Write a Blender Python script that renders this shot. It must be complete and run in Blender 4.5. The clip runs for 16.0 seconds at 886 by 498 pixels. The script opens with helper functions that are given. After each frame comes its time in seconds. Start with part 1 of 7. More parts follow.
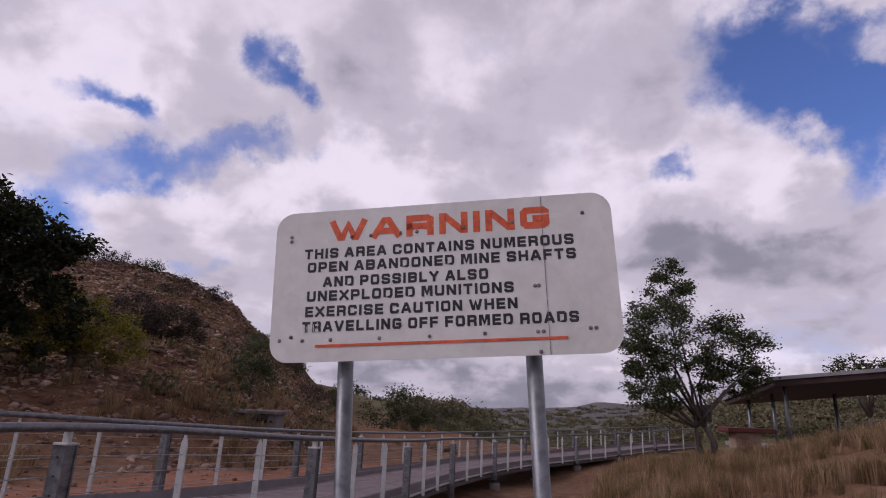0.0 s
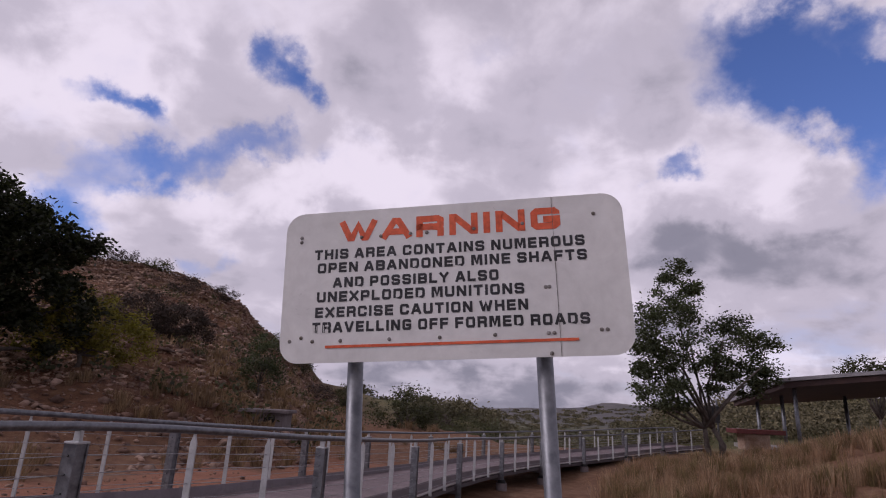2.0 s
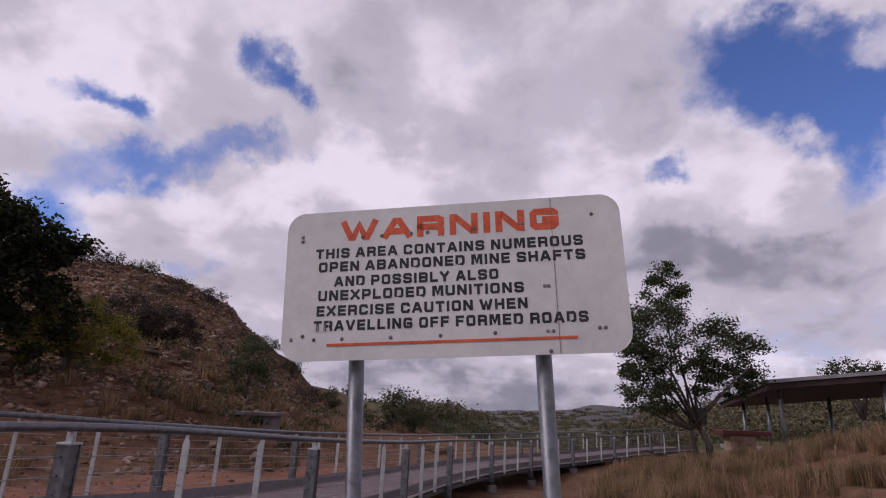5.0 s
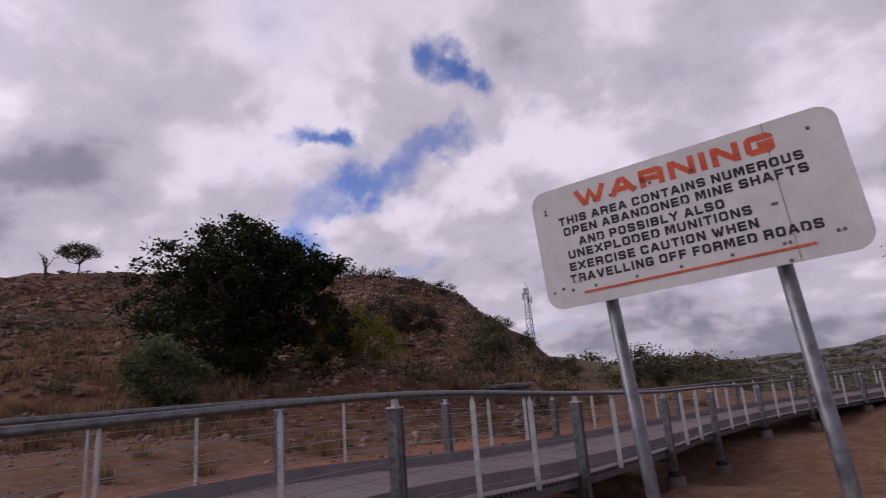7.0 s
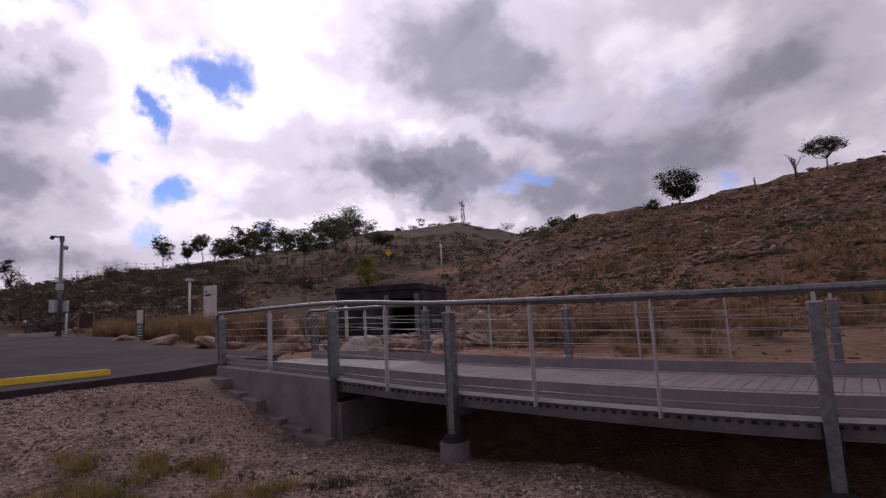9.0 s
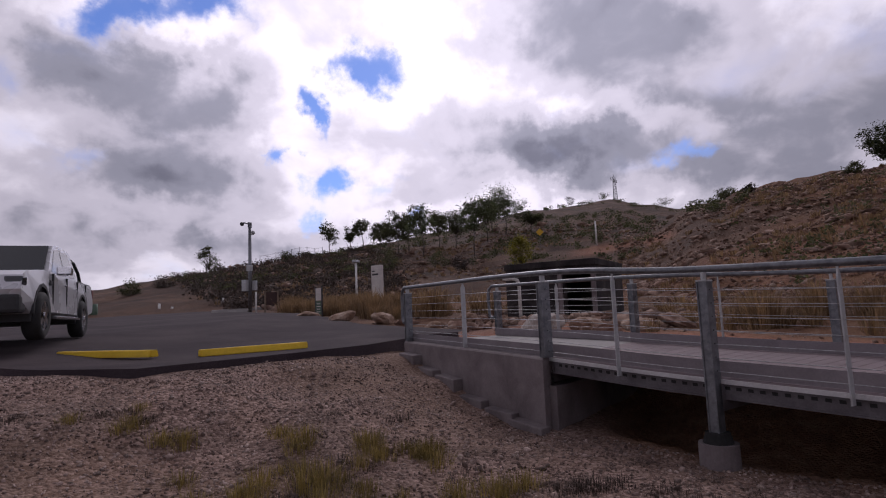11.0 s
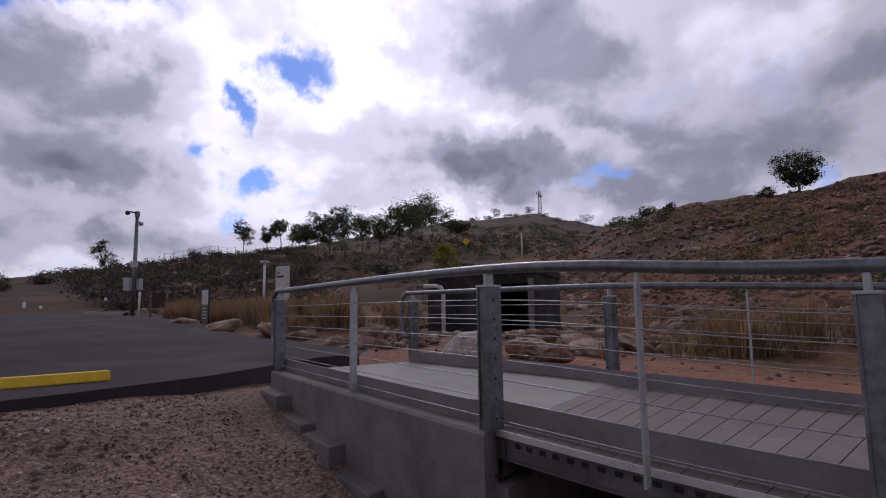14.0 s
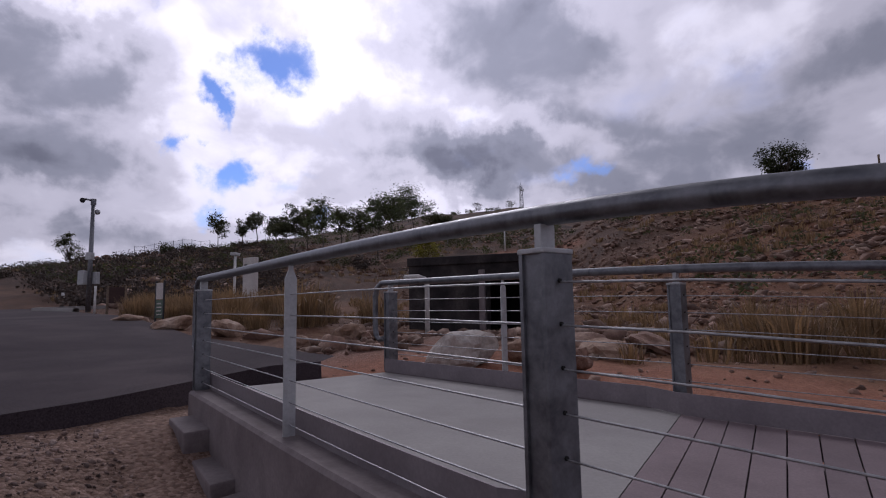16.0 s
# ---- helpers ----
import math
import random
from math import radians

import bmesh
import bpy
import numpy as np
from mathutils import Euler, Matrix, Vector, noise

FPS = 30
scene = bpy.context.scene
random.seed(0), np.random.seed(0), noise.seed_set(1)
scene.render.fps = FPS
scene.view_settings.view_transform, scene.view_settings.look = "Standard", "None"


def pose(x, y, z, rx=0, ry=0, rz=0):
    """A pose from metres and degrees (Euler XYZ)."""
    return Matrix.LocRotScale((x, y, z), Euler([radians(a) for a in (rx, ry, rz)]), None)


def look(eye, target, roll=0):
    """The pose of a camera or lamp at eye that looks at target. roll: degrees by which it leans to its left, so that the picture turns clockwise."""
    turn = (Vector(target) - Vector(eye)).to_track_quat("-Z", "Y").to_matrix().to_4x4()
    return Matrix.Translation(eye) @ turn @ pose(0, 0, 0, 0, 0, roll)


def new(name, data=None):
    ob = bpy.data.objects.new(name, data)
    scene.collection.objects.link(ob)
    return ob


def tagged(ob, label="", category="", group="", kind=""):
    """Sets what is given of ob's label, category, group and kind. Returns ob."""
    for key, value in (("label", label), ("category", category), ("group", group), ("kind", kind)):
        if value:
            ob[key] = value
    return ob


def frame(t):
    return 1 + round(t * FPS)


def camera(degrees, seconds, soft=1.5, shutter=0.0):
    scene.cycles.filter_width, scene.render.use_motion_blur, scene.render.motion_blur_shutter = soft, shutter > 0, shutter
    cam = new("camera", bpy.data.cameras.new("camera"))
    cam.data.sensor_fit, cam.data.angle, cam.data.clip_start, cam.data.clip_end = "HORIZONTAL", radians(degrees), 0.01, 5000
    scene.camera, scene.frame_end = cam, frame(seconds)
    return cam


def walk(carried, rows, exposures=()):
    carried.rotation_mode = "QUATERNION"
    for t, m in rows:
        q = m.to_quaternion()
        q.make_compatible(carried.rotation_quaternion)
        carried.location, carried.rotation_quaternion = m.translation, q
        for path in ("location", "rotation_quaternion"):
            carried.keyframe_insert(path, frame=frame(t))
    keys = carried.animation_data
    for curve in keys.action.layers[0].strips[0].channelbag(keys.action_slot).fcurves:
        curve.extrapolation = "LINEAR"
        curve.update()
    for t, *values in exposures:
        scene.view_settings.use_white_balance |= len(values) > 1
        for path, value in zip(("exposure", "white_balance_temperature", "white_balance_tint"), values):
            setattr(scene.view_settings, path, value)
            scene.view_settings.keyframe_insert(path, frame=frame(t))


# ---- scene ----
cam = camera(77.09, 16.0, soft=1.1, shutter=0.12)

# seconds, eye, yaw, pitch and roll in degrees
PATH = [
    (0, (-0.001, -0.004, 0.981), 0.05, 15.43, 2.57),
    (0.5, (0.000, -0.006, 0.990), 0.35, 15.28, 2.65),
    (1, (-0.007, -0.003, 0.986), 0.51, 15.37, 2.40),
    (1.5, (-0.017, -0.004, 0.988), 0.70, 15.41, 2.05),
    (2, (-0.014, 0.001, 0.986), 0.77, 15.38, 2.83),
    (2.5, (-0.011, 0.006, 0.987), 0.65, 15.45, 3.49),
    (3, (-0.019, 0.006, 0.983), 0.23, 15.72, 3.75),
    (5.5, (-0.060, -0.033, 0.962), -0.25, 15.63, 2.40),
    (6, (-0.059, -0.065, 0.952), 2.98, 14.77, 0.61),
    (6.5, (-0.030, -0.222, 0.912), 10.30, 13.55, -1.60),
    (7, (-0.115, -0.545, 0.820), 21.55, 13.10, -4.55),
    (7.5, (-0.130, -1.090, 0.655), 35.50, 13.25, -4.40),
    (8, (0.053, -1.504, 0.680), 52.01, 12.65, -3.25),
    (8.5, (0.320, -1.970, 0.658), 70.95, 10.15, -1.80),
    (9, (0.600, -2.060, 0.622), 90.50, 7.38, -2.95),
    (9.5, (0.490, -2.223, 0.605), 98.77, 6.42, -3.26),
    (10, (0.245, -2.514, 0.560), 102.08, 6.29, -2.59),
    (12.5, (-1.548, -3.326, 0.574), 107.28, 6.05, -3.08),
    (13, (-2.202, -3.379, 0.601), 104.31, 6.15, -2.59),
    (13.5, (-2.801, -3.417, 0.596), 100.93, 6.38, -1.68),
    (14, (-3.331, -3.430, 0.649), 97.89, 6.83, -0.79),
    (14.5, (-3.847, -3.365, 0.672), 96.98, 7.27, -0.87),
    (15, (-4.305, -3.366, 0.668), 96.78, 7.49, -0.64),
    (15.5, (-4.772, -3.530, 0.693), 96.28, 6.98, -0.54),
    (16, (-5.197, -3.754, 0.667), 95.90, 6.26, -0.96),
]
EXPOSURES = [(0, -0.02, 6200, 27), (7, -0.12, 6200, 27), (10, -0.16, 6250, 24), (12.5, -0.2, 5900, 22), (16, -0.27, 5850, 21)]

walk(cam, [(t, pose(*eye, 0, 0, yaw) @ pose(0, 0, 0, 90 + pitch) @ pose(0, 0, 0, 0, 0, roll)) for t, eye, yaw, pitch, roll in PATH],
     exposures=EXPOSURES)


def toward(bearing, elevation):
    """The unit vector at that bearing (degrees, anticlockwise from +y) and height over the horizon."""
    b, e = radians(bearing), radians(elevation)
    return Vector((-math.sin(b) * math.cos(e), math.cos(b) * math.cos(e), math.sin(e)))


# ---- node helpers ----
def link(nt, a, b):
    nt.links.new(a, b)


def math_node(nt, op, a, b=None, clamp=False):
    n = nt.nodes.new("ShaderNodeMath")
    n.operation, n.use_clamp = op, clamp
    for k, v in enumerate((a, b)):
        if v is None:
            continue
        if isinstance(v, (int, float)):
            n.inputs[k].default_value = v
        else:
            link(nt, v, n.inputs[k])
    return n.outputs[0]


def noise_node(nt, vec, scale, detail=4.0, rough=0.55, distort=0.0):
    n = nt.nodes.new("ShaderNodeTexNoise")
    n.inputs["Scale"].default_value, n.inputs["Detail"].default_value = scale, detail
    n.inputs["Roughness"].default_value, n.inputs["Distortion"].default_value = rough, distort
    link(nt, vec, n.inputs["Vector"])
    return n.outputs["Fac"]


def ramp_node(nt, fac, stops, smooth=False):
    n = nt.nodes.new("ShaderNodeValToRGB")
    cr = n.color_ramp
    cr.interpolation = "EASE" if smooth else "LINEAR"
    while len(cr.elements) < len(stops):
        cr.elements.new(0.5)
    for e, (p, c) in zip(cr.elements, stops):
        e.position = p
        e.color = (c, c, c, 1) if isinstance(c, (int, float)) else (*c, 1)
    link(nt, fac, n.inputs[0])
    return n.outputs[0]


def mix_node(nt, fac, a, b, blend="MIX"):
    n = nt.nodes.new("ShaderNodeMix")
    n.data_type, n.blend_type = "RGBA", blend
    for sock, v in ((n.inputs[0], fac), (n.inputs[6], a), (n.inputs[7], b)):
        if isinstance(v, (int, float)):
            sock.default_value = v
        elif isinstance(v, tuple):
            sock.default_value = (*v, 1)
        else:
            link(nt, v, sock)
    return n.outputs[2]


# ---- world: broken cloud over blue sky ----
SUN_BEARING, SUN_HEIGHT = 106.0, 38.0
# bearing, height, half width, half height, tilt in degrees, strength
# gaps in the cloud (blue)
GAPS = [
    (19.1, 31.2, 2.4, 2.4, -12, 0.8), (32.1, 24.0, 3.0, 1.4, 3, 0.55), (21.8, 23.7, 7.0, 2.2, -14, 0.95), (30.0, 19.4, 5.6, 2.3, -12, 0.95),
    (36.4, 13.1, 3.8, 4.3, -12, 0.9), (25.5, 11.4, 3.2, 1.3, -8, 0.5), (-23.3, 23.0, 2.9, 1.6, -8, 0.8), (-34.4, 28.7, 8.0, 5.0, 16, 1.05),
    (-39.6, 22.7, 3.2, 4.4, 15, 0.9), (-31.8, 34.1, 4.6, 2.0, 17, 0.4), (-37.8, 27.3, 4.0, 2.6, 17, 0.45), (-40.6, 31.4, 3.0, 1.6, 22, 0.4),
    (-3.6, 36.1, 3.3, 1.6, -20, 0.25), (70.5, 32.1, 1.2, 0.9, -16, 0.3), (34.0, 24.9, 4.6, 1.3, 0, 0.5),
]
GAPS += [
    (113.7, 24.4, 3.8, 1.9, 13, 0.95), (117.8, 20.5, 2.2, 1.3, 37, 0.85), (117.1, 18.7, 1.2, 1.2, -2, 0.6), (122.7, 15.9, 1.3, 1.3, -3, 0.8),
    (116.0, 13.6, 2.5, 1.8, -26, 0.95), (80.7, 13.4, 3.0, 1.0, -7, 0.6), (136.4, 26.9, 4.1, 1.8, -14, 0.9), (127.6, 28.6, 4.2, 2.0, -10, 0.9),
    (108.9, 9.5, 2.3, 1.4, -19, 0.7), (118.8, 9.7, 2.2, 1.1, 0, 0.6), (63.4, 11.9, 2.3, 1.2, 13, 0.6),
    (145.7, 20.2, 2.0, 2.2, -12, 0.35), (139.1, 14.2, 2.0, 1.1, -5, 0.3), (110.3, 12.7, 2.3, 1.0, 1, 0.4), (133.0, 10.3, 3.0, 0.6, -8, 0.25),
]
# thick grey cloud
THICK = [
    (-12.6, 29.0, 14.4, 5.0, -16, 0.55), (-16.6, 35.9, 10.5, 4.2, 8, 0.35), (10.6, 31.1, 8.3, 4.4, -8, 0.25), (-31.2, 12.9, 13.0, 3.5, 15, 0.75),
    (-32.7, 7.4, 14.6, 2.4, 2, 0.8), (-6.6, 1.4, 23.6, 2.5, -2, 1.0), (-23.3, 16.2, 4.8, 2.7, 4, 0.3), (39.4, 19.6, 5.6, 2.8, -18, 0.25),
    (27.7, 29.5, 5.6, 2.6, -17, 0.3), (-36.7, 19.6, 3.8, 2.8, 11, 0.4), (73.3, 13.7, 5.6, 2.3, -5, 0.45), (64.6, 28.5, 6.5, 2.5, -10, 0.3),
    (61.6, 19.7, 6.8, 2.4, -5, 0.3), (46.4, 28.0, 6.7, 3.3, -1, 0.35), (6.6, 29.4, 12.9, 4.0, 20, 0.3), (44.3, 17.4, 9.2, 2.3, 2, 0.2),
]
THICK += [
    (90.1, 15.0, 10.7, 3.7, 9, 1.5), (94.7, 16.3, 4.6, 3.4, 5, 0.5), (88.2, 25.3, 14.5, 7.0, 19, 0.9), (68.5, 18.9, 12.4, 8.1, 15, 0.75),
    (134.1, 20.9, 11.1, 4.6, 5, 1.1), (132.6, 13.3, 11.0, 2.7, 3, 1.0), (106.5, 19.4, 6.8, 3.7, 16, 0.65), (74.3, 10.4, 6.7, 2.3, 8, 0.8),
    (138.7, 6.6, 9.4, 2.6, -2, 0.55), (69.7, 7.0, 7.9, 2.0, 7, 0.4), (110.3, 11.8, 6.9, 1.3, 1, 0.3), (127.0, 6.8, 9.0, 1.2, 0, 0.4),
    (139.2, 23.1, 4.0, 2.7, -14, 0.5), (76.1, 16.6, 4.7, 3.1, 11, 0.3),
]
# last three: cloud outside the view, added to dim light from behind the camera
THICK += [(14, 12, 12, 6, -10, 0.35), (-4, 10, 12, 5, 0, 0.35), (6, 5, 16, 3, 0, 0.5), (-75, 22, 30, 16, 0, 0.8), (-130, 30, 30, 16, 0, 0.8), (180, 30, 25, 14, 0, 0.6)]
# thin bright cloud
BRIGHT = [
    (106.2, 26.6, 7.1, 8.2, 1, 0.9), (108.8, 22.4, 4.4, 2.8, 0, 0.6), (84.3, 18.4, 10.9, 1.6, 16, 0.5), (122.5, 19.7, 3.7, 3.2, -4, 0.5),
    (111.4, 15.2, 3.4, 2.8, 0, 0.4), (122.0, 12.3, 6.5, 2.2, -2, 0.5), (103.9, 10.5, 14.5, 2.0, 2, 0.6), (132.0, 26.3, 5.7, 1.9, 8, 0.5),
    (4.9, 23.3, 11.5, 4.0, -4, 0.5), (18.8, 19.0, 11.1, 2.8, -19, 0.5), (36.6, 26.3, 7.6, 4.3, -21, 0.5), (-32.8, 22.7, 8.9, 3.0, 12, 0.55),
    (-26.2, 19.6, 5.8, 3.1, 7, 0.4), (69.5, 22.9, 8.3, 4.9, -10, 0.6), (78.6, 28.2, 3.3, 6.6, -1, 0.4),
]


def make_world():
    w = bpy.data.worlds.new("sky")
    scene.world = w
    w.use_nodes = True
    nt = w.node_tree
    nt.nodes.clear()
    tc = nt.nodes.new("ShaderNodeTexCoord")
    d = tc.outputs["Generated"]
    sky = nt.nodes.new("ShaderNodeTexSky")
    sky.sky_type, sky.sun_disc = "NISHITA", False
    sky.sun_elevation, sky.sun_rotation = radians(SUN_HEIGHT), radians(-SUN_BEARING)
    sky.air_density, sky.dust_density = 1.0, 0.15
    sep = nt.nodes.new("ShaderNodeSeparateXYZ")
    link(nt, d, sep.inputs[0])
    lift = math_node(nt, "ADD", math_node(nt, "MAXIMUM", sep.outputs[2], 0.0), 0.42)
    flat = nt.nodes.new("ShaderNodeCombineXYZ")
    link(nt, math_node(nt, "DIVIDE", sep.outputs[0], lift), flat.inputs[0])
    link(nt, math_node(nt, "DIVIDE", sep.outputs[1], lift), flat.inputs[1])
    p = flat.outputs[0]
    big = noise_node(nt, p, 2.3, 7, 0.5, 0.2)
    fine = noise_node(nt, p, 6.5, 6, 0.52, 0.3)
    soft = noise_node(nt, p, 2.4, 4, 0.48, 0.3)
    # a slow warp makes the gaps ragged
    warp = nt.nodes.new("ShaderNodeTexNoise")
    warp.inputs["Scale"].default_value, warp.inputs["Detail"].default_value, warp.inputs["Roughness"].default_value = 10.0, 6.0, 0.58
    link(nt, d, warp.inputs["Vector"])
    sub = nt.nodes.new("ShaderNodeVectorMath")
    sub.operation = "SUBTRACT"
    link(nt, warp.outputs["Color"], sub.inputs[0])
    sub.inputs[1].default_value = (0.5, 0.5, 0.5)
    mul = nt.nodes.new("ShaderNodeVectorMath")
    mul.operation = "MULTIPLY_ADD"
    link(nt, sub.outputs[0], mul.inputs[0])
    mul.inputs[1].default_value = (0.22, 0.22, 0.15)
    link(nt, d, mul.inputs[2])
    dw = mul.outputs[0]

    def blob(before, b, e, w, h, tilt, strength):
        """A soft tilted ellipse of the sky, added to those before it."""
        turn = Matrix.Rotation(radians(b), 3, "Z") @ Matrix.Rotation(radians(e), 3, "X") @ Matrix.Rotation(radians(tilt), 3, "Y")
        n = nt.nodes.new("ShaderNodeMapping")
        n.vector_type = "TEXTURE"
        # one after another, so that few values are held at a time
        queue = nt.nodes.new("ShaderNodeVectorMath")
        queue.operation = "MULTIPLY_ADD"
        link(nt, before, queue.inputs[0])
        queue.inputs[1].default_value = (1e-6, 1e-6, 1e-6)
        link(nt, dw, queue.inputs[2])
        link(nt, queue.outputs[0], n.inputs["Vector"])
        n.inputs["Location"].default_value = toward(b, e)
        n.inputs["Rotation"].default_value = turn.to_euler("XYZ")
        n.inputs["Scale"].default_value = (radians(w), 0.9, radians(h))
        far = nt.nodes.new("ShaderNodeVectorMath")
        far.operation = "LENGTH"
        link(nt, n.outputs[0], far.inputs[0])
        m = nt.nodes.new("ShaderNodeMapRange")
        m.interpolation_type = "SMOOTHSTEP"
        link(nt, far.outputs["Value"], m.inputs[0])
        m.inputs[1].default_value, m.inputs[2].default_value = 0.15, 1.5
        m.inputs[3].default_value, m.inputs[4].default_value = strength, 0.0
        return math_node(nt, "ADD", before, m.outputs[0])

    def total(table, start):
        out = start
        for row in table:
            out = blob(out, *row)
        return out

    none = math_node(nt, "MULTIPLY", sep.outputs[2], 1e-6)
    gaps = total(GAPS, none)
    thick = total(THICK, math_node(nt, "MULTIPLY", gaps, 1e-6))
    bright = total(BRIGHT, math_node(nt, "MULTIPLY", thick, 1e-6))
    cover = math_node(nt, "ADD", math_node(nt, "MULTIPLY", big, 0.75), math_node(nt, "MULTIPLY", fine, 0.35))
    cover = math_node(nt, "SUBTRACT", math_node(nt, "ADD", cover, 0.02), math_node(nt, "MULTIPLY", gaps, 0.43))
    veil = ramp_node(nt, cover, [(0.13, 0.0), (0.53, 1.0)], True)
    # grey bases, white tops
    body = math_node(nt, "ADD", math_node(nt, "MULTIPLY", soft, 0.62), math_node(nt, "MULTIPLY", fine, 0.42))
    body = math_node(nt, "ADD", math_node(nt, "ADD", body, 0.04), math_node(nt, "MULTIPLY", thick, 0.24))
    body = math_node(nt, "SUBTRACT", body, math_node(nt, "MULTIPLY", bright, 0.17))
    shade = ramp_node(nt, body, [(0.47, (1.04, 1.0, 1.03)), (0.64, (0.68, 0.655, 0.70)), (0.84, (0.33, 0.335, 0.38)), (1.0, (0.20, 0.205, 0.243))], True)
    # the cloud glows where the sun stands behind it
    sd = nt.nodes.new("ShaderNodeVectorMath")
    sd.operation = "DISTANCE"
    link(nt, dw, sd.inputs[0])
    sd.inputs[1].default_value = toward(SUN_BEARING, SUN_HEIGHT)
    glow = nt.nodes.new("ShaderNodeMapRange")
    glow.interpolation_type = "SMOOTHSTEP"
    link(nt, sd.outputs["Value"], glow.inputs[0])
    glow.inputs[1].default_value, glow.inputs[2].default_value = 0.05, 0.85
    glow.inputs[3].default_value, glow.inputs[4].default_value = 1.0, 0.0
    lit = mix_node(nt, 1.0, shade, math_node(nt, "ADD", math_node(nt, "MULTIPLY", glow.outputs[0], 0.72), 0.78), "MULTIPLY")
    # cloud overhead, above the view, is greyed to dim the light on the ground
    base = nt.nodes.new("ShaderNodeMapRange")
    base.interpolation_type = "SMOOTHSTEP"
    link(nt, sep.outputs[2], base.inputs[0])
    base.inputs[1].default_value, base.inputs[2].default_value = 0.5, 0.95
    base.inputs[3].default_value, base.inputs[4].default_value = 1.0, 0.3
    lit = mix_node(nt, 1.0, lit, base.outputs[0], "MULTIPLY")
    skyc = mix_node(nt, 1.0, sky.outputs[0], (0.066, 0.080, 0.116), "MULTIPLY")
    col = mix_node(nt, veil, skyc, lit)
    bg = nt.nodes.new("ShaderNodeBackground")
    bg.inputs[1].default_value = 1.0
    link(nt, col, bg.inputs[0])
    out = nt.nodes.new("ShaderNodeOutputWorld")
    link(nt, bg.outputs[0], out.inputs[0])


make_world()
sun = new("sun", bpy.data.lights.new("sun", "SUN"))
sun.data.energy, sun.data.angle, sun.data.color = 1.1, radians(24), (1.0, 0.95, 0.88)
sun.matrix_world = look(toward(SUN_BEARING, SUN_HEIGHT) * 60, (0, 0, 0))


# ---- materials ----
def material(name, colors, scale=6.0, rough=0.8, metal=0.0, bump=0.2, bump_scale=40.0, spread=(0.35, 0.65), bump_depth=0.01, per_object=0.0, per_island=0.0,
             fine=0.25, spec=0.4):
    """A procedural surface: two or three colours mixed by a broad noise, a fine grain over them, and relief."""
    m = bpy.data.materials.new(name)
    m.use_nodes = True
    nt = m.node_tree
    bsdf = nt.nodes["Principled BSDF"]
    tc = nt.nodes.new("ShaderNodeTexCoord").outputs["Object"]
    geo = nt.nodes.new("ShaderNodeNewGeometry")
    pos = geo.outputs["Position"]
    broad = noise_node(nt, pos, scale, 5, 0.6, 0.3)
    lo, hi = spread
    n = len(colors)
    col = ramp_node(nt, broad, [(lo + (hi - lo) * k / max(n - 1, 1), c) for k, c in enumerate(colors)])
    grain = noise_node(nt, pos, bump_scale, 4, 0.65)
    col = mix_node(nt, 1.0, col, ramp_node(nt, grain, [(0.3, 1.0 - fine), (0.7, 1.0 + fine)]), "MULTIPLY")
    if per_object:
        info = nt.nodes.new("ShaderNodeObjectInfo")
        col = mix_node(nt, 1.0, col, ramp_node(nt, info.outputs["Random"], [(0.0, 1.0 - per_object), (1.0, 1.0 + per_object)]), "MULTIPLY")
    if per_island:
        col = mix_node(nt, 1.0, col, ramp_node(nt, geo.outputs["Random Per Island"], [(0.0, 1.0 - per_island), (1.0, 1.0 + per_island)]), "MULTIPLY")
    link(nt, col, bsdf.inputs["Base Color"])
    bsdf.inputs["Roughness"].default_value, bsdf.inputs["Metallic"].default_value = rough, metal
    bsdf.inputs["Specular IOR Level"].default_value = spec
    if metal > 0.1:
        link(nt, ramp_node(nt, broad, [(0.3, max(rough - 0.12, 0.05)), (0.7, min(rough + 0.15, 1.0))]), bsdf.inputs["Roughness"])
    if bump:
        b = nt.nodes.new("ShaderNodeBump")
        b.inputs["Strength"].default_value, b.inputs["Distance"].default_value = bump, bump_depth
        link(nt, grain, b.inputs["Height"])
        link(nt, b.outputs[0], bsdf.inputs["Normal"])
    return m


GALV = material("galvanised_steel", [(0.12, 0.125, 0.137), (0.175, 0.18, 0.193), (0.23, 0.235, 0.25)], 14, 0.45, 0.75, 0.1, 60, bump_depth=0.002, per_object=0.06, fine=0.12)
GALV_PALE = material("pale_galvanised_steel", [(0.36, 0.365, 0.37), (0.45, 0.455, 0.46)], 8, 0.5, 0.35, 0.08, 60, bump_depth=0.002, per_object=0.05, fine=0.1)
BEAM = material("dull_steel_beam", [(0.075, 0.065, 0.07), (0.105, 0.093, 0.1), (0.14, 0.127, 0.134)], 5, 0.6, 0.3, 0.12, 50, bump_depth=0.002, fine=0.15)
GALV_DARK = material("weathered_galvanised_steel", [(0.085, 0.085, 0.095), (0.125, 0.127, 0.138), (0.165, 0.168, 0.18)], 5, 0.5, 0.45, 0.12, 50, bump_depth=0.002, fine=0.15)
CABLE = material("wire_rope", [(0.3, 0.3, 0.31), (0.42, 0.42, 0.43)], 20, 0.45, 0.7, 0.0)
# near-black: the shade in slots and openings put into colour; also for black fittings
HOLE = material("shadowed_slot", [(0.012, 0.012, 0.012), (0.02, 0.02, 0.02)], 5, 0.9, 0, 0)
CONCRETE = material("concrete", [(0.12, 0.098, 0.099), (0.172, 0.143, 0.143), (0.22, 0.188, 0.187)], 1.6, 0.9, 0, 0.25, 45, bump_depth=0.004, fine=0.12)
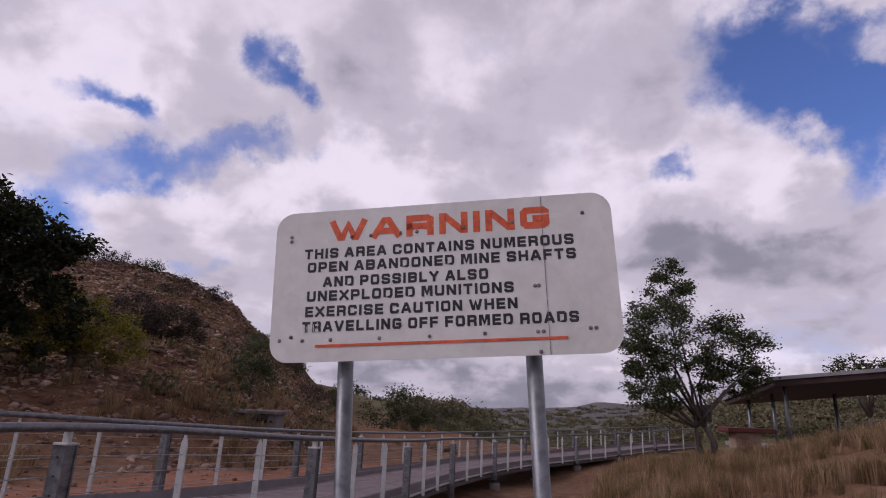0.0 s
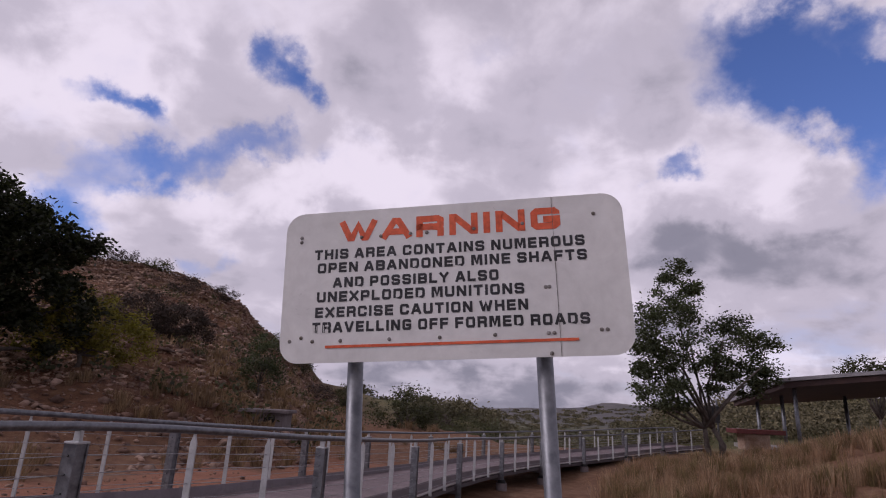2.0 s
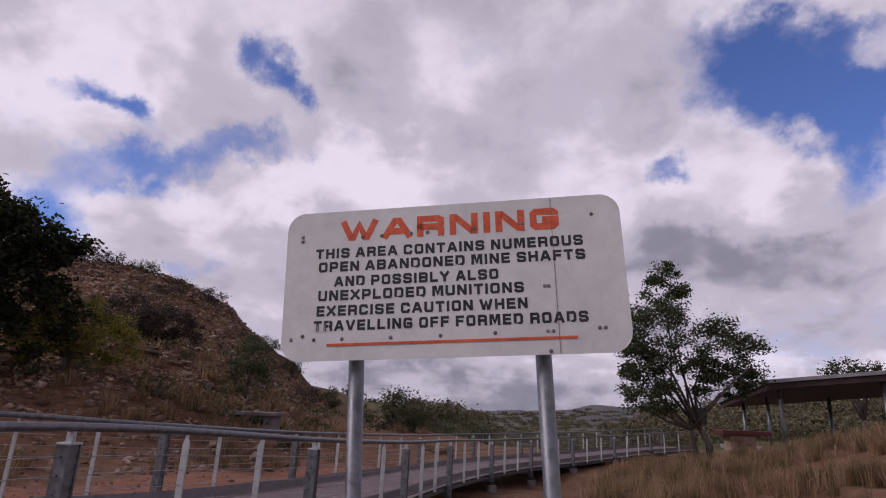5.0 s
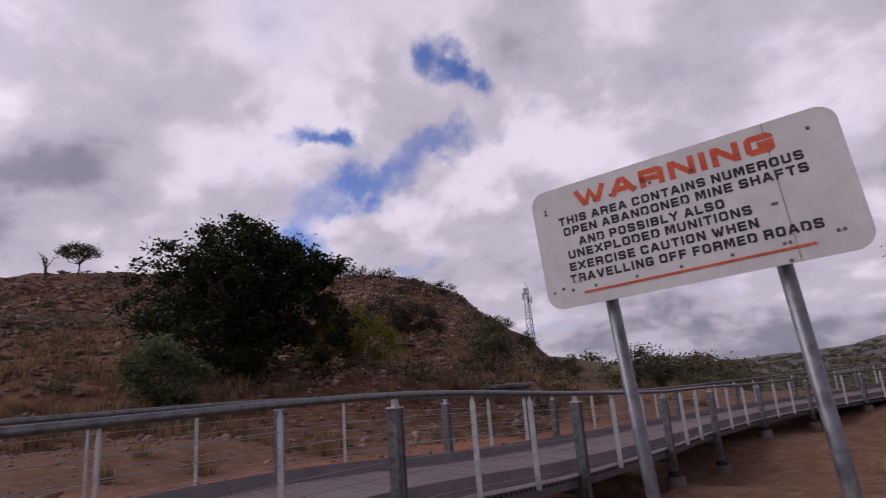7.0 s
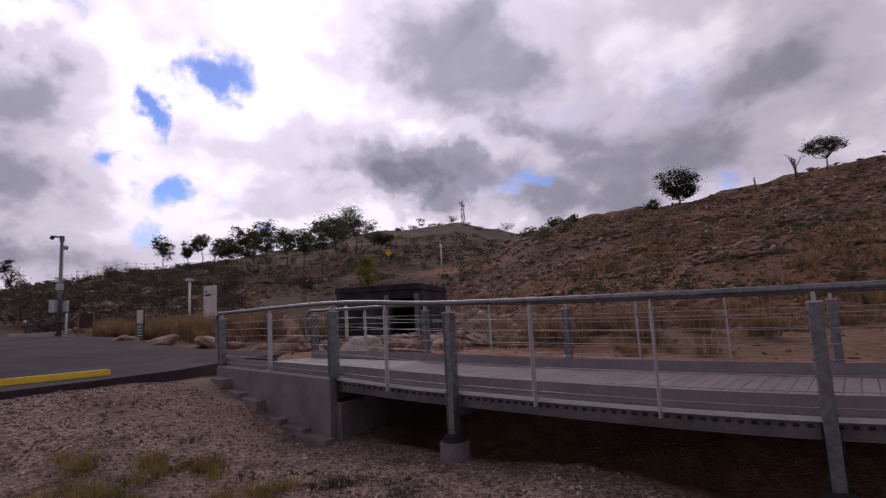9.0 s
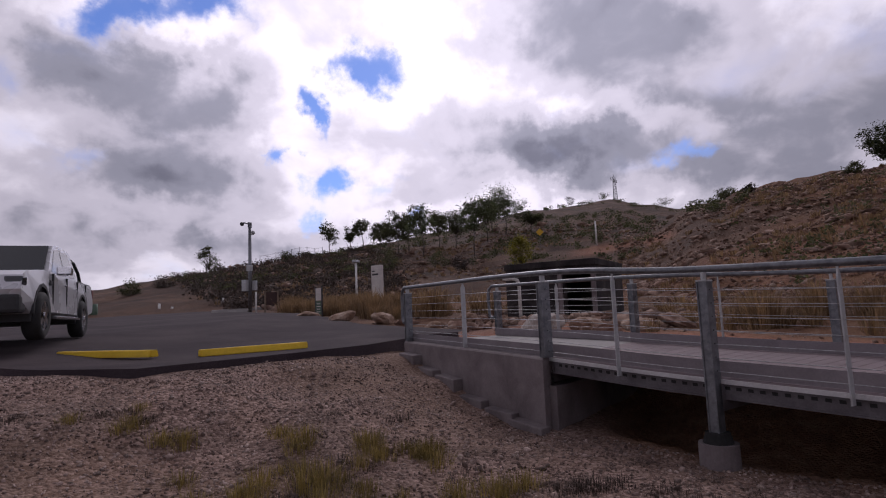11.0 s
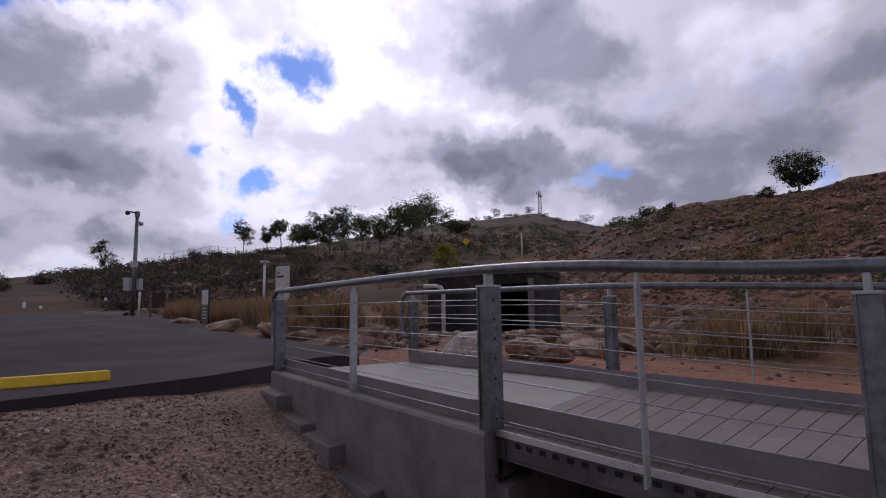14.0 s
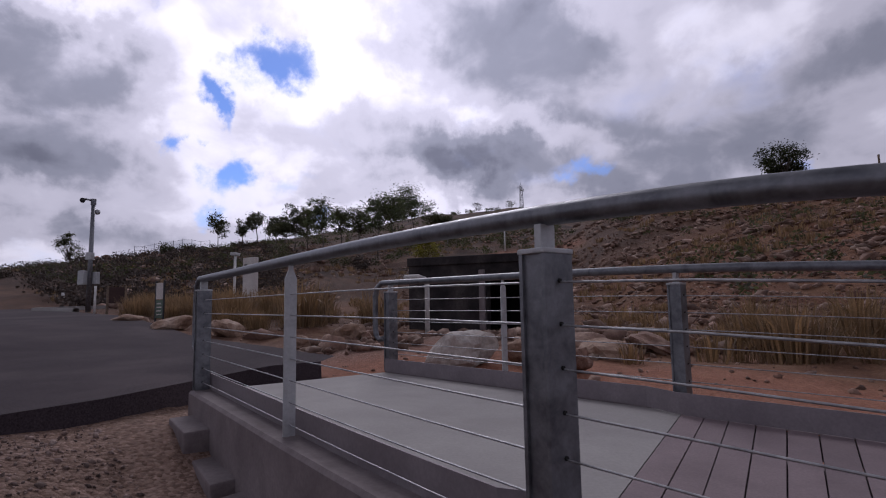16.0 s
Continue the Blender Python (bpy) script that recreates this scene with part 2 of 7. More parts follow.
CONCRETE_PALE = material("pale_concrete", [(0.24, 0.225, 0.215), (0.30, 0.285, 0.27)], 1.3, 0.88, 0, 0.15, 60, bump_depth=0.003, fine=0.08)
KERB = material("dull_kerb_steel", [(0.185, 0.16, 0.17), (0.25, 0.22, 0.23)], 4, 0.6, 0.25, 0.08, 50, bump_depth=0.002, fine=0.1)
# brighter than the boards: sunlight on their lip is put into this colour
STRIP = material("sunlit_lip_bright", [(0.46, 0.45, 0.45), (0.56, 0.55, 0.55)], 5, 0.5, 0.3, 0.08, 60, bump_depth=0.002, fine=0.12)
BOARD = material("deck_board", [(0.155, 0.115, 0.12), (0.20, 0.153, 0.158)], 2.2, 0.8, 0, 0.25, 90, bump_depth=0.003, per_object=0.1, fine=0.15)


# ---- mesh helpers ----
def part(name, bm, mat, parent=None, label="", smooth=False):
    me = bpy.data.meshes.new(name)
    if smooth:
        for f in bm.faces:
            f.smooth = True
    bm.to_mesh(me)
    bm.free()
    for m in (mat if isinstance(mat, (list, tuple)) else [mat]):
        me.materials.append(m)
    ob = new(name, me)
    ob.parent = parent
    return tagged(ob, label)


def empty(name, at=(0, 0, 0)):
    ob = new(name)
    ob.location = at
    ob.empty_display_size = 0.2
    return ob


def box(bm, lo, hi, m=None, bevel=0.0, mat=0):
    vs = [bm.verts.new((x, y, z)) for x in (lo[0], hi[0]) for y in (lo[1], hi[1]) for z in (lo[2], hi[2])]
    fs = [bm.faces.new([vs[i] for i in q]) for q in ((0, 1, 3, 2), (4, 6, 7, 5), (0, 4, 5, 1), (2, 3, 7, 6), (0, 2, 6, 4), (1, 5, 7, 3))]
    for f in fs:
        f.material_index = mat
    if bevel:
        es = list({e for f in fs for e in f.edges})
        got = bmesh.ops.bevel(bm, geom=es, offset=bevel, segments=2, affect="EDGES", profile=0.6)
        vs = list({v for f in got["faces"] for v in f.verts} | {v for v in vs if v.is_valid})
    if m is not None:
        bmesh.ops.transform(bm, matrix=m, verts=vs)
    return vs


def tube(bm, pts, r, n=8, caps=True, mat=0):
    """A round bar along points; r may be a list."""
    pts = [Vector(p) for p in pts]
    rs = r if isinstance(r, (list, tuple)) else [r] * len(pts)
    rings, side = [], None
    for k, p in enumerate(pts):
        d = (pts[min(k + 1, len(pts) - 1)] - pts[max(k - 1, 0)]).normalized()
        if side is None:
            side = d.cross(Vector((0, 0, 1))) if abs(d.z) < 0.95 else d.cross(Vector((1, 0, 0)))
        side = (side - d * side.dot(d)).normalized()
        up = side.cross(d)
        rings.append([bm.verts.new(p + (side * math.cos(a) + up * math.sin(a)) * rs[k]) for a in (2 * math.pi * j / n for j in range(n))])
    for a, b in zip(rings, rings[1:]):
        for j in range(n):
            f = bm.faces.new((a[j], a[(j + 1) % n], b[(j + 1) % n], b[j]))
            f.smooth, f.material_index = True, mat
    if caps:
        bm.faces.new(rings[0][::-1]).material_index = mat
        bm.faces.new(rings[-1]).material_index = mat
    return rings


def spline(pts, per=12):
    """A Catmull-Rom line through points."""
    P = [Vector(p) for p in pts]
    P = [P[0] * 2 - P[1], *P, P[-1] * 2 - P[-2]]
    out = []
    for k in range(1, len(P) - 2):
        a, b, c, d = P[k - 1 : k + 3]
        for j in range(per):
            t = j / per
            out.append(0.5 * (2 * b + (c - a) * t + (2 * a - 5 * b + 4 * c - d) * t * t + (3 * b - a - 3 * c + d) * t ** 3))
    out.append(P[-2])
    return out


def sheet(bm, rows, mat=0, close=False):
    """Quads between rows of points."""
    vr = [[bm.verts.new(p) for p in row] for row in rows]
    for a, b in zip(vr, vr[1:]):
        for k in range(len(a) - 1):
            f = bm.faces.new((a[k], a[k + 1], b[k + 1], b[k]))
            f.material_index = mat
    return vr


def rough_rock(bm, centre, size, seed, squash=0.65, mat=0, cuts=2):
    r = random.Random(seed)
    got = bmesh.ops.create_icosphere(bm, subdivisions=cuts, radius=1.0)
    off = Vector((r.uniform(0, 50), r.uniform(0, 50), r.uniform(0, 50)))
    turn = Euler((r.uniform(-0.4, 0.4), r.uniform(-0.4, 0.4), r.uniform(0, 6.28))).to_matrix()
    for v in got["verts"]:
        k = 1 + 0.45 * noise.noise(v.co * 1.1 + off) + 0.16 * noise.noise(v.co * 3.2 + off)
        q = v.co * k
        q = Vector((q.x * size[0], q.y * size[1], q.z * size[2] * (0.8 if q.z > 0 else squash)))
        v.co = Vector(centre) + turn @ q
    for v in got["verts"]:
        for f in v.link_faces:
            f.material_index = mat


# ---- the lie of the land ----
# bearing: height in degrees of the skyline, distance of the crest
ROCKY = [(-6, -1.2, 95), (-1, -0.4, 95), (5, 0.1, 90), (10.5, 1.3, 88), (14, 3.8, 82), (17, 6.2, 78), (20, 8.5, 75), (24, 10.1, 74), (30, 10.9, 74), (36, 11.0, 74),
         (45, 11.5, 74), (55, 11.5, 78), (63, 10.6, 80), (70, 9.2, 82), (75, 8.3, 84), (78, 7.3, 86), (81, 5.7, 88), (88, 1.6, 90), (94, -1, 90)]
MAST_HILL = [(58, 2, 180), (72, 6, 190), (79, 7.7, 190), (82, 8.4, 190), (86, 9.2, 190), (89, 10.1, 190), (93, 9.8, 185), (98, 9.4, 175), (107, 7.9, 150),
             (113, 6.8, 130), (120, 5.8, 118), (127, 4.6, 112), (133, 3.7, 110), (140, 2.6, 110), (155, 2.0, 120), (180, 1.6, 140), (215, 1.0, 160), (235, -1, 160)]
EAST_RISE = [(-110, -1, 160), (-90, 1.0, 150), (-60, 2.2, 130), (-38, 2.0, 120), (-30, 1.5, 120), (-24, 0.4, 125), (-18, -1.2, 130)]
FAR_HILLS = [(-60, 0.4, 2600), (-30, 0.6, 2600), (-24, 0.8, 2600), (-19, 0.65, 2700), (-16, 0.8, 2700), (-13, 0.15, 2700), (-9, -0.1, 3200), (-5, -0.3, 3400), (2, -0.35, 3400),
             (20, 0.1, 3300), (60, 0.3, 3300)]
MAST_TWO, MAST_TWO_TOP = (-32.5, 136.0), 21.5
CENTRE = Vector((-1.0, -1.0, 0.85))
# x, y, z of the ground near the walkway
NEAR = [(0, 0, -0.62), (0.3, -2.3, -0.95), (-1.5, -3.3, -0.98), (-3.2, -3.4, -0.9), (-5.2, -3.75, -0.82), (-6.7, -3.2, -0.85), (-5.8, -2.0, -0.9), (-3.6, 0.6, -1.05),
        (-2.5, 4, -1.25), (-1.4, 7, -1.45), (0.4, 14, -1.75), (3.6, 21.5, -1.7), (8.7, 28, -1.6), (14.8, 33, -1.3), (0.4, 2.2, -0.8), (4, 4, -1.0), (5, 10, -1.2)]
NEAR += [(9, 19.5, -1.15), (12, 14, -0.5), (16, 17, 0.3), (20, 20, 1.1), (22, 26, 0.0), (8, 12, -1.1), (3, 17, -1.55), (6, -4, -1.2), (6, -12, -1.0), (-4.6, -8.5, -0.26), (-5.7, -9.6, -0.06), (-5.6, -12.5, 0.08), (-5.6, -16, 0.2), (-6.2, -7.85, -0.07), (-8.2, -7.0, -0.07), (-7.2, -7.4, -0.07), (-6.5, -6.6, -0.42), (-4, -6, -0.72)]
# points at x -8.6, -6.8 and -5.5: bank raised to block light below the deck
NEAR += [(-7.4, -4.75, -0.72), (-8.4, -5.75, -0.48), (-9.5, -6.7, -0.2), (-6.6, -4.0, -0.84), (-12.5, -1.5, -0.12), (-10.5, 1, -0.28), (-8, 4, -0.36), (-6.6, 7, -0.5), (-5.2, 12, -0.8), (-3, 19, -1.2),
         (-16, -3.5, 0.2), (-20, -8, 0.3), (-24, -13, 0.45), (-19, -11, 0.3), (-8.6, -0.9, -0.4), (-6.8, 1.7, -0.47), (-5.5, 4.7, -0.52), (-14, 3, 0.1), (-11, 8, -0.05)]


def profile(table, b):
    if b <= table[0][0] or b >= table[-1][0]:
        return None
    for p, q in zip(table, table[1:]):
        if p[0] <= b <= q[0]:
            t = (b - p[0]) / (q[0] - p[0])
            t = t * t * (3 - 2 * t)
            return p[1] + (q[1] - p[1]) * t, p[2] + (q[2] - p[2]) * t


def smooth01(a, b, v):
    t = min(max((v - a) / (b - a), 0.0), 1.0)
    return t * t * (3 - 2 * t)


# asphalt: where the sealed car park ends
SEAL = [(-5.7, -60), (-5.75, -20), (-5.85, -10.2), (-5.95, -8.9), (-6.5, -8.15), (-8.3, -7.35), (-10.2, -6.75)]


def road_height(x, y):
    return 0.032 * max(0.0, -(x + 10)) + 0.075 * min(4.0, max(0.0, -(y + 10.3)))


def sealed(x, y):
    """How far inside the car park and road a place lies, in metres (negative: outside)."""
    b = math.degrees(math.atan2(-(x - CENTRE.x), y - CENTRE.y))
    if y > -6.75:
        east = -11.3 - 0.9 * (y + 6.75) - x
    elif y > -7.35:
        east = -8.3 - 1.9 * (y + 7.35) / 0.6 - x
    elif y > -8.15:
        east = -6.5 - 1.8 * (y + 8.15) / 0.8 - x
    else:
        east = -5.85 - x
    # far kerb: from the foot of the walkway away to the pole
    n1 = ((-4.9 - y) + (x + 11.6) * 1.08) / 1.47
    return min(east, n1)


def ground(x, y):
    dx, dy = x - CENTRE.x, y - CENTRE.y
    r = math.hypot(dx, dy)
    b = math.degrees(math.atan2(-dx, dy))
    # near ground from the NEAR heights, estimated to fit the camera's view
    if r < 60:
        sw = sz = 0.0
        for px, py, pz in NEAR:
            w = 1.0 / ((x - px) ** 2 + (y - py) ** 2 + 0.35) ** 1.7
            sw += w
            sz += w * pz
        near = sz / sw
    else:
        near = -0.6
    # plain that falls away to the north and levels out
    fall = -26 * (1 - math.exp(-max(r - 28, 0.0) / 210)) * (1 - smooth01(30, 110, abs(b + 14)))
    plain = -0.6 * smooth01(25, 60, r) + fall
    west = smooth01(55, 82, b if b > -150 else 180)
    plain = plain * (1 - west) + road_height(x, y) * west
    k = smooth01(24, 46, r)
    z = near * (1 - k) + plain * k
    k = smooth01(-0.4, 1.2, sealed(x, y)) if r < 90 else 0.0
    z = z * (1 - k) + (road_height(x, y) - 0.08) * k
    # ground sunk under the deck to deepen the shade there
    if r < 12 and y > -3.2:
        inside = far_side(x, y)
        z -= 0.3 * smooth01(-2.6, -2.2, inside) * (1 - smooth01(-0.5, -0.1, inside)) * smooth01(-3.2, -2.2, y)
    rough = 0.0
    for table, foot in ((ROCKY, 15.0), (MAST_HILL, 46.0), (EAST_RISE, 34.0), (FAR_HILLS, 1500.0)):
        got = profile(table, b if b > -130 or table is not MAST_HILL else b + 360)
        if got is None:
            continue
        e, far = got
        top = CENTRE.z + math.tan(radians(e)) * far
        if top < z - 3 and e < -0.9:
            continue
        if r < far:
            t = max(0.0, (r - foot) / (far - foot))
            h = t ** 1.12
            cand = z * (1 - h) + top * h
            cand = z + (cand - z) * smooth01(0, 0.08, t)
        else:
            cand = top - (r - far) * 0.10 - 0.4 * smooth01(0, 10, r - far)
        if cand > z:
            z = cand
            rough = max(rough, smooth01(foot, foot + 8, r))
    if rough and r < 400:
        p = Vector((x, y, 0))
        z += rough * (0.45 * noise.noise(p * 0.16) + 0.30 * noise.noise(p * 0.45 + Vector((7, 3, 1))) + 0.12 * abs(noise.noise(p * 1.3)))
    elif r < 60:
        p = Vector((x, y, 0))
        flat = 1 - smooth01(-0.8, 0.2, sealed(x, y))
        z += flat * (0.05 * noise.noise(p * 0.9) + 0.02 * noise.noise(p * 3.1))
    return z


def ground_material():
    m = bpy.data.materials.new("dry_ground")
    m.use_nodes = True
    nt = m.node_tree
    bsdf = nt.nodes["Principled BSDF"]
    bsdf.inputs["Roughness"].default_value = 0.95
    bsdf.inputs["Specular IOR Level"].default_value = 0.2
    pos = nt.nodes.new("ShaderNodeNewGeometry").outputs["Position"]

    def zone(name):
        a = nt.nodes.new("ShaderNodeAttribute")
        a.attribute_name = name
        return a.outputs["Fac"]

    n1, n2, n3 = noise_node(nt, pos, 0.35, 6, 0.6, 0.4), noise_node(nt, pos, 3.0, 6, 0.65, 0.3), noise_node(nt, pos, 22, 4, 0.7)
    vor = nt.nodes.new("ShaderNodeTexVoronoi")
    vor.inputs["Scale"].default_value = 34.0
    link(nt, pos, vor.inputs["Vector"])
    pebble = ramp_node(nt, vor.outputs["Color"], [(0.15, (0.108, 0.07, 0.058)), (0.5, (0.205, 0.143, 0.122)), (0.85, (0.33, 0.245, 0.215))])
    pebble = mix_node(nt, ramp_node(nt, n1, [(0.42, 0.0), (0.62, 0.45)]), pebble, (0.17, 0.112, 0.075))
    pebble = mix_node(nt, 1.0, pebble, ramp_node(nt, noise_node(nt, pos, 0.9, 5, 0.65, 0.6), [(0.3, (0.55, 0.5, 0.47)), (0.5, (1.0, 0.95, 0.92)), (0.7, (1.2, 1.12, 1.06))]), "MULTIPLY")
    soil = ramp_node(nt, n2, [(0.3, (0.12, 0.062, 0.038)), (0.5, (0.18, 0.095, 0.056)), (0.7, (0.24, 0.15, 0.095))])
    hill = ramp_node(nt, n2, [(0.28, (0.055, 0.027, 0.018)), (0.47, (0.125, 0.058, 0.035)), (0.62, (0.18, 0.098, 0.058)), (0.75, (0.23, 0.16, 0.095))])
    hill = mix_node(nt, ramp_node(nt, n1, [(0.45, 0.0), (0.6, 0.42)]), hill, (0.145, 0.09, 0.048))
    wide = noise_node(nt, pos, 0.055, 5, 0.62, 0.5)
    hill = mix_node(nt, 1.0, hill, ramp_node(nt, wide, [(0.32, (0.5, 0.46, 0.42)), (0.52, (0.95, 0.9, 0.85)), (0.7, (1.35, 1.2, 1.1))]), "MULTIPLY")
    red = ramp_node(nt, n2, [(0.3, (0.22, 0.095, 0.058)), (0.7, (0.32, 0.15, 0.095))])
    scrub = ramp_node(nt, noise_node(nt, pos, 0.05, 8, 0.75, 0.6), [(0.35, (0.035, 0.042, 0.018)), (0.5, (0.075, 0.082, 0.032)), (0.66, (0.20, 0.165, 0.085))])
    # far hills: distance haze put into the base colour as dull grey-purple
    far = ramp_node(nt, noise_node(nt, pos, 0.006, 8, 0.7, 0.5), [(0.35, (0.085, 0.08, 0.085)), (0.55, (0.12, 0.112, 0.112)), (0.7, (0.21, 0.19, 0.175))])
    col = mix_node(nt, zone("gravel"), soil, pebble)
    col = mix_node(nt, zone("hill"), col, hill)
    col = mix_node(nt, zone("red"), col, red)
    heath = ramp_node(nt, noise_node(nt, pos, 0.12, 8, 0.72, 0.6), [(0.33, (0.032, 0.021, 0.016)), (0.5, (0.075, 0.042, 0.029)), (0.66, (0.135, 0.08, 0.052))])
    col = mix_node(nt, zone("heath"), col, heath)
    col = mix_node(nt, zone("scrub"), col, scrub)
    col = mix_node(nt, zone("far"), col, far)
    col = mix_node(nt, 1.0, col, ramp_node(nt, n3, [(0.3, 0.72), (0.7, 1.28)]), "MULTIPLY")
    link(nt, col, bsdf.inputs["Base Color"])
    b = nt.nodes.new("ShaderNodeBump")
    b.inputs["Strength"].default_value, b.inputs["Distance"].default_value = 0.7, 0.03
    link(nt, math_node(nt, "ADD", n3, math_node(nt, "MULTIPLY", vor.outputs["Distance"], -0.8)), b.inputs["Height"])
    link(nt, b.outputs[0], bsdf.inputs["Normal"])
    return m


def build_ground():
    radii = [0.0] + [0.35 * 1.0 + 0.24 * k for k in range(80)]
    while radii[-1] < 4600:
        radii.append(radii[-1] * 1.028 if radii[-1] < 130 else radii[-1] * 1.07)
    count = 420
    verts, zones = [], {k: [] for k in ("gravel", "hill", "red", "heath", "scrub", "far")}
    for r in radii[1:]:
        for k in range(count):
            a = 2 * math.pi * k / count
            x, y = CENTRE.x - math.sin(a) * r, CENTRE.y + math.cos(a) * r
            verts.append((x, y, ground(x, y)))
            b = math.degrees(a) if a < math.pi else math.degrees(a) - 360
            wob = 1.2 * noise.noise(Vector((x * 0.4, y * 0.4, 0)))
            gravel = (1 - smooth01(9, 13, math.hypot(x + 5, y + 6) + wob)) * smooth01(-1, 0.2, 1.6 - y + 0.3 * x - wob)
            west = far_side(x, y)
            # gravel swapped for darker soil from under the deck on, standing in for shade
            gravel *= 1 - smooth01(-3.1, -2.5, west) * smooth01(-3.4, -2.6, y)
            strip = smooth01(0.0, 0.5, west) * (1 - smooth01(2.6, 4.2, west + wob)) * (1 - smooth01(16, 24, y))
            zones["gravel"].append(gravel)
            climb = math.degrees(math.atan2(verts[-1][2] - CENTRE.z, r))
            track = (1 - smooth01(0.25, 0.6, abs(climb - 4.75 - 0.13 * (93.7 - b) + 0.2 * wob))) * smooth01(82, 85, b) * (1 - smooth01(92.5, 96, b)) * smooth01(60, 70, r)
            zones["red"].append(max(strip, 0.6 * track))
            slope = smooth01(13, 22, r) * (smooth01(3, 14, b) if b < 60 else 1.0) * (1.0 if -5 < b else 0.0)
            zones["hill"].append(slope)
            north = smooth01(40, 90, r) * (1 - smooth01(2, 16, b)) if b > -150 else 0.0
            zones["heath"].append((1 - track) * smooth01(30, 60, r) * smooth01(72, 84, b))
            zones["scrub"].append(north)
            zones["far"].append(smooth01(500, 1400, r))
    n = len(radii) - 1
    faces = [(i * count + k, i * count + (k + 1) % count, (i + 1) * count + (k + 1) % count, (i + 1) * count + k) for i in range(n - 1) for k in range(count)]
    verts.append((CENTRE.x, CENTRE.y, ground(CENTRE.x, CENTRE.y)))
    for z in zones.values():
        z.append(1.0 if z is zones["gravel"] else 0.0)
    mid = len(verts) - 1
    faces += [(mid, (k + 1) % count, k) for k in range(count)]
    faces = [f[::-1] for f in faces]
    me = bpy.data.meshes.new("ground")
    me.from_pydata(verts, [], faces)
    for name, values in zones.items():
        at = me.attributes.new(name, "FLOAT", "POINT")
        at.data.foreach_set("value", values)
    me.polygons.foreach_set("use_smooth", [True] * len(me.polygons))
    me.materials.append(ground_material())
    tagged(new("ground", me), "dry stony ground rising to rocky hills with tan grass", "ground", kind="structure")


# ---- walkway lines: x, y, deck height ----
NEAR_EDGE = [(-9.9, -6.36, 0.0), (-6.8, -3.62, -0.05), (-5.72, -2.08, -0.16), (-3.72, 0.72, -0.25), (-2.5, 4.0, -0.27), (-1.45, 7.05, -0.48), (-0.5, 10.8, -0.70),
             (0.42, 14.1, -0.82), (1.87, 18.4, -1.0), (3.64, 21.5, -1.05), (5.85, 24.3, -1.06), (8.7, 27.8, -1.05), (11.6, 30.9, -0.97), (14.8, 33.0, -0.8)]
FAR_EDGE = [(-11.32, -5.0, 0.0), (-9.27, -2.53, -0.05), (-7.98, -0.32, -0.16), (-6.1, 2.45, -0.23), (-4.97, 5.55, -0.28), (-3.75, 8.25, -0.46), (-2.75, 11.9, -0.68),
            (-1.85, 14.9, -0.82), (-0.35, 19.3, -1.0), (1.65, 22.9, -1.05), (4.0, 25.9, -1.06), (7.0, 29.6, -1.05), (10.2, 33.0, -0.97), (14.0, 35.3, -0.8)]
PER = 12
near_line, far_line = spline(NEAR_EDGE, PER), spline(FAR_EDGE, PER)


def far_side(x, y):
    """How far beyond the walkway's far edge a place lies."""
    best, val = 1e9, -1.0
    for a, b in zip(FAR_EDGE, FAR_EDGE[1:]):
        ax, ay, bx, by = a[0], a[1], b[0], b[1]
        ux, uy = bx - ax, by - ay
        t = max(0.0, min(1.0, ((x - ax) * ux + (y - ay) * uy) / (ux * ux + uy * uy)))
        qx, qy = x - ax - t * ux, y - ay - t * uy
        d = math.hypot(qx, qy)
        if d < best:
            best, val = d, d if ux * qy - uy * qx > 0 else -d
    return val


build_ground()


# ---- walkway ----
def lerp(a, b, t):
    return a + (b - a) * t


def line_at(line, s):
    """The point at index s (a bay is PER long) of a spline line."""
    k = min(int(s), len(line) - 2)
    return line[k].lerp(line[k + 1], s - k)


def across(s):
    """Level unit vector from the near edge to the far one."""
    v = line_at(far_line, s) - line_at(near_line, s)
    v.z = 0
    return v.normalized()


UP = Vector((0, 0, 1))
BAYS = len(NEAR_EDGE) - 1


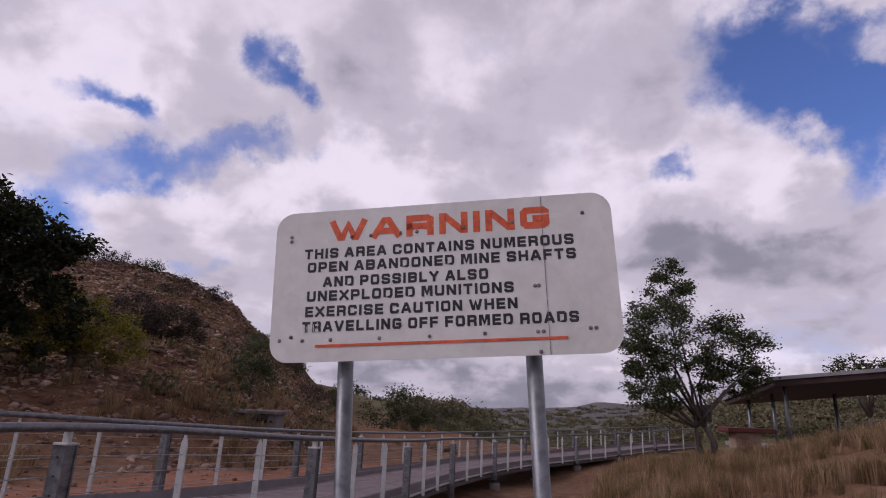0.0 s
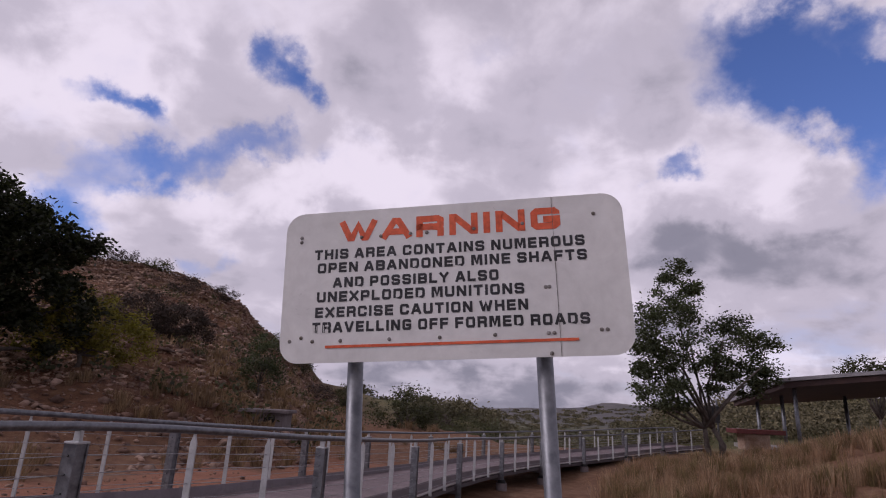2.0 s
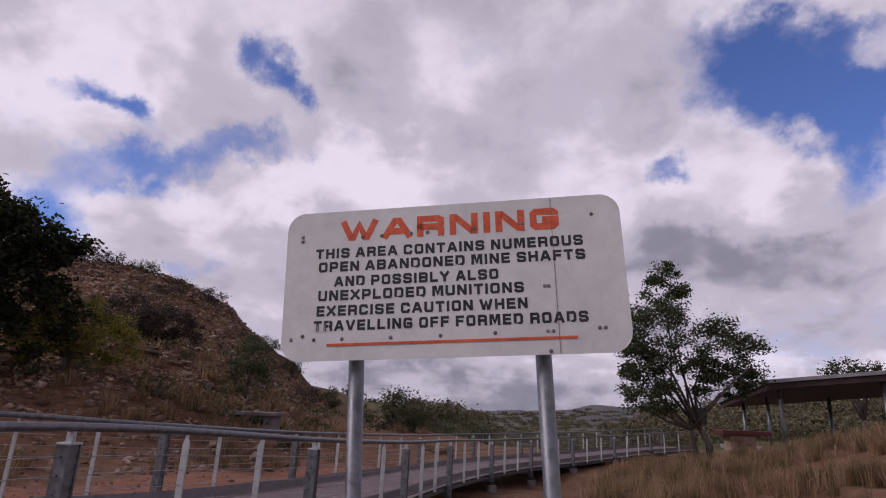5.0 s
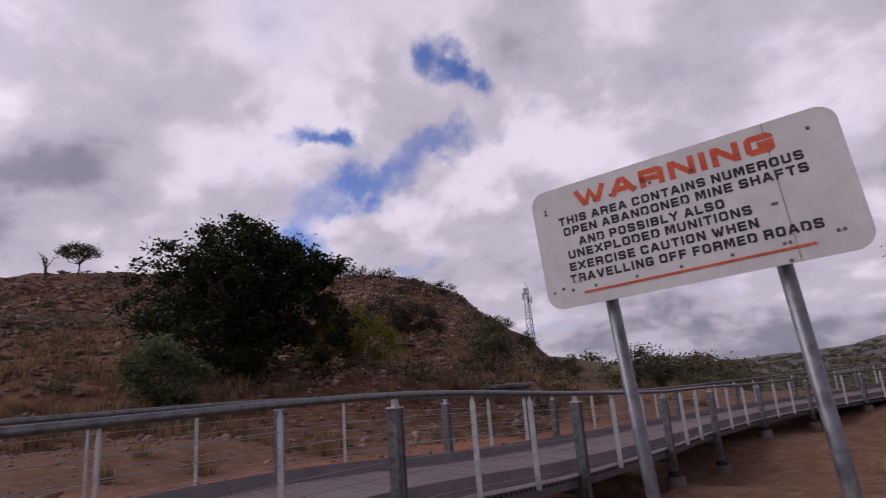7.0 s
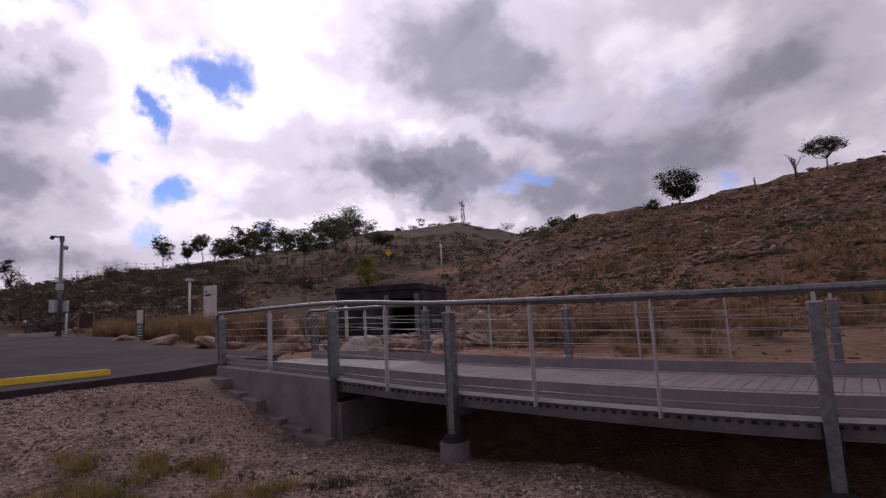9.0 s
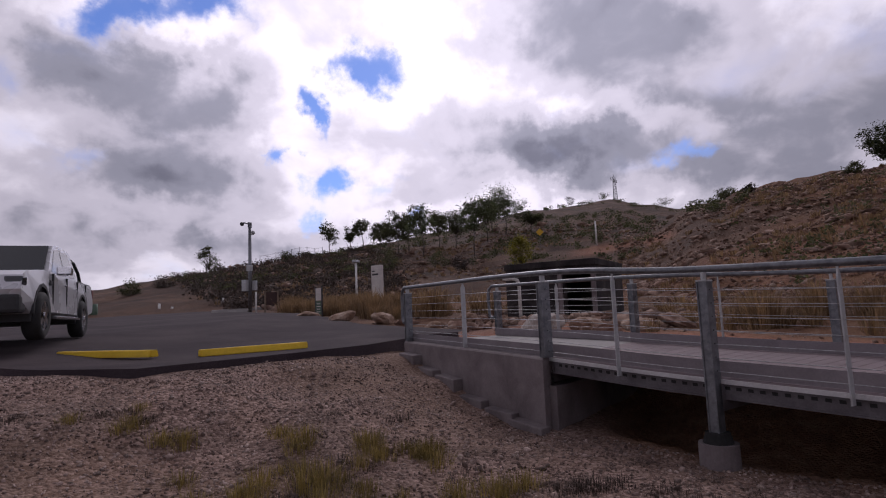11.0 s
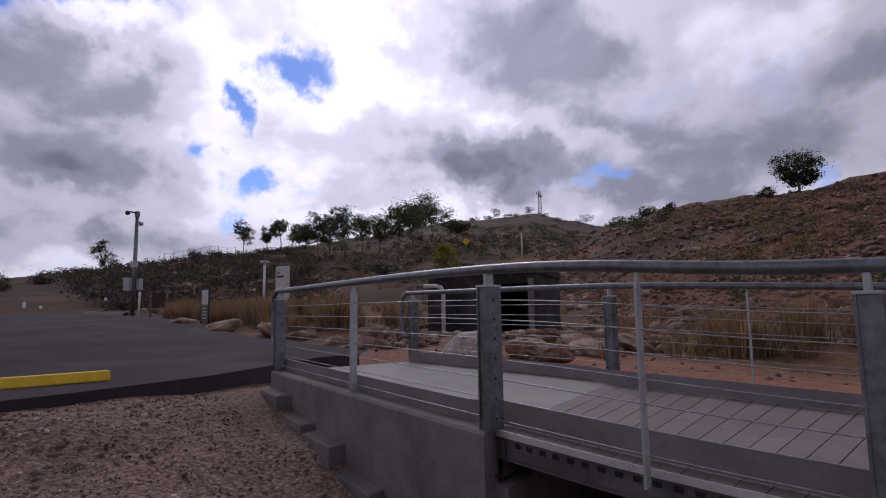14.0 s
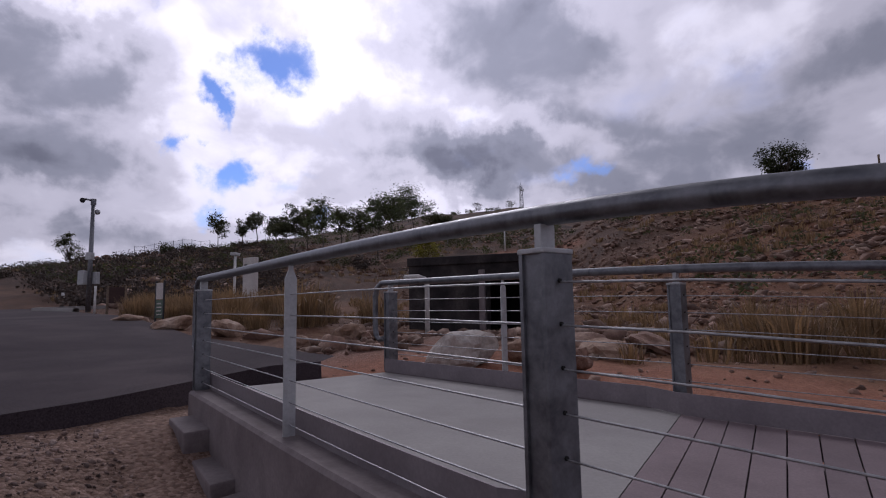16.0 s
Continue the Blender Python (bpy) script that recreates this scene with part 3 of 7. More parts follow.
def build_walkway():
    root = tagged(empty("walkway"), "raised curving ramp of grey composite boards on steel beams", "walkway")
    end = BAYS * PER
    # joists' edge beams: a channel with a pale strip for its sunlit lip and a row of slot tiles
    for line, sign, label in ((near_line, -1, ""), (far_line, 1, "")):
        bm = bmesh.new()
        rows = []
        for s in range(PER, end + 1):
            a = across(s) * sign
            p = line[s] - a * 0.15
            rows.append([p + a * 0.02 - UP * 0.035, p + a * 0.10 - UP * 0.035, p + a * 0.10 - UP * 0.045, p + a * 0.085 - UP * 0.045, p + a * 0.085 - UP * 0.15, p + a * 0.10 - UP * 0.15,
                         p + a * 0.10 - UP * 0.165, p + a * 0.02 - UP * 0.165, p + a * 0.02 - UP * 0.035])
        sheet(bm, rows)
        bmesh.ops.recalc_face_normals(bm, faces=bm.faces)
        part("edge_beam", bm, BEAM, root, "dull galvanised steel edge channel")
        # pale strip painting the sun on the boards' lip
        bm = bmesh.new()
        rows = []
        for s in range(PER, end + 1):
            a = across(s) * sign
            q = line[s] - a * 0.15
            rows.append([q - UP * 0.03 + a * 0.104, q - UP * 0.03 + a * 0.115, q + UP * 0.008 + a * 0.115, q + UP * 0.008 + a * 0.104, q - UP * 0.03 + a * 0.104])
        sheet(bm, rows)
        part("sunlit_lip", bm, STRIP, root, "pale strip painting the sunlit lip along the deck edge")
        # upright kerb plate inside the railing
        bm = bmesh.new()
        rows = []
        for s in range(0, end + 1):
            p, a = line[s], across(s) * sign
            q = p - a * (0.06 if s < PER else 0.2)
            rows.append([q + UP * 0.008, q + UP * 0.15, q + a * 0.008 + UP * 0.15, q + a * 0.008 + UP * 0.008, q + UP * 0.008])
        sheet(bm, rows)
        part("kerb_plate", bm, KERB, root, "grey steel kerb plate")
    # near-black tiles on the near beam, painting the shade in its slots
    bm = bmesh.new()
    s = PER + 0.3
    while s < end - 1:
        s += 0.095 / max((line_at(near_line, s + 0.2) - line_at(near_line, s)).length / 0.2, 0.05)
        a = -across(s)
        p = line_at(near_line, s) - a * 0.15
        u = (line_at(near_line, s + 0.1) - line_at(near_line, s)).normalized()
        c = p + a * 0.0845 - UP * 0.068
        q = [c - u * 0.022 - UP * 0.014, c + u * 0.022 - UP * 0.014, c + u * 0.022 + UP * 0.014, c - u * 0.022 + UP * 0.014]
        f = [bm.verts.new(v) for v in q] + [bm.verts.new(v + a * 0.004) for v in q]
        bm.faces.new(f[4:])
        for i in range(4):
            bm.faces.new((f[i], f[(i + 1) % 4], f[4 + (i + 1) % 4], f[4 + i]))
    tagged(part("slot_shade_row", bm, HOLE, root, "row of near-black tiles painting the shade in the beam's slots"), kind="stuff")
    # concrete skirt added below the hill side to keep light from under the deck
    bm = bmesh.new()
    rows = []
    for s in range(PER, PER * 4 + 1):
        p, a = far_line[s], across(s)
        rows.append([p - a * 0.1 - UP * 0.22, p - a * 0.1 - UP * 1.4, p + a * 0.05 - UP * 1.4, p + a * 0.05 - UP * 0.22, p - a * 0.1 - UP * 0.22])
    sheet(bm, rows)
    bmesh.ops.recalc_face_normals(bm, faces=bm.faces)
    part("shade_skirt", bm, CONCRETE, root, "added concrete skirt keeping light from under the deck")
    # cross joists
    for k in range(BAYS):
        s = PER + k * PER
        if s >= end:
            break
        bm = bmesh.new()
        p, q = near_line[s], far_line[s]
        u = (q - p).normalized()
        n = u.cross(UP).normalized()
        vs = [x + n * i + UP * j for x in (p, q) for i, j in ((-0.06, -0.03), (0.06, -0.03), (0.06, -0.26), (-0.06, -0.26))]
        f = [bm.verts.new(v) for v in vs]
        for i in range(4):
            bm.faces.new((f[i], f[(i + 1) % 4], f[4 + (i + 1) % 4], f[4 + i]))
        part("joist", bm, BEAM, root)
    return root


def build_boards(root):
    """Deck boards laid across the walkway."""
    s = PER + 0.03
    end = BAYS * PER
    while s < end - 0.2:
        p, q = line_at(near_line, s), line_at(far_line, s)
        width = 0.145
        step = width / max(((line_at(near_line, s + 0.2) + line_at(far_line, s + 0.2) - p - q) * 0.5).length / 0.2, 0.05)
        s2 = s + step * 0.95
        if s2 > end:
            break
        bm = bmesh.new()
        a, b, c, d = line_at(near_line, s), line_at(far_line, s), line_at(far_line, s2), line_at(near_line, s2)
        a, d = a + across(s) * 0.048, d + across(s2) * 0.048
        b, c = b - across(s) * 0.048, c - across(s2) * 0.048
        top = [bm.verts.new(v + UP * 0.004) for v in (a, b, c, d)]
        low = [bm.verts.new(v - UP * 0.03) for v in (a, b, c, d)]
        bm.faces.new(top[::-1])
        bm.faces.new(low)
        for i in range(4):
            bm.faces.new((top[i], top[(i + 1) % 4], low[(i + 1) % 4], low[i]))
        bmesh.ops.recalc_face_normals(bm, faces=bm.faces)
        part("board", bm, BOARD, root)
        s += step


def build_slab():
    root = tagged(empty("abutment", (-8.5, -5, 0)), "cast concrete abutment with a pale entry slab", "abutment")
    inv = Matrix.Translation((8.5, 5, 0))
    n = PER
    bm = bmesh.new()
    rows = [[near_line[s] + across(s) * 0.07, far_line[s] - across(s) * 0.07] for s in range(0, n + 1)]
    top = [[p + UP * 0.003 for p in r] for r in rows]
    bot = [[p - UP * 0.15 for p in r] for r in rows]
    vt, vb = sheet(bm, top), sheet(bm, bot)
    for k in range(n):
        for j in (0, 1):
            bm.faces.new((vt[k][j], vt[k + 1][j], vb[k + 1][j], vb[k][j]))
    for k in (0, n):
        bm.faces.new((vt[k][0], vt[k][1], vb[k][1], vb[k][0]))
    bmesh.ops.recalc_face_normals(bm, faces=bm.faces)
    bmesh.ops.transform(bm, matrix=inv, verts=bm.verts)
    part("slab", bm, CONCRETE_PALE, root, "pale smooth concrete slab")
    for line, sign in ((near_line, -1), (far_line, 1)):
        bm = bmesh.new()
        rows = []
        for s in range(0, n + 1):
            p, a = line[s], across(s) * sign
            z = Vector((p.x, p.y, 0))
            base = UP * -1.15
            rows.append([z + base - a * 0.06, p - a * 0.06 + UP * 0.012, p + a * 0.10 + UP * 0.015, p + a * 0.12 - UP * 0.005, z + a * 0.12 + base])
        vr = sheet(bm, rows)
        for r in (vr[0], vr[-1]):
            bm.faces.new(r)
        bmesh.ops.recalc_face_normals(bm, faces=bm.faces)
        bmesh.ops.transform(bm, matrix=inv, verts=bm.verts)
        part("side_wall", bm, CONCRETE, root)
    bm = bmesh.new()
    p, q = near_line[n], far_line[n]
    u = (near_line[n + 1] - p).normalized()
    vs = [x + v for x in (p, q) for v in (u * 0.12 - UP * 0.3, u * 0.12 - UP * 1.2, -u * 0.25 - UP * 1.2, -u * 0.25 - UP * 0.3)]
    f = [bm.verts.new(v) for v in vs]
    for i in range(4):
        bm.faces.new((f[i], f[(i + 1) % 4], f[4 + (i + 1) % 4], f[4 + i]))
    bm.faces.new(f[:4])
    bm.faces.new(f[4:])
    bmesh.ops.recalc_face_normals(bm, faces=bm.faces)
    bmesh.ops.transform(bm, matrix=inv, verts=bm.verts)
    part("head_wall", bm, CONCRETE, root)
    # stepped blocks down the foot of the wall
    for k in range(6):
        s = 1.3 + k * 1.95
        p = line_at(near_line, s)
        a = across(s)
        u = (line_at(near_line, s + 0.2) - p).normalized()
        edge = Vector((p.x, p.y, 0)) - a * 0.22
        top = ground(edge.x, edge.y) + 0.075
        m = Matrix((( *u, 0), (*(-a), 0), (0, 0, 1, 0), (0, 0, 0, 1))).transposed()
        m.translation = Vector((p.x, p.y, 0)) - a * 0.12
        bm = bmesh.new()
        r = random.Random(k)
        box(bm, (-0.3, -0.02, top - 0.55), (0.32, 0.17 + r.uniform(-0.02, 0.02), top), inv @ m @ pose(0, 0, 0, 0, r.uniform(-1.5, 1.5), r.uniform(-2, 2)), 0.015)
        part("footing_step", bm, CONCRETE, root)


def build_railing(name, line, sign, label, spots):
    root = tagged(empty(name, line[0]), label, "railing", group="walkway railings")
    inv = Matrix.Translation(-Vector(line[0]))
    end = BAYS * PER
    H = 0.98
    lean = lambda s: across(s) * sign * 0.02
    # handrail, bent down and back at its end
    pts = [line[s] + lean(s) + UP * H for s in range(0, end + 1)]
    u = (pts[0] - pts[1]).normalized()
    loop = [pts[0] - UP * 0.62 + u * 0.12, pts[0] - UP * 0.64 + u * 0.2, pts[0] - UP * 0.6 + u * 0.26, pts[0] - UP * 0.5 + u * 0.28, pts[0] - UP * 0.16 + u * 0.28, pts[0] - UP * 0.06 + u * 0.25, pts[0] + u * 0.16]
    bm = bmesh.new()
    tube(bm, [inv @ p for p in loop + pts], 0.031, 12)
    part("handrail", bm, GALV, root, "round galvanised tube handrail")
    # posts
    heads = []
    for b in range(BAYS + 1):
        s = b * PER
        p = line[s] + lean(s)
        u = (line_at(line, min(s + 0.5, end)) - line_at(line, max(s - 0.5, 0))).normalized()
        ang = math.atan2(u.y, u.x)
        m = Matrix.Translation(inv @ (p + UP * (H - 0.028))) @ Matrix.Rotation(ang, 4, "Z")
        low = ground(p.x, p.y) + 0.05 if b >= 2 else p.z - (0.0 if b == 0 else 0.02)
        if b < 2:
            low = p.z + 0.016
        bm = bmesh.new()
        foot = low - p.z - H + 0.028
        outline = [(-0.046, -0.06), (-0.034, -0.06), (-0.034, -0.05), (0.034, -0.05), (0.034, -0.06), (0.046, -0.06), (0.046, 0.06), (0.034, 0.06), (0.034, 0.05), (-0.034, 0.05), (-0.034, 0.06), (-0.046, 0.06)]
        bot = [bm.verts.new((x, y, foot)) for x, y in outline]
        top = [bm.verts.new((x, y, -0.085)) for x, y in outline]
        bm.faces.new(bot[::-1])
        bm.faces.new(top)
        for i in range(12):
            bm.faces.new((bot[i], bot[(i + 1) % 12], top[(i + 1) % 12], top[i]))
        bmesh.ops.transform(bm, matrix=m, verts=bm.verts)
        post = part("post", bm, GALV, root)
        bm = bmesh.new()
        box(bm, (-0.049, -0.064, -0.085), (0.049, 0.064, -0.07), bevel=0.004)
        bmesh.ops.transform(bm, matrix=m, verts=bm.verts)
        part("cap", bm, GALV_PALE, post, "pale cap plate")
        bm = bmesh.new()
        box(bm, (-0.012, -0.03, -0.07), (0.012, 0.03, 0.0))
        bmesh.ops.transform(bm, matrix=m, verts=bm.verts)
        part("stem", bm, GALV_PALE, post)
        bm = bmesh.new()
        for j in range(7):
            for side in (-1, 1):
                c = Vector((side * 0.046, 0.0, -0.16 - j * 0.118))
                bmesh.ops.create_cone(bm, segments=6, radius1=0.008, radius2=0.006, depth=0.012, cap_ends=True, matrix=m @ Matrix.Translation(c) @ Matrix.Rotation(radians(90), 4, "Y"))
        tagged(part("cable_fitting", bm, HOLE, post, "dark cable grommets"), kind="stuff")
        if b >= 2 and sign < 0 or b >= 4:
            bm = bmesh.new()
            bmesh.ops.create_cone(bm, segments=20, radius1=0.17, radius2=0.165, depth=0.5, cap_ends=True, matrix=Matrix.Translation(inv @ Vector((p.x, p.y, low - 0.1))))
            part("footing", bm, CONCRETE, post, "round concrete footing")
            bm = bmesh.new()
            bmesh.ops.create_cone(bm, segments=16, radius1=0.13, radius2=0.1, depth=0.1, cap_ends=True, matrix=Matrix.Translation(inv @ Vector((p.x, p.y, low + 0.19))))
            part("base_boot", bm, HOLE, post, "black base boot")
        # slats between the posts
        if b < BAYS:
            n = spots[b] if b < len(spots) else 2
            for k in range(n):
                s2 = s + PER * (k + 1) / (n + 1)
                q = line_at(line, s2) + lean(s2)
                u = (line_at(line, s2 + 0.3) - line_at(line, s2 - 0.3)).normalized()
                m2 = Matrix.Translation(inv @ (q + UP * (H - 0.03))) @ Matrix.Rotation(math.atan2(u.y, u.x) + radians(90), 4, "Z")
                bm = bmesh.new()
                w = 0.034
                foot = -H + 0.05 if b == 0 else -H - 0.04
                v = [bm.verts.new((x, yy, z)) for yy in (-0.006, 0.006) for x, z in ((-w, foot), (w, foot), (w, -0.075), (0.012, -0.02), (0.012, 0.0), (-0.012, 0.0), (-0.012, -0.02), (-w, -0.075))]
                bm.faces.new(v[:8])
                bm.faces.new(v[8:][::-1])
                for i in range(8):
                    bm.faces.new((v[i], v[(i + 1) % 8], v[8 + (i + 1) % 8], v[8 + i]))
                bmesh.ops.recalc_face_normals(bm, faces=bm.faces)
                bmesh.ops.transform(bm, matrix=m2, verts=bm.verts)
                part("slat", bm, GALV_PALE, root, "pale flat steel upright with a pointed head")
    # cables
    for j in range(7):
        bm = bmesh.new()
        tube(bm, [inv @ (line_at(line, s * 2) + lean(s * 2) + UP * (H - 0.19 - j * 0.118)) for s in range(0, end // 2 + 1)], 0.0035, 5)
        part("cable", bm, CABLE, root)
    return root


walkway = build_walkway()
build_slab()
build_railing("railing", near_line, -1, "galvanised steel and wire cable railing on the gravel side", [1, 1, 2, 2, 2])
build_railing("railing", far_line, 1, "galvanised steel and wire cable railing on the hill side", [1, 1, 2, 2, 2])

# ---- road ----
ASPHALT = material("asphalt", [(0.034, 0.025, 0.029), (0.046, 0.035, 0.039), (0.066, 0.051, 0.054)], 0.5, 0.95, 0, 0.4, 70, bump_depth=0.008, fine=0.5, spec=0.12)


def build_road():
    bm = bmesh.new()
    rows = []
    xs = [-75 + 0.5 * k for k in range(142)]
    for y in [-60 + 0.5 * k for k in range(121)]:
        row = [x for x in xs if sealed(x, y) > 0]
        if len(row) < 2:
            continue
        lo, hi = row[0], row[-1]
        # slide the outer ends onto the edges
        for _ in range(12):
            hi += 0.5 * 0.2 if sealed(hi + 0.1, y) > 0 else 0
        for _ in range(12):
            lo -= 0.1 if sealed(lo - 0.1, y) > 0 and lo > -75 else 0
        rows.append([Vector((lerp(lo, hi, k / 60), y, 0)) for k in range(61)])
    for r in rows:
        for p in r:
            p.z = road_height(p.x, p.y) - 0.004
    vr = sheet(bm, rows)
    # a lip at the car park's edge
    for a, b in zip(vr, vr[1:]):
        low = [bm.verts.new((v.co.x + 0.06, v.co.y + 0.03, v.co.z - 0.22)) for v in (a[-1], b[-1])]
        bm.faces.new((a[-1], low[0], low[1], b[-1]))
    bmesh.ops.recalc_face_normals(bm, faces=bm.faces)
    bmesh.ops.remove_doubles(bm, verts=bm.verts, dist=0.001)
    tagged(part("road", bm, ASPHALT), "worn dark asphalt car park and road", "road", kind="structure")


build_road()

# ---- the warning sign ----
SIGN_WHITE = material("sign_sheet", [(0.62, 0.62, 0.60), (0.70, 0.70, 0.68), (0.74, 0.74, 0.72)], 3, 0.55, 0, 0.05, 15, fine=0.05, bump_depth=0.002)


def scuff(mat, amount):
    """Small dark scuffs gathered in a few places of a painted sheet."""
    nt = mat.node_tree
    sock = nt.nodes["Principled BSDF"].inputs["Base Color"]
    old = sock.links[0].from_socket
    pos = nt.nodes.new("ShaderNodeNewGeometry").outputs["Position"]
    marks = ramp_node(nt, noise_node(nt, pos, 38, 5, 0.7, 1.2), [(0.60, 0.0), (0.70, 1.0)])
    where = ramp_node(nt, noise_node(nt, pos, 3.4, 2, 0.5), [(0.54, 0.0), (0.66, 1.0)])
    grime = ramp_node(nt, noise_node(nt, pos, 6, 6, 0.7, 0.8), [(0.42, 0.0), (0.75, 0.35)])
    fac = math_node(nt, "ADD", math_node(nt, "MULTIPLY", marks, where), grime)
    link(nt, mix_node(nt, math_node(nt, "MULTIPLY", fac, amount, True), old, (0.2, 0.18, 0.17)), sock)


scuff(SIGN_WHITE, 0.55)
SIGN_RED = material("sign_orange_red", [(0.62, 0.10, 0.035), (0.70, 0.13, 0.05)], 6, 0.5, 0, 0)
SIGN_BLACK = material("sign_black", [(0.02, 0.02, 0.022), (0.035, 0.035, 0.04)], 6, 0.5, 0, 0)
RUST = material("rivet", [(0.1, 0.08, 0.06), (0.25, 0.24, 0.23)], 30, 0.5, 0.5, 0)


# square wide capitals: strokes of each letter on a unit square, and its width
GLYPHS = {
    "A": ("0,0 .4,1 .6,1 1,0;.16,.27 .84,.27", 1.1), "B": ("0,0 0,1 .86,1 1,.89 1,.63 .87,.52 0,.52;.87,.52 1,.4 1,.12 .86,0 0,0", 1.0),
    "C": ("1,.66 1,.86 .88,1 .12,1 0,.86 0,.14 .12,0 .88,0 1,.14 1,.34", 1.0), "D": ("0,0 0,1 .84,1 1,.84 1,.16 .84,0 0,0", 1.0),
    "E": ("1,1 0,1 0,0 1,0;0,.5 .92,.5", 0.88), "F": ("1,1 0,1 0,0;0,.48 .9,.48", 0.86), "G": ("1,.76 1,.87 .88,1 .12,1 0,.86 0,.14 .12,0 .88,0 1,.12 1,.45 .56,.45", 1.0),
    "H": ("0,0 0,1;1,0 1,1;0,.5 1,.5", 1.0), "I": ("0,0 0,1", 0.0), "L": ("0,1 0,0 1,0", 0.84), "M": ("0,0 0,1 .22,1 .5,.12 .78,1 1,1 1,0", 1.25), "N": ("0,0 0,1 .12,1 .88,0 1,0 1,1", 1.02),
    "O": ("0,.5 0,.86 .12,1 .88,1 1,.86 1,.14 .88,0 .12,0 0,.14 0,.5", 1.0), "P": ("0,0 0,1 .87,1 1,.88 1,.52 .87,.4 0,.4", 0.96),
    "R": ("0,0 0,1 .87,1 1,.89 1,.57 .87,.45 0,.45;.6,.45 .93,.38 1,.26 1,0", 1.0), "S": ("1,.7 1,.88 .88,1 .12,1 0,.88 0,.65 .12,.53 .88,.47 1,.35 1,.12 .88,0 .12,0 0,.12 0,.3", 0.98),
    "T": ("0,1 1,1;.5,1 .5,0", 0.92), "U": ("0,1 0,.14 .12,0 .88,0 1,.14 1,1", 1.0), "V": ("0,1 .42,0 .58,0 1,1", 1.08), "W": ("0,1 .23,0 .31,0 .5,.85 .69,0 .77,0 1,1", 1.5),
    "X": ("0,0 1,1;0,1 1,0", 1.05), "Y": ("0,1 .5,.45 1,1;.5,.45 .5,0", 1.05)}


def letters(text, width, height, mat, at, parent, stroke=0.24):
    """A line of painted capitals, set to a width and height."""
    pen = stroke * height
    gap, space = pen * 0.85, height * 0.42
    fixed = sum(space if c == " " else pen + gap for c in text) - gap
    unit = (width - fixed) / sum(GLYPHS[c][1] for c in text if c != " ")
    x, lay = at[0], 0
    for c in text:
        if c == " ":
            x += space
            continue
        bm = bmesh.new()
        strokes, w = GLYPHS[c]
        for line in strokes.split(";"):
            pts = [Vector(tuple(float(v) for v in p.split(","))) for p in line.split()]
            pts = [Vector((x + pen / 2 + p.x * w * unit, at[1] + pen / 2 + p.y * (height - pen))) for p in pts]
            # butt ends reach the edges of the letter
            if c not in "CS" and pts[0] != pts[-1]:
                pts[0] = pts[0] + (pts[0] - pts[1]).normalized() * pen * (0.0 if c == "G" else 0.5)
                pts[-1] = pts[-1] + (pts[-1] - pts[-2]).normalized() * pen * 0.5
            lay += 1
            y = -0.0048 - 0.00012 * (lay % 5)
            pairs = []
            for k, p in enumerate(pts):
                d0 = (p - pts[k - 1]).normalized() if k else (pts[1] - p).normalized()
                d1 = (pts[k + 1] - p).normalized() if k < len(pts) - 1 else d0
                if pts[0] == pts[-1] and k in (0, len(pts) - 1):
                    d0 = d1 = (pts[1] - pts[0]).normalized()
                n0, n1 = Vector((-d0.y, d0.x)), Vector((-d1.y, d1.x))
                m = n0 + n1
                m = m.normalized() if m.length > 0.2 else n0
                off = m * (pen / 2) / max(m.dot(n0), 0.62)
                pairs.append([bm.verts.new((q.x, y, q.y)) for q in (p + off, p - off)])
            for (a, b), (e, f) in zip(pairs, pairs[1:]):
                bm.faces.new((a, b, f, e))
        x += w * unit + pen + gap
        bmesh.ops.recalc_face_normals(bm, faces=bm.faces)
        part("letter", bm, mat, parent)


def rounded(bm, w, h, r, y0, y1):
    pts = []
    for cx, cz, a0 in ((w / 2 - r, h / 2 - r, 0), (-w / 2 + r, h / 2 - r, 90), (-w / 2 + r, -h / 2 + r, 180), (w / 2 - r, -h / 2 + r, 270)):
        for k in range(9):
            a = radians(a0 + 90 * k / 8)
            pts.append((cx + r * math.cos(a), cz + r * math.sin(a)))
    f = [bm.verts.new((x, y0, z)) for x, z in pts]
    b = [bm.verts.new((x, y1, z)) for x, z in pts]
    bm.faces.new(f)
    bm.faces.new(b[::-1])
    n = len(pts)
    for i in range(n):
        bm.faces.new((f[i], b[i], b[(i + 1) % n], f[(i + 1) % n]))
    bmesh.ops.recalc_face_normals(bm, faces=bm.faces)


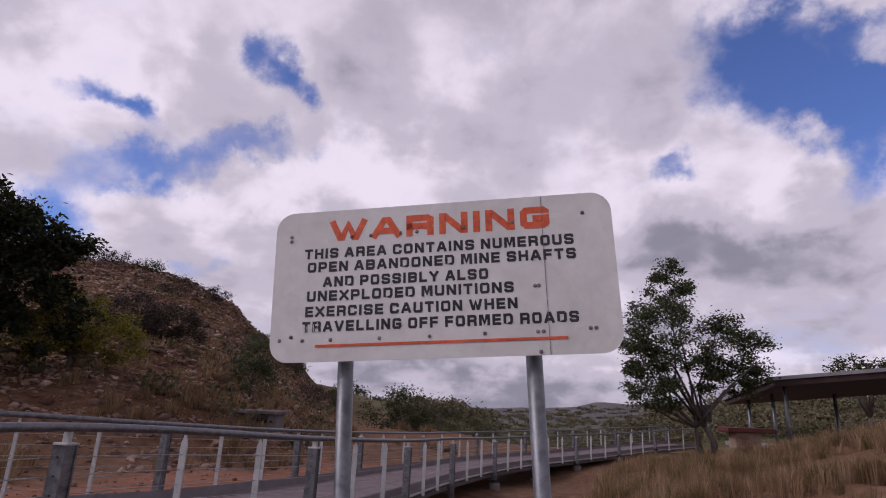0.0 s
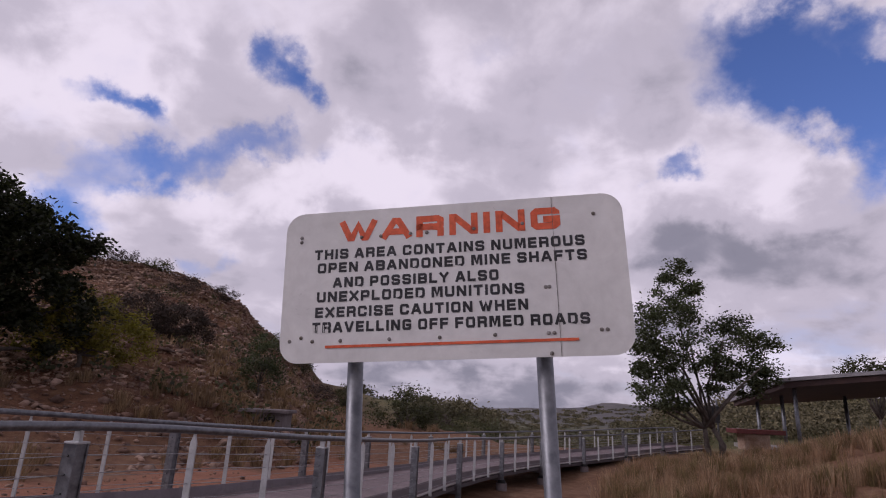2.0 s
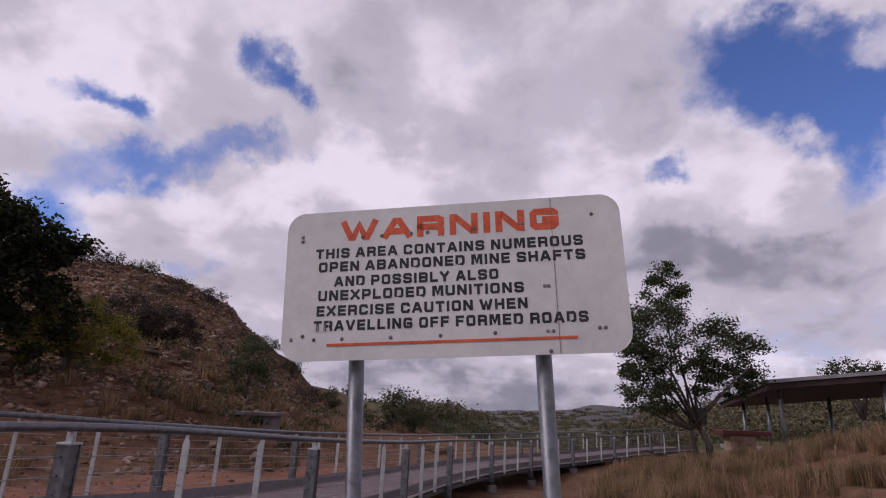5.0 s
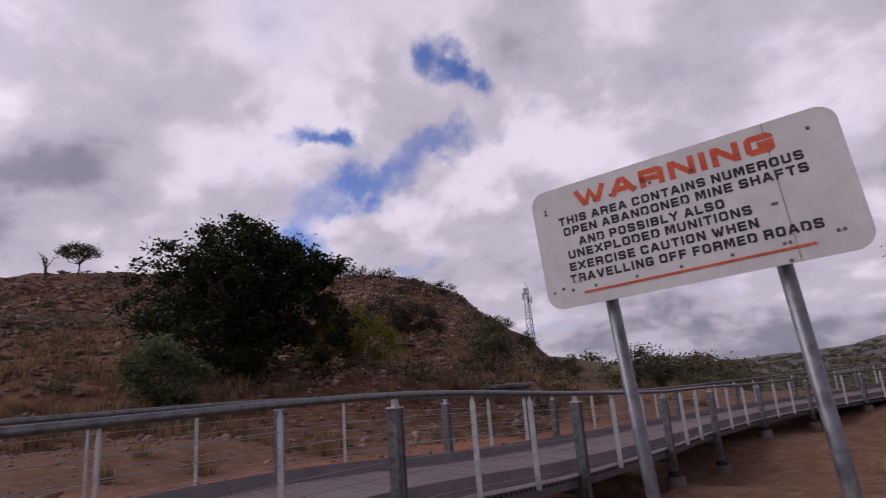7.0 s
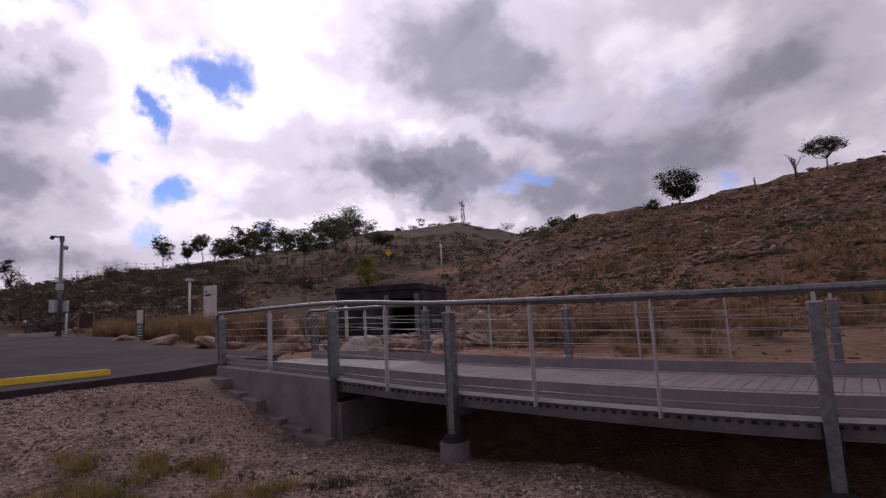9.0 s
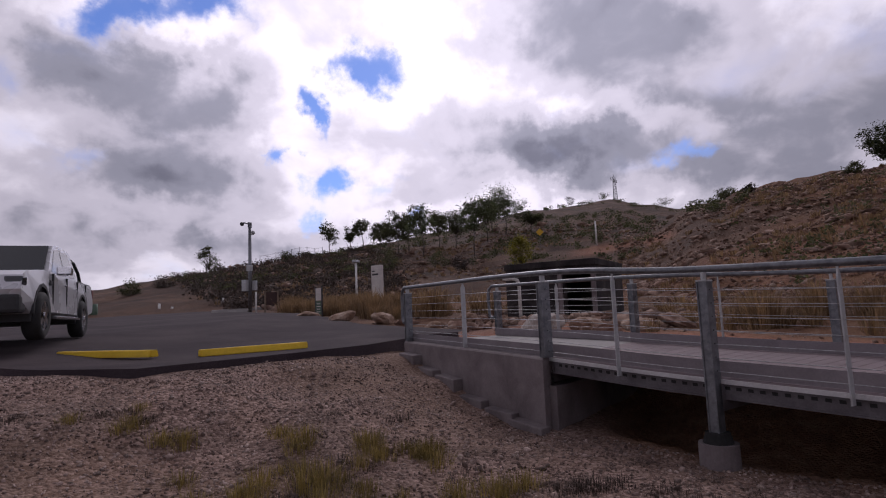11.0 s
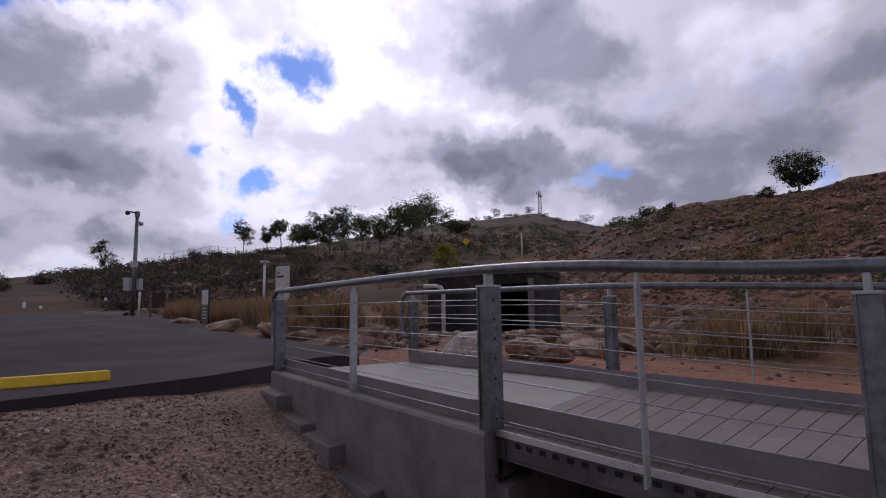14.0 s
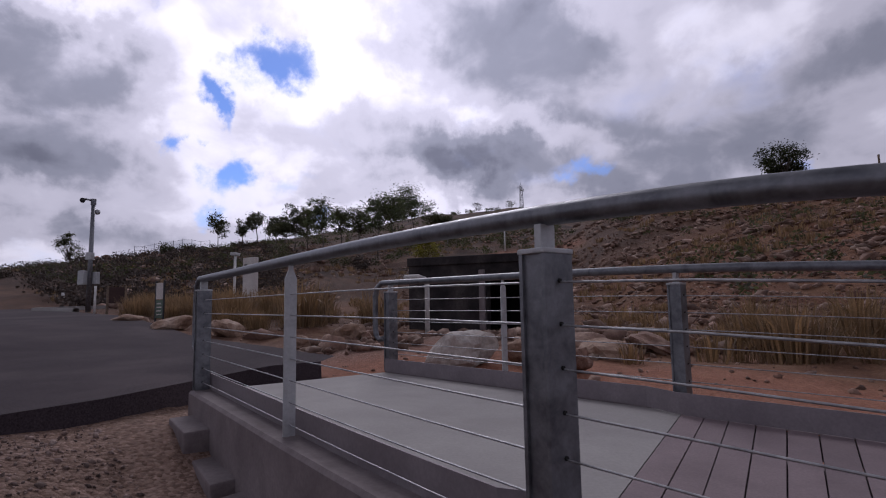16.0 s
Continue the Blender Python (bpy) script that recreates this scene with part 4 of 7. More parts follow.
def build_sign():
    W, Hh = SIGN_SIZE
    root = tagged(empty("warning_sign"), "white warning sign with orange and black lettering on two galvanised posts", "sign")
    bm = bmesh.new()
    rounded(bm, W, Hh, 0.075, -0.004, 0.0)
    panel = part("panel", bm, SIGN_WHITE, root, "scuffed white sheet panel")
    for x in SIGN_POSTS:
        bm = bmesh.new()
        tube(bm, [(x, 0.06, -2.9), (x, 0.06, Hh / 2 - 0.05)], 0.03, 20)
        part("post", bm, GALV, root, "round galvanised post")
        for z in (-Hh * 0.3, Hh * 0.3):
            bm = bmesh.new()
            tube(bm, [(x - 0.04, 0.06, z), (x + 0.04, 0.06, z)], 0.038, 14)
            part("clamp", bm, GALV_DARK, root)
    # lettering: text, left, baseline, width, height as shares of the panel
    for text, l, b, w, h, mat, bold in LINES:
        letters(text, w * W, h * Hh, mat, ((l - 0.5) * W, (0.5 - b) * Hh), panel, bold)
    bm = bmesh.new()
    l, r, z = UNDERLINE
    box(bm, ((l - 0.5) * W, -0.0065, (0.5 - z) * Hh - 0.005), ((r - 0.5) * W, -0.0045, (0.5 - z) * Hh + 0.005))
    part("underline", bm, SIGN_RED, panel, "orange-red rule")
    # joint of the patched end and rivets
    bm = bmesh.new()
    box(bm, (0.305 * W, -0.0058, -Hh / 2 + 0.002), (0.3062 * W, -0.0044, Hh / 2 - 0.002))
    part("joint", bm, RUST, panel, "thin seam of the patched end")
    for u, v in RIVETS:
        bm = bmesh.new()
        bmesh.ops.create_uvsphere(bm, u_segments=8, v_segments=6, radius=0.0075, matrix=Matrix.Translation(((u - 0.5) * W, -0.0045, (0.5 - v) * Hh)) @ Matrix.Diagonal((1, 0.5, 1, 1)))
        part("rivet", bm, RUST, panel)
    # faded first letters: pale scratches over the last line
    for k in range(5):
        r = random.Random(k)
        bm = bmesh.new()
        x = (0.1 + 0.011 * k - 0.5) * W
        box(bm, (x, -0.0085, (0.5 - 0.815) * Hh), (x + r.uniform(0.0015, 0.0035), -0.0078, (0.5 - 0.745 - r.uniform(0, 0.03)) * Hh))
        part("scratch", bm, SIGN_WHITE, panel, "pale scratch through the lettering")
    root.matrix_world = SIGN_POSE


SIGN_SIZE = (1.318, 0.60)
SIGN_POSTS = (-0.373, 0.343)
LINES = [("WARNING", .172, .213, .655, .142, SIGN_RED, .3), ("THIS AREA CONTAINS NUMEROUS", .095, .329, .795, .068, SIGN_BLACK, .25),
         ("OPEN ABANDONED MINE SHAFTS", .106, .421, .787, .068, SIGN_BLACK, .25), ("AND POSSIBLY ALSO", .156, .522, .49, .068, SIGN_BLACK, .25),
         ("UNEXPLODED MUNITIONS", .108, .614, .608, .068, SIGN_BLACK, .25), ("EXERCISE CAUTION WHEN", .105, .715, .619, .068, SIGN_BLACK, .25),
         ("TRAVELLING OFF FORMED ROADS", .098, .812, .789, .068, SIGN_BLACK, .25)]
UNDERLINE = (.14, .854, .901)
RIVETS = [(.05, .17), (.05, .2), (.24, .19), (.3, .19), (.39, .185), (.44, .185), (.58, .18), (.72, .165), (.03, .86), (.065, .84), (.1, .865), (.185, .865), (.33, .865),
          (.475, .865), (.63, .86), (.775, .86), (.79, .86), (.915, .85), (.93, .85), (.775, .58), (.785, .58), (.78, .98), (.92, .13)]
SIGN_POSE = pose(-0.018, 2.06, 1.435, 0.1, -3.5, -9.6)
build_sign()



# ---- planting and stones ----
LEAF_DARK = material("dark_green_leaves", [(0.016, 0.021, 0.011), (0.034, 0.04, 0.019)], 0.8, 0.6, 0, 0, per_island=0.45)
LEAF_GREEN = material("green_leaves", [(0.05, 0.06, 0.033), (0.085, 0.10, 0.055)], 0.8, 0.6, 0, 0, per_island=0.45)
LEAF_PALE = material("grey_green_leaves", [(0.07, 0.085, 0.045), (0.12, 0.135, 0.07)], 0.8, 0.65, 0, 0, per_island=0.35)
LEAF_YELLOW = material("yellow_green_leaves", [(0.13, 0.115, 0.02), (0.22, 0.19, 0.035)], 0.8, 0.6, 0, 0, per_island=0.4)
LEAF_BROWN = material("dry_brown_twigs", [(0.05, 0.036, 0.03), (0.085, 0.064, 0.05)], 0.8, 0.85, 0, 0, per_island=0.4)
LEAF_OLIVE = material("olive_scrub_leaves", [(0.045, 0.048, 0.027), (0.08, 0.08, 0.045)], 0.3, 0.7, 0, 0, per_island=0.45)
WOODS = material("valley_scrub_leaves", [(0.06, 0.058, 0.03), (0.10, 0.088, 0.045), (0.15, 0.125, 0.07)], 0.03, 0.75, 0, 0, per_island=0.4)
BARK = material("grey_brown_bark", [(0.06, 0.048, 0.04), (0.12, 0.10, 0.085)], 5, 0.9, 0, 0.5, 30, bump_depth=0.01)
GRASS_TAN = material("tan_dry_grass", [(0.22, 0.14, 0.08), (0.33, 0.22, 0.138), (0.41, 0.3, 0.195)], 0.9, 0.85, 0, 0, per_island=0.35)
GRASS_YELLOW = material("yellow_dry_grass", [(0.165, 0.113, 0.067), (0.265, 0.19, 0.115)], 0.9, 0.85, 0, 0, per_island=0.35)
GRASS_GREEN = material("green_gold_weeds", [(0.14, 0.108, 0.05), (0.24, 0.185, 0.09)], 1.2, 0.85, 0, 0, per_island=0.4)
GRASS_GOLD = material("golden_weeds", [(0.12, 0.097, 0.04), (0.25, 0.2, 0.07)], 1.2, 0.85, 0, 0, per_island=0.5)
ROCK = material("reddish_rock", [(0.10, 0.054, 0.038), (0.19, 0.115, 0.084), (0.33, 0.235, 0.18)], 1.3, 0.9, 0, 0.6, 14, bump_depth=0.03, per_island=0.4)
ROCK_PALE = material("tan_boulder", [(0.22, 0.135, 0.09), (0.31, 0.21, 0.15), (0.38, 0.285, 0.22)], 2.2, 0.9, 0, 0.6, 16, bump_depth=0.03)
ROCK_WHITE = material("pale_grey_boulder", [(0.34, 0.29, 0.25), (0.46, 0.42, 0.38)], 2.2, 0.9, 0, 0.6, 16, bump_depth=0.03)
# tan rock, lighter than ROCK: part of the hump's sunlight is in the colour
ROCK_SCREE = material("sunlit_tan_scree", [(0.15, 0.085, 0.055), (0.27, 0.17, 0.115), (0.43, 0.31, 0.23)], 1.3, 0.9, 0, 0.6, 14, bump_depth=0.03, per_island=0.4)
PEBBLE = material("gravel_stones", [(0.105, 0.07, 0.058), (0.205, 0.148, 0.126), (0.34, 0.262, 0.228)], 3, 0.9, 0, 0.3, 60, per_island=0.5, bump_depth=0.004)
PEBBLE.node_tree.nodes["Principled BSDF"].inputs["Specular IOR Level"].default_value = 0.25


def let_light_through(mat, share, tint):
    """Thin leaves and blades: part of the light passes."""
    nt = mat.node_tree
    bsdf = nt.nodes["Principled BSDF"]
    thin = nt.nodes.new("ShaderNodeBsdfTranslucent")
    link(nt, mix_node(nt, 1.0, bsdf.inputs["Base Color"].links[0].from_socket, tint, "MULTIPLY"), thin.inputs["Color"])
    both = nt.nodes.new("ShaderNodeMixShader")
    both.inputs[0].default_value = share
    link(nt, bsdf.outputs[0], both.inputs[1])
    link(nt, thin.outputs[0], both.inputs[2])
    link(nt, both.outputs[0], nt.nodes["Material Output"].inputs["Surface"])


for leafy in (LEAF_DARK, LEAF_GREEN, LEAF_PALE, LEAF_YELLOW, LEAF_OLIVE):
    let_light_through(leafy, 0.4, (1.25, 1.3, 0.8))
for leafy in (GRASS_TAN, GRASS_YELLOW, GRASS_GREEN, GRASS_GOLD):
    let_light_through(leafy, 0.35, (1.15, 0.98, 0.75))


def turns(rng, n, tilt=math.pi):
    """n random rotation matrices."""
    a, b, c = rng.uniform(0, 2 * math.pi, n), rng.uniform(-tilt, tilt, n), rng.uniform(-tilt, tilt, n)
    ca, sa, cb, sb, cc, sc = np.cos(a), np.sin(a), np.cos(b), np.sin(b), np.cos(c), np.sin(c)
    z, o = np.zeros(n), np.ones(n)
    Z = np.stack([ca, -sa, z, sa, ca, z, z, z, o], -1).reshape(n, 3, 3)
    Y = np.stack([cb, z, sb, z, o, z, -sb, z, cb], -1).reshape(n, 3, 3)
    X = np.stack([o, z, z, z, cc, -sc, z, sc, cc], -1).reshape(n, 3, 3)
    return Z @ Y @ X


def joined(name, verts, quads, mat, parent=None, smooth=False):
    """One mesh from arrays of points and of faces that all have as many corners."""
    me = bpy.data.meshes.new(name)
    k = quads.shape[1]
    me.vertices.add(len(verts))
    me.vertices.foreach_set("co", np.ascontiguousarray(verts, dtype=np.float32).ravel())
    me.loops.add(quads.size)
    me.loops.foreach_set("vertex_index", quads.astype(np.int32).ravel())
    me.polygons.add(len(quads))
    me.polygons.foreach_set("loop_start", np.arange(len(quads), dtype=np.int32) * k)
    me.polygons.foreach_set("loop_total", np.full(len(quads), k, dtype=np.int32))
    if smooth:
        me.polygons.foreach_set("use_smooth", [True] * len(quads))
    me.update(calc_edges=True)
    me.validate()
    me.materials.append(mat)
    ob = new(name, me)
    ob.parent = parent
    return ob


def scattered(shape, faces, centres, R, scale):
    """Copies of one small shape at centres, turned and scaled, as points and faces."""
    n, k = len(centres), len(shape)
    v = (shape[None] * scale.reshape(n, -1)[:, None]) @ R.transpose(0, 2, 1) + centres[:, None]
    f = faces[None] + (np.arange(n) * k)[:, None, None]
    return v.reshape(-1, 3), f.reshape(-1, faces.shape[1])


LEAF = np.array([(0, 0, 0), (0.28, 0.5, 0.06), (0, 1.0, 0), (-0.28, 0.5, 0.06)])
LEAF_FACE = np.array([(0, 1, 2, 3)])


def leaves_of(rng, blobs, count, size, clumps, tight):
    """Leaf points for a crown made of ellipsoids (x, y, z, rx, ry, rz), gathered in clumps. Returns points, faces, clump centres."""
    w = np.array([b[3] * b[4] + b[4] * b[5] for b in blobs])
    which = rng.choice(len(blobs), clumps, p=w / w.sum())
    B = np.array(blobs)[which]
    d = rng.normal(size=(clumps, 3))
    d /= np.linalg.norm(d, axis=1, keepdims=True)
    centres = B[:, :3] + d * B[:, 3:] * rng.uniform(0.45, 1.0, (clumps, 1)) ** 0.6
    of = rng.integers(0, clumps, count)
    spread = B[of, 3:].mean(1, keepdims=True) * tight * rng.uniform(0.5, 1.3, (clumps, 1))[of]
    p = centres[of] + rng.normal(size=(count, 3)) * spread * np.array([1, 1, 0.75])
    v, f = scattered(LEAF, LEAF_FACE, p, turns(rng, count, 1.1), size * rng.uniform(0.6, 1.3, count))
    return v, f, centres


def plant(name, label, category, at, blobs, count, size, leaf, seed, clumps=60, tight=0.2, trunks=((0, 0),), girth=0.12, limbs=10, group="", fork=0.35, bark=BARK):
    """A tree or shrub: tapered trunks, limbs out to the clumps, and a crown of single leaves."""
    rng = np.random.default_rng(seed)
    x, y = at[:2]
    z = at[2] if len(at) > 2 else ground(x, y) - 0.05
    root = tagged(empty(name, (x, y, z)), label, category, group)
    v, f, centres = leaves_of(rng, blobs, count, size, clumps, tight)
    tops = max(b[2] + b[5] for b in blobs)
    mid = np.average(np.array(blobs)[:, :3], axis=0, weights=[b[3] for b in blobs])
    bm = bmesh.new()
    order = rng.permutation(clumps)[:limbs]
    for tx, ty in trunks:
        knee = Vector((tx + mid[0] * 0.4, ty + mid[1] * 0.4, max(mid[2] * fork, 0.2)))
        foot = Vector((tx, ty, 0))
        bend = foot.lerp(knee, 0.5) + Vector((rng.normal() * 0.06, rng.normal() * 0.06, 0)) * tops * 0.3
        tube(bm, [foot, bend, knee], [girth, girth * 0.85, girth * 0.7], 8)
        for c in order[: max(limbs // len(trunks), 2)]:
            end = Vector(centres[c])
            m1 = knee.lerp(end, 0.4) + Vector((rng.normal(), rng.normal(), 0.4 + rng.normal())) * (end - knee).length * 0.09
            m2 = knee.lerp(end, 0.75) + Vector((rng.normal(), rng.normal(), rng.normal())) * (end - knee).length * 0.06
            tube(bm, [knee, m1, m2, end], [girth * 0.6, girth * 0.38, girth * 0.2, girth * 0.07], 5)
        order = np.roll(order, limbs // max(len(trunks), 1))
    part("trunk", bm, bark, root, "grey-brown trunk and limbs")
    tagged(joined("crown", v, f, leaf, root))
    return root


def sightline(b, d, eye=CENTRE):
    """The place at a bearing and distance."""
    return eye.x - math.sin(radians(b)) * d, eye.y + math.cos(radians(b)) * d


def shrub(at, w, h, leaf, seed, label, name="shrub", count=900, size=0.12, group="hillside shrubs"):
    r = random.Random(seed)
    blobs = [(r.uniform(-0.2, 0.2) * w, r.uniform(-0.2, 0.2) * w, h * r.uniform(0.45, 0.6), w * 0.34, w * 0.34, h * 0.42) for _ in range(3)]
    return plant(name, label, "shrub", at, blobs, count, size, leaf, seed, clumps=34, tight=0.24, girth=0.03 + 0.012 * h, limbs=9, group=group, fork=0.25)


def build_trees():
    # the big dark tree by the foot of the rocky hill
    plant("broadleaf_tree", "large dense dark green tree at the foot of the hill", "tree", (-17.0, 17.9),
          [(0.3, 0.4, 4.4, 2.9, 2.9, 2.5), (-2.2, -1.6, 4.0, 1.9, 1.9, 2.2), (1.9, 1.6, 3.5, 2.0, 2.0, 2.3), (-0.5, 0, 2.0, 3.3, 3.3, 1.8), (2.6, 2.0, 2.0, 1.6, 1.6, 1.6), (0.2, 0.2, 5.9, 1.8, 1.8, 1.2), (2.2, 1.8, 4.6, 1.7, 1.7, 1.4), (0, 0, 3.4, 2.2, 2.2, 2.0)],
          46000, 0.19, LEAF_DARK, 11, clumps=420, tight=0.115, girth=0.3, limbs=26)
    plant("pepper_shrub", "drooping pale green shrub beside the dark tree", "shrub", (-15.6, 12.9), [(0, 0, 1.4, 1.2, 1.2, 1.0), (0.3, 0.3, 0.9, 1.3, 1.3, 0.85)],
          8000, 0.13, LEAF_PALE, 12, clumps=90, tight=0.15, girth=0.08, limbs=12)
    plant("wattle_bush", "yellow-green bush on the lower slope", "bush", (-13.9, 21.4), [(-0.3, 0, 2.1, 1.35, 1.35, 1.1), (0.9, 0.9, 1.3, 1.4, 1.4, 1.1), (-0.8, -0.8, 1.2, 1.2, 1.2, 0.9)],
          10000, 0.13, LEAF_YELLOW, 13, clumps=120, tight=0.15, girth=0.1, limbs=16)
    plant("dry_bush", "leafless purplish brown bush on the rocky slope", "bush", (-16.2, 31.2), [(-0.7, -0.4, 1.3, 1.8, 1.8, 1.15), (0.9, 0.9, 1.1, 1.6, 1.6, 1.0), (1.9, 1.2, 0.7, 1.0, 1.0, 0.7)],
          16000, 0.11, LEAF_BROWN, 14, clumps=130, tight=0.17, girth=0.06, limbs=24)
    plant("small_tree", "small bright green tree on the stony slope", "tree", (-8.9, 27.4), [(0, 0, 2.0, 0.85, 0.85, 0.95), (0.1, 0.1, 1.1, 0.95, 0.95, 0.9), (-0.2, 0, 2.6, 0.5, 0.5, 0.5)],
          4200, 0.12, LEAF_GREEN, 15, clumps=40, tight=0.2, girth=0.06, limbs=8)
    plant("dense_shrub", "broad dark brownish green shrub beyond the ramp", "shrub", (-2.2, 34.2), [(-0.9, 0, 1.2, 1.3, 1.2, 1.15), (0.6, 0.3, 1.3, 1.4, 1.3, 1.25), (1.3, 0, 0.8, 0.9, 0.9, 0.8)],
          4200, 0.15, LEAF_OLIVE, 16, clumps=80, tight=0.2, girth=0.08, limbs=14)
    # skyline trees of the rocky hill
    x, y = sightline(55.0, 74)
    plant("acacia_tree", "flat-topped acacia on the ridge", "tree", (x, y), [(0, 0, 2.9, 2.2, 2.2, 0.7), (1.0, 0.5, 2.6, 1.4, 1.4, 0.5)], 3600, 0.2, LEAF_OLIVE, 17, clumps=70, tight=0.16, girth=0.1, limbs=14, fork=0.5)
    x, y = sightline(57.3, 73)
    bm = bmesh.new()
    for k in range(7):
        r = random.Random(k + 3)
        tube(bm, [(0, 0, 0), (r.uniform(-0.1, 0.1), r.uniform(-0.1, 0.1), 1.4), (r.uniform(-0.6, 0.6), r.uniform(-0.6, 0.6), 2.4), (r.uniform(-1.1, 1.1), r.uniform(-1.1, 1.1), r.uniform(2.6, 3.3))], [0.09, 0.07, 0.04, 0.015], 5)
    dead = part("dead_tree", bm, BARK)
    dead.location = (x, y, ground(x, y) - 0.05)
    tagged(dead, "bare dead tree on the ridge", "tree")
    x, y = sightline(67.2, 74)
    plant("ridge_tree", "dark rounded tree standing alone on the ridge", "tree", (x, y), [(0, 0, 3.2, 2.7, 2.7, 1.6), (-1.7, 1.2, 2.4, 1.7, 1.7, 1.1), (1.8, -1.2, 2.5, 1.8, 1.8, 1.1)],
          6500, 0.24, LEAF_DARK, 18, clumps=90, tight=0.17, girth=0.17, limbs=18, fork=0.5)
    # the tree by the far end of the ramp
    plant("bushland_tree", "open-crowned green tree with a forked trunk beside the ramp", "tree", (12.9, 27.9),
          [(-2.0, -0.2, 6.1, 1.7, 1.5, 2.0), (-1.2, 0, 8.4, 1.1, 1.0, 1.2), (1.7, 0.3, 5.2, 1.9, 1.6, 1.7), (-2.9, 0, 4.6, 1.2, 1.1, 1.0), (-2.3, 0, 3.0, 1.4, 1.2, 0.9), (0.3, 0, 4.0, 1.2, 1.1, 1.0), (2.2, 0.3, 4.0, 1.2, 1.0, 0.9)],
          26000, 0.16, LEAF_GREEN, 21, clumps=240, tight=0.17, trunks=((-0.15, 0), (0.3, 0.1)), girth=0.15, limbs=14, fork=0.3)
    x, y = sightline(-37.0, 52)
    plant("distant_tree", "small open tree behind the shelter", "tree", (x, y), [(0, 0, 6.4, 1.9, 1.9, 1.0), (1.6, 0.4, 6.0, 1.3, 1.3, 0.7)], 1800, 0.22, LEAF_OLIVE, 22, clumps=44, tight=0.18, girth=0.14, limbs=12, fork=0.5)
    # gum trees along the lower hill by the road: bearing, distance, height, width, leaf
    gums = [(118.3, 112, 6.4, 3.6, LEAF_OLIVE), (116.2, 112, 5.6, 2.6, LEAF_OLIVE), (114.9, 112, 6.2, 4.2, LEAF_OLIVE), (111.6, 92, 7.6, 4.2, LEAF_OLIVE), (109.1, 84, 9.0, 4.6, LEAF_GREEN),
            (103.9, 79, 9.0, 6.4, LEAF_GREEN), (100.2, 104, 8.4, 8.4, LEAF_GREEN), (110.4, 96, 6.8, 5.0, LEAF_OLIVE), (107.2, 98, 6.4, 6.0, LEAF_OLIVE), (101.5, 112, 7.0, 7.0, LEAF_OLIVE), (113.2, 104, 5.2, 4.6, LEAF_OLIVE), (105.6, 92, 6.0, 6.0, LEAF_OLIVE), (102.2, 96, 6.4, 7.0, LEAF_OLIVE), (112.4, 96, 4.6, 5.0, LEAF_OLIVE), (97.6, 100, 4.6, 5.0, LEAF_OLIVE)]
    for k, (b, d, h, w, leaf) in enumerate(gums):
        x, y = sightline(b, d)
        r = random.Random(40 + k)
        blobs = [(r.uniform(-0.25, 0.25) * w, r.uniform(-0.25, 0.25) * w, h * r.uniform(0.5, 0.88), w * r.uniform(0.18, 0.36), w * r.uniform(0.18, 0.36), h * r.uniform(0.1, 0.2)) for _ in range(7)]
        plant("gum_tree", "slender pale-trunked gum tree on the lower hill", "tree", (x, y), blobs, int(760 * w), 0.26, leaf, 40 + k, clumps=70, tight=0.28, girth=0.1, limbs=14, group="gum trees on the hill", fork=0.6)
    x, y = sightline(129.6, 108)
    plant("gum_tree", "low broad gum tree standing alone on the crest", "tree", (x, y), [(0.4, -0.4, 2.9, 1.5, 1.5, 1.5), (-0.5, 0.5, 2.0, 1.6, 1.6, 1.4), (0.2, -0.2, 4.2, 1.0, 1.0, 0.9)],
          2600, 0.24, LEAF_OLIVE, 58, clumps=60, tight=0.2, girth=0.12, limbs=12, group="gum trees on the hill", fork=0.3)
    x, y = sightline(99.4, 64)
    shrub((x, y), 3.6, 4.0, LEAF_YELLOW, 61, "rounded yellow-green bush on the lower hill", "wattle_bush", 2600, 0.22, "")
    # shrubs dotted over slopes and crests: bearing, distance, width, height, leaf
    bushes = [(33, 70, 5.2, 2.0, LEAF_BROWN), (30.5, 72, 4.2, 1.6, LEAF_BROWN), (27, 72, 4.4, 1.5, LEAF_OLIVE), (24.3, 64, 4.6, 2.2, LEAF_BROWN), (21.5, 70, 4.0, 1.8, LEAF_BROWN), (35.5, 66, 5.0, 2.2, LEAF_OLIVE)]
    bushes += [(15.5, 70, 5.0, 2.6, LEAF_OLIVE), (13.2, 70, 3.6, 2.2, LEAF_OLIVE), (11.2, 62, 4.0, 1.8, LEAF_BROWN), (8.6, 66, 2.8, 2.6, LEAF_OLIVE), (1.6, 58, 5.0, 2.2, LEAF_OLIVE), (-0.5, 62, 5.0, 1.9, LEAF_BROWN)]
    bushes += [(84, 185, 5, 3.2, LEAF_OLIVE), (89.6, 188, 4, 2.6, LEAF_OLIVE), (93.2, 184, 3.4, 3.4, LEAF_BROWN), (79.5, 84, 3.0, 1.7, LEAF_OLIVE), (77.5, 78, 1.8, 1.2, LEAF_BROWN), (69.5, 72, 2.4, 1.6, LEAF_OLIVE)]
    bushes += [(122.5, 100, 3.0, 2.0, LEAF_OLIVE), (137, 72, 3.2, 1.8, LEAF_OLIVE), (134, 78, 2.6, 1.4, LEAF_BROWN), (113, 74, 4.6, 2.6, LEAF_OLIVE), (108, 70, 3.8, 2.2, LEAF_OLIVE), (105.5, 66, 3.2, 2.0, LEAF_BROWN)]
    for k, (b, d, w, h, leaf) in enumerate(bushes):
        x, y = sightline(b, d)
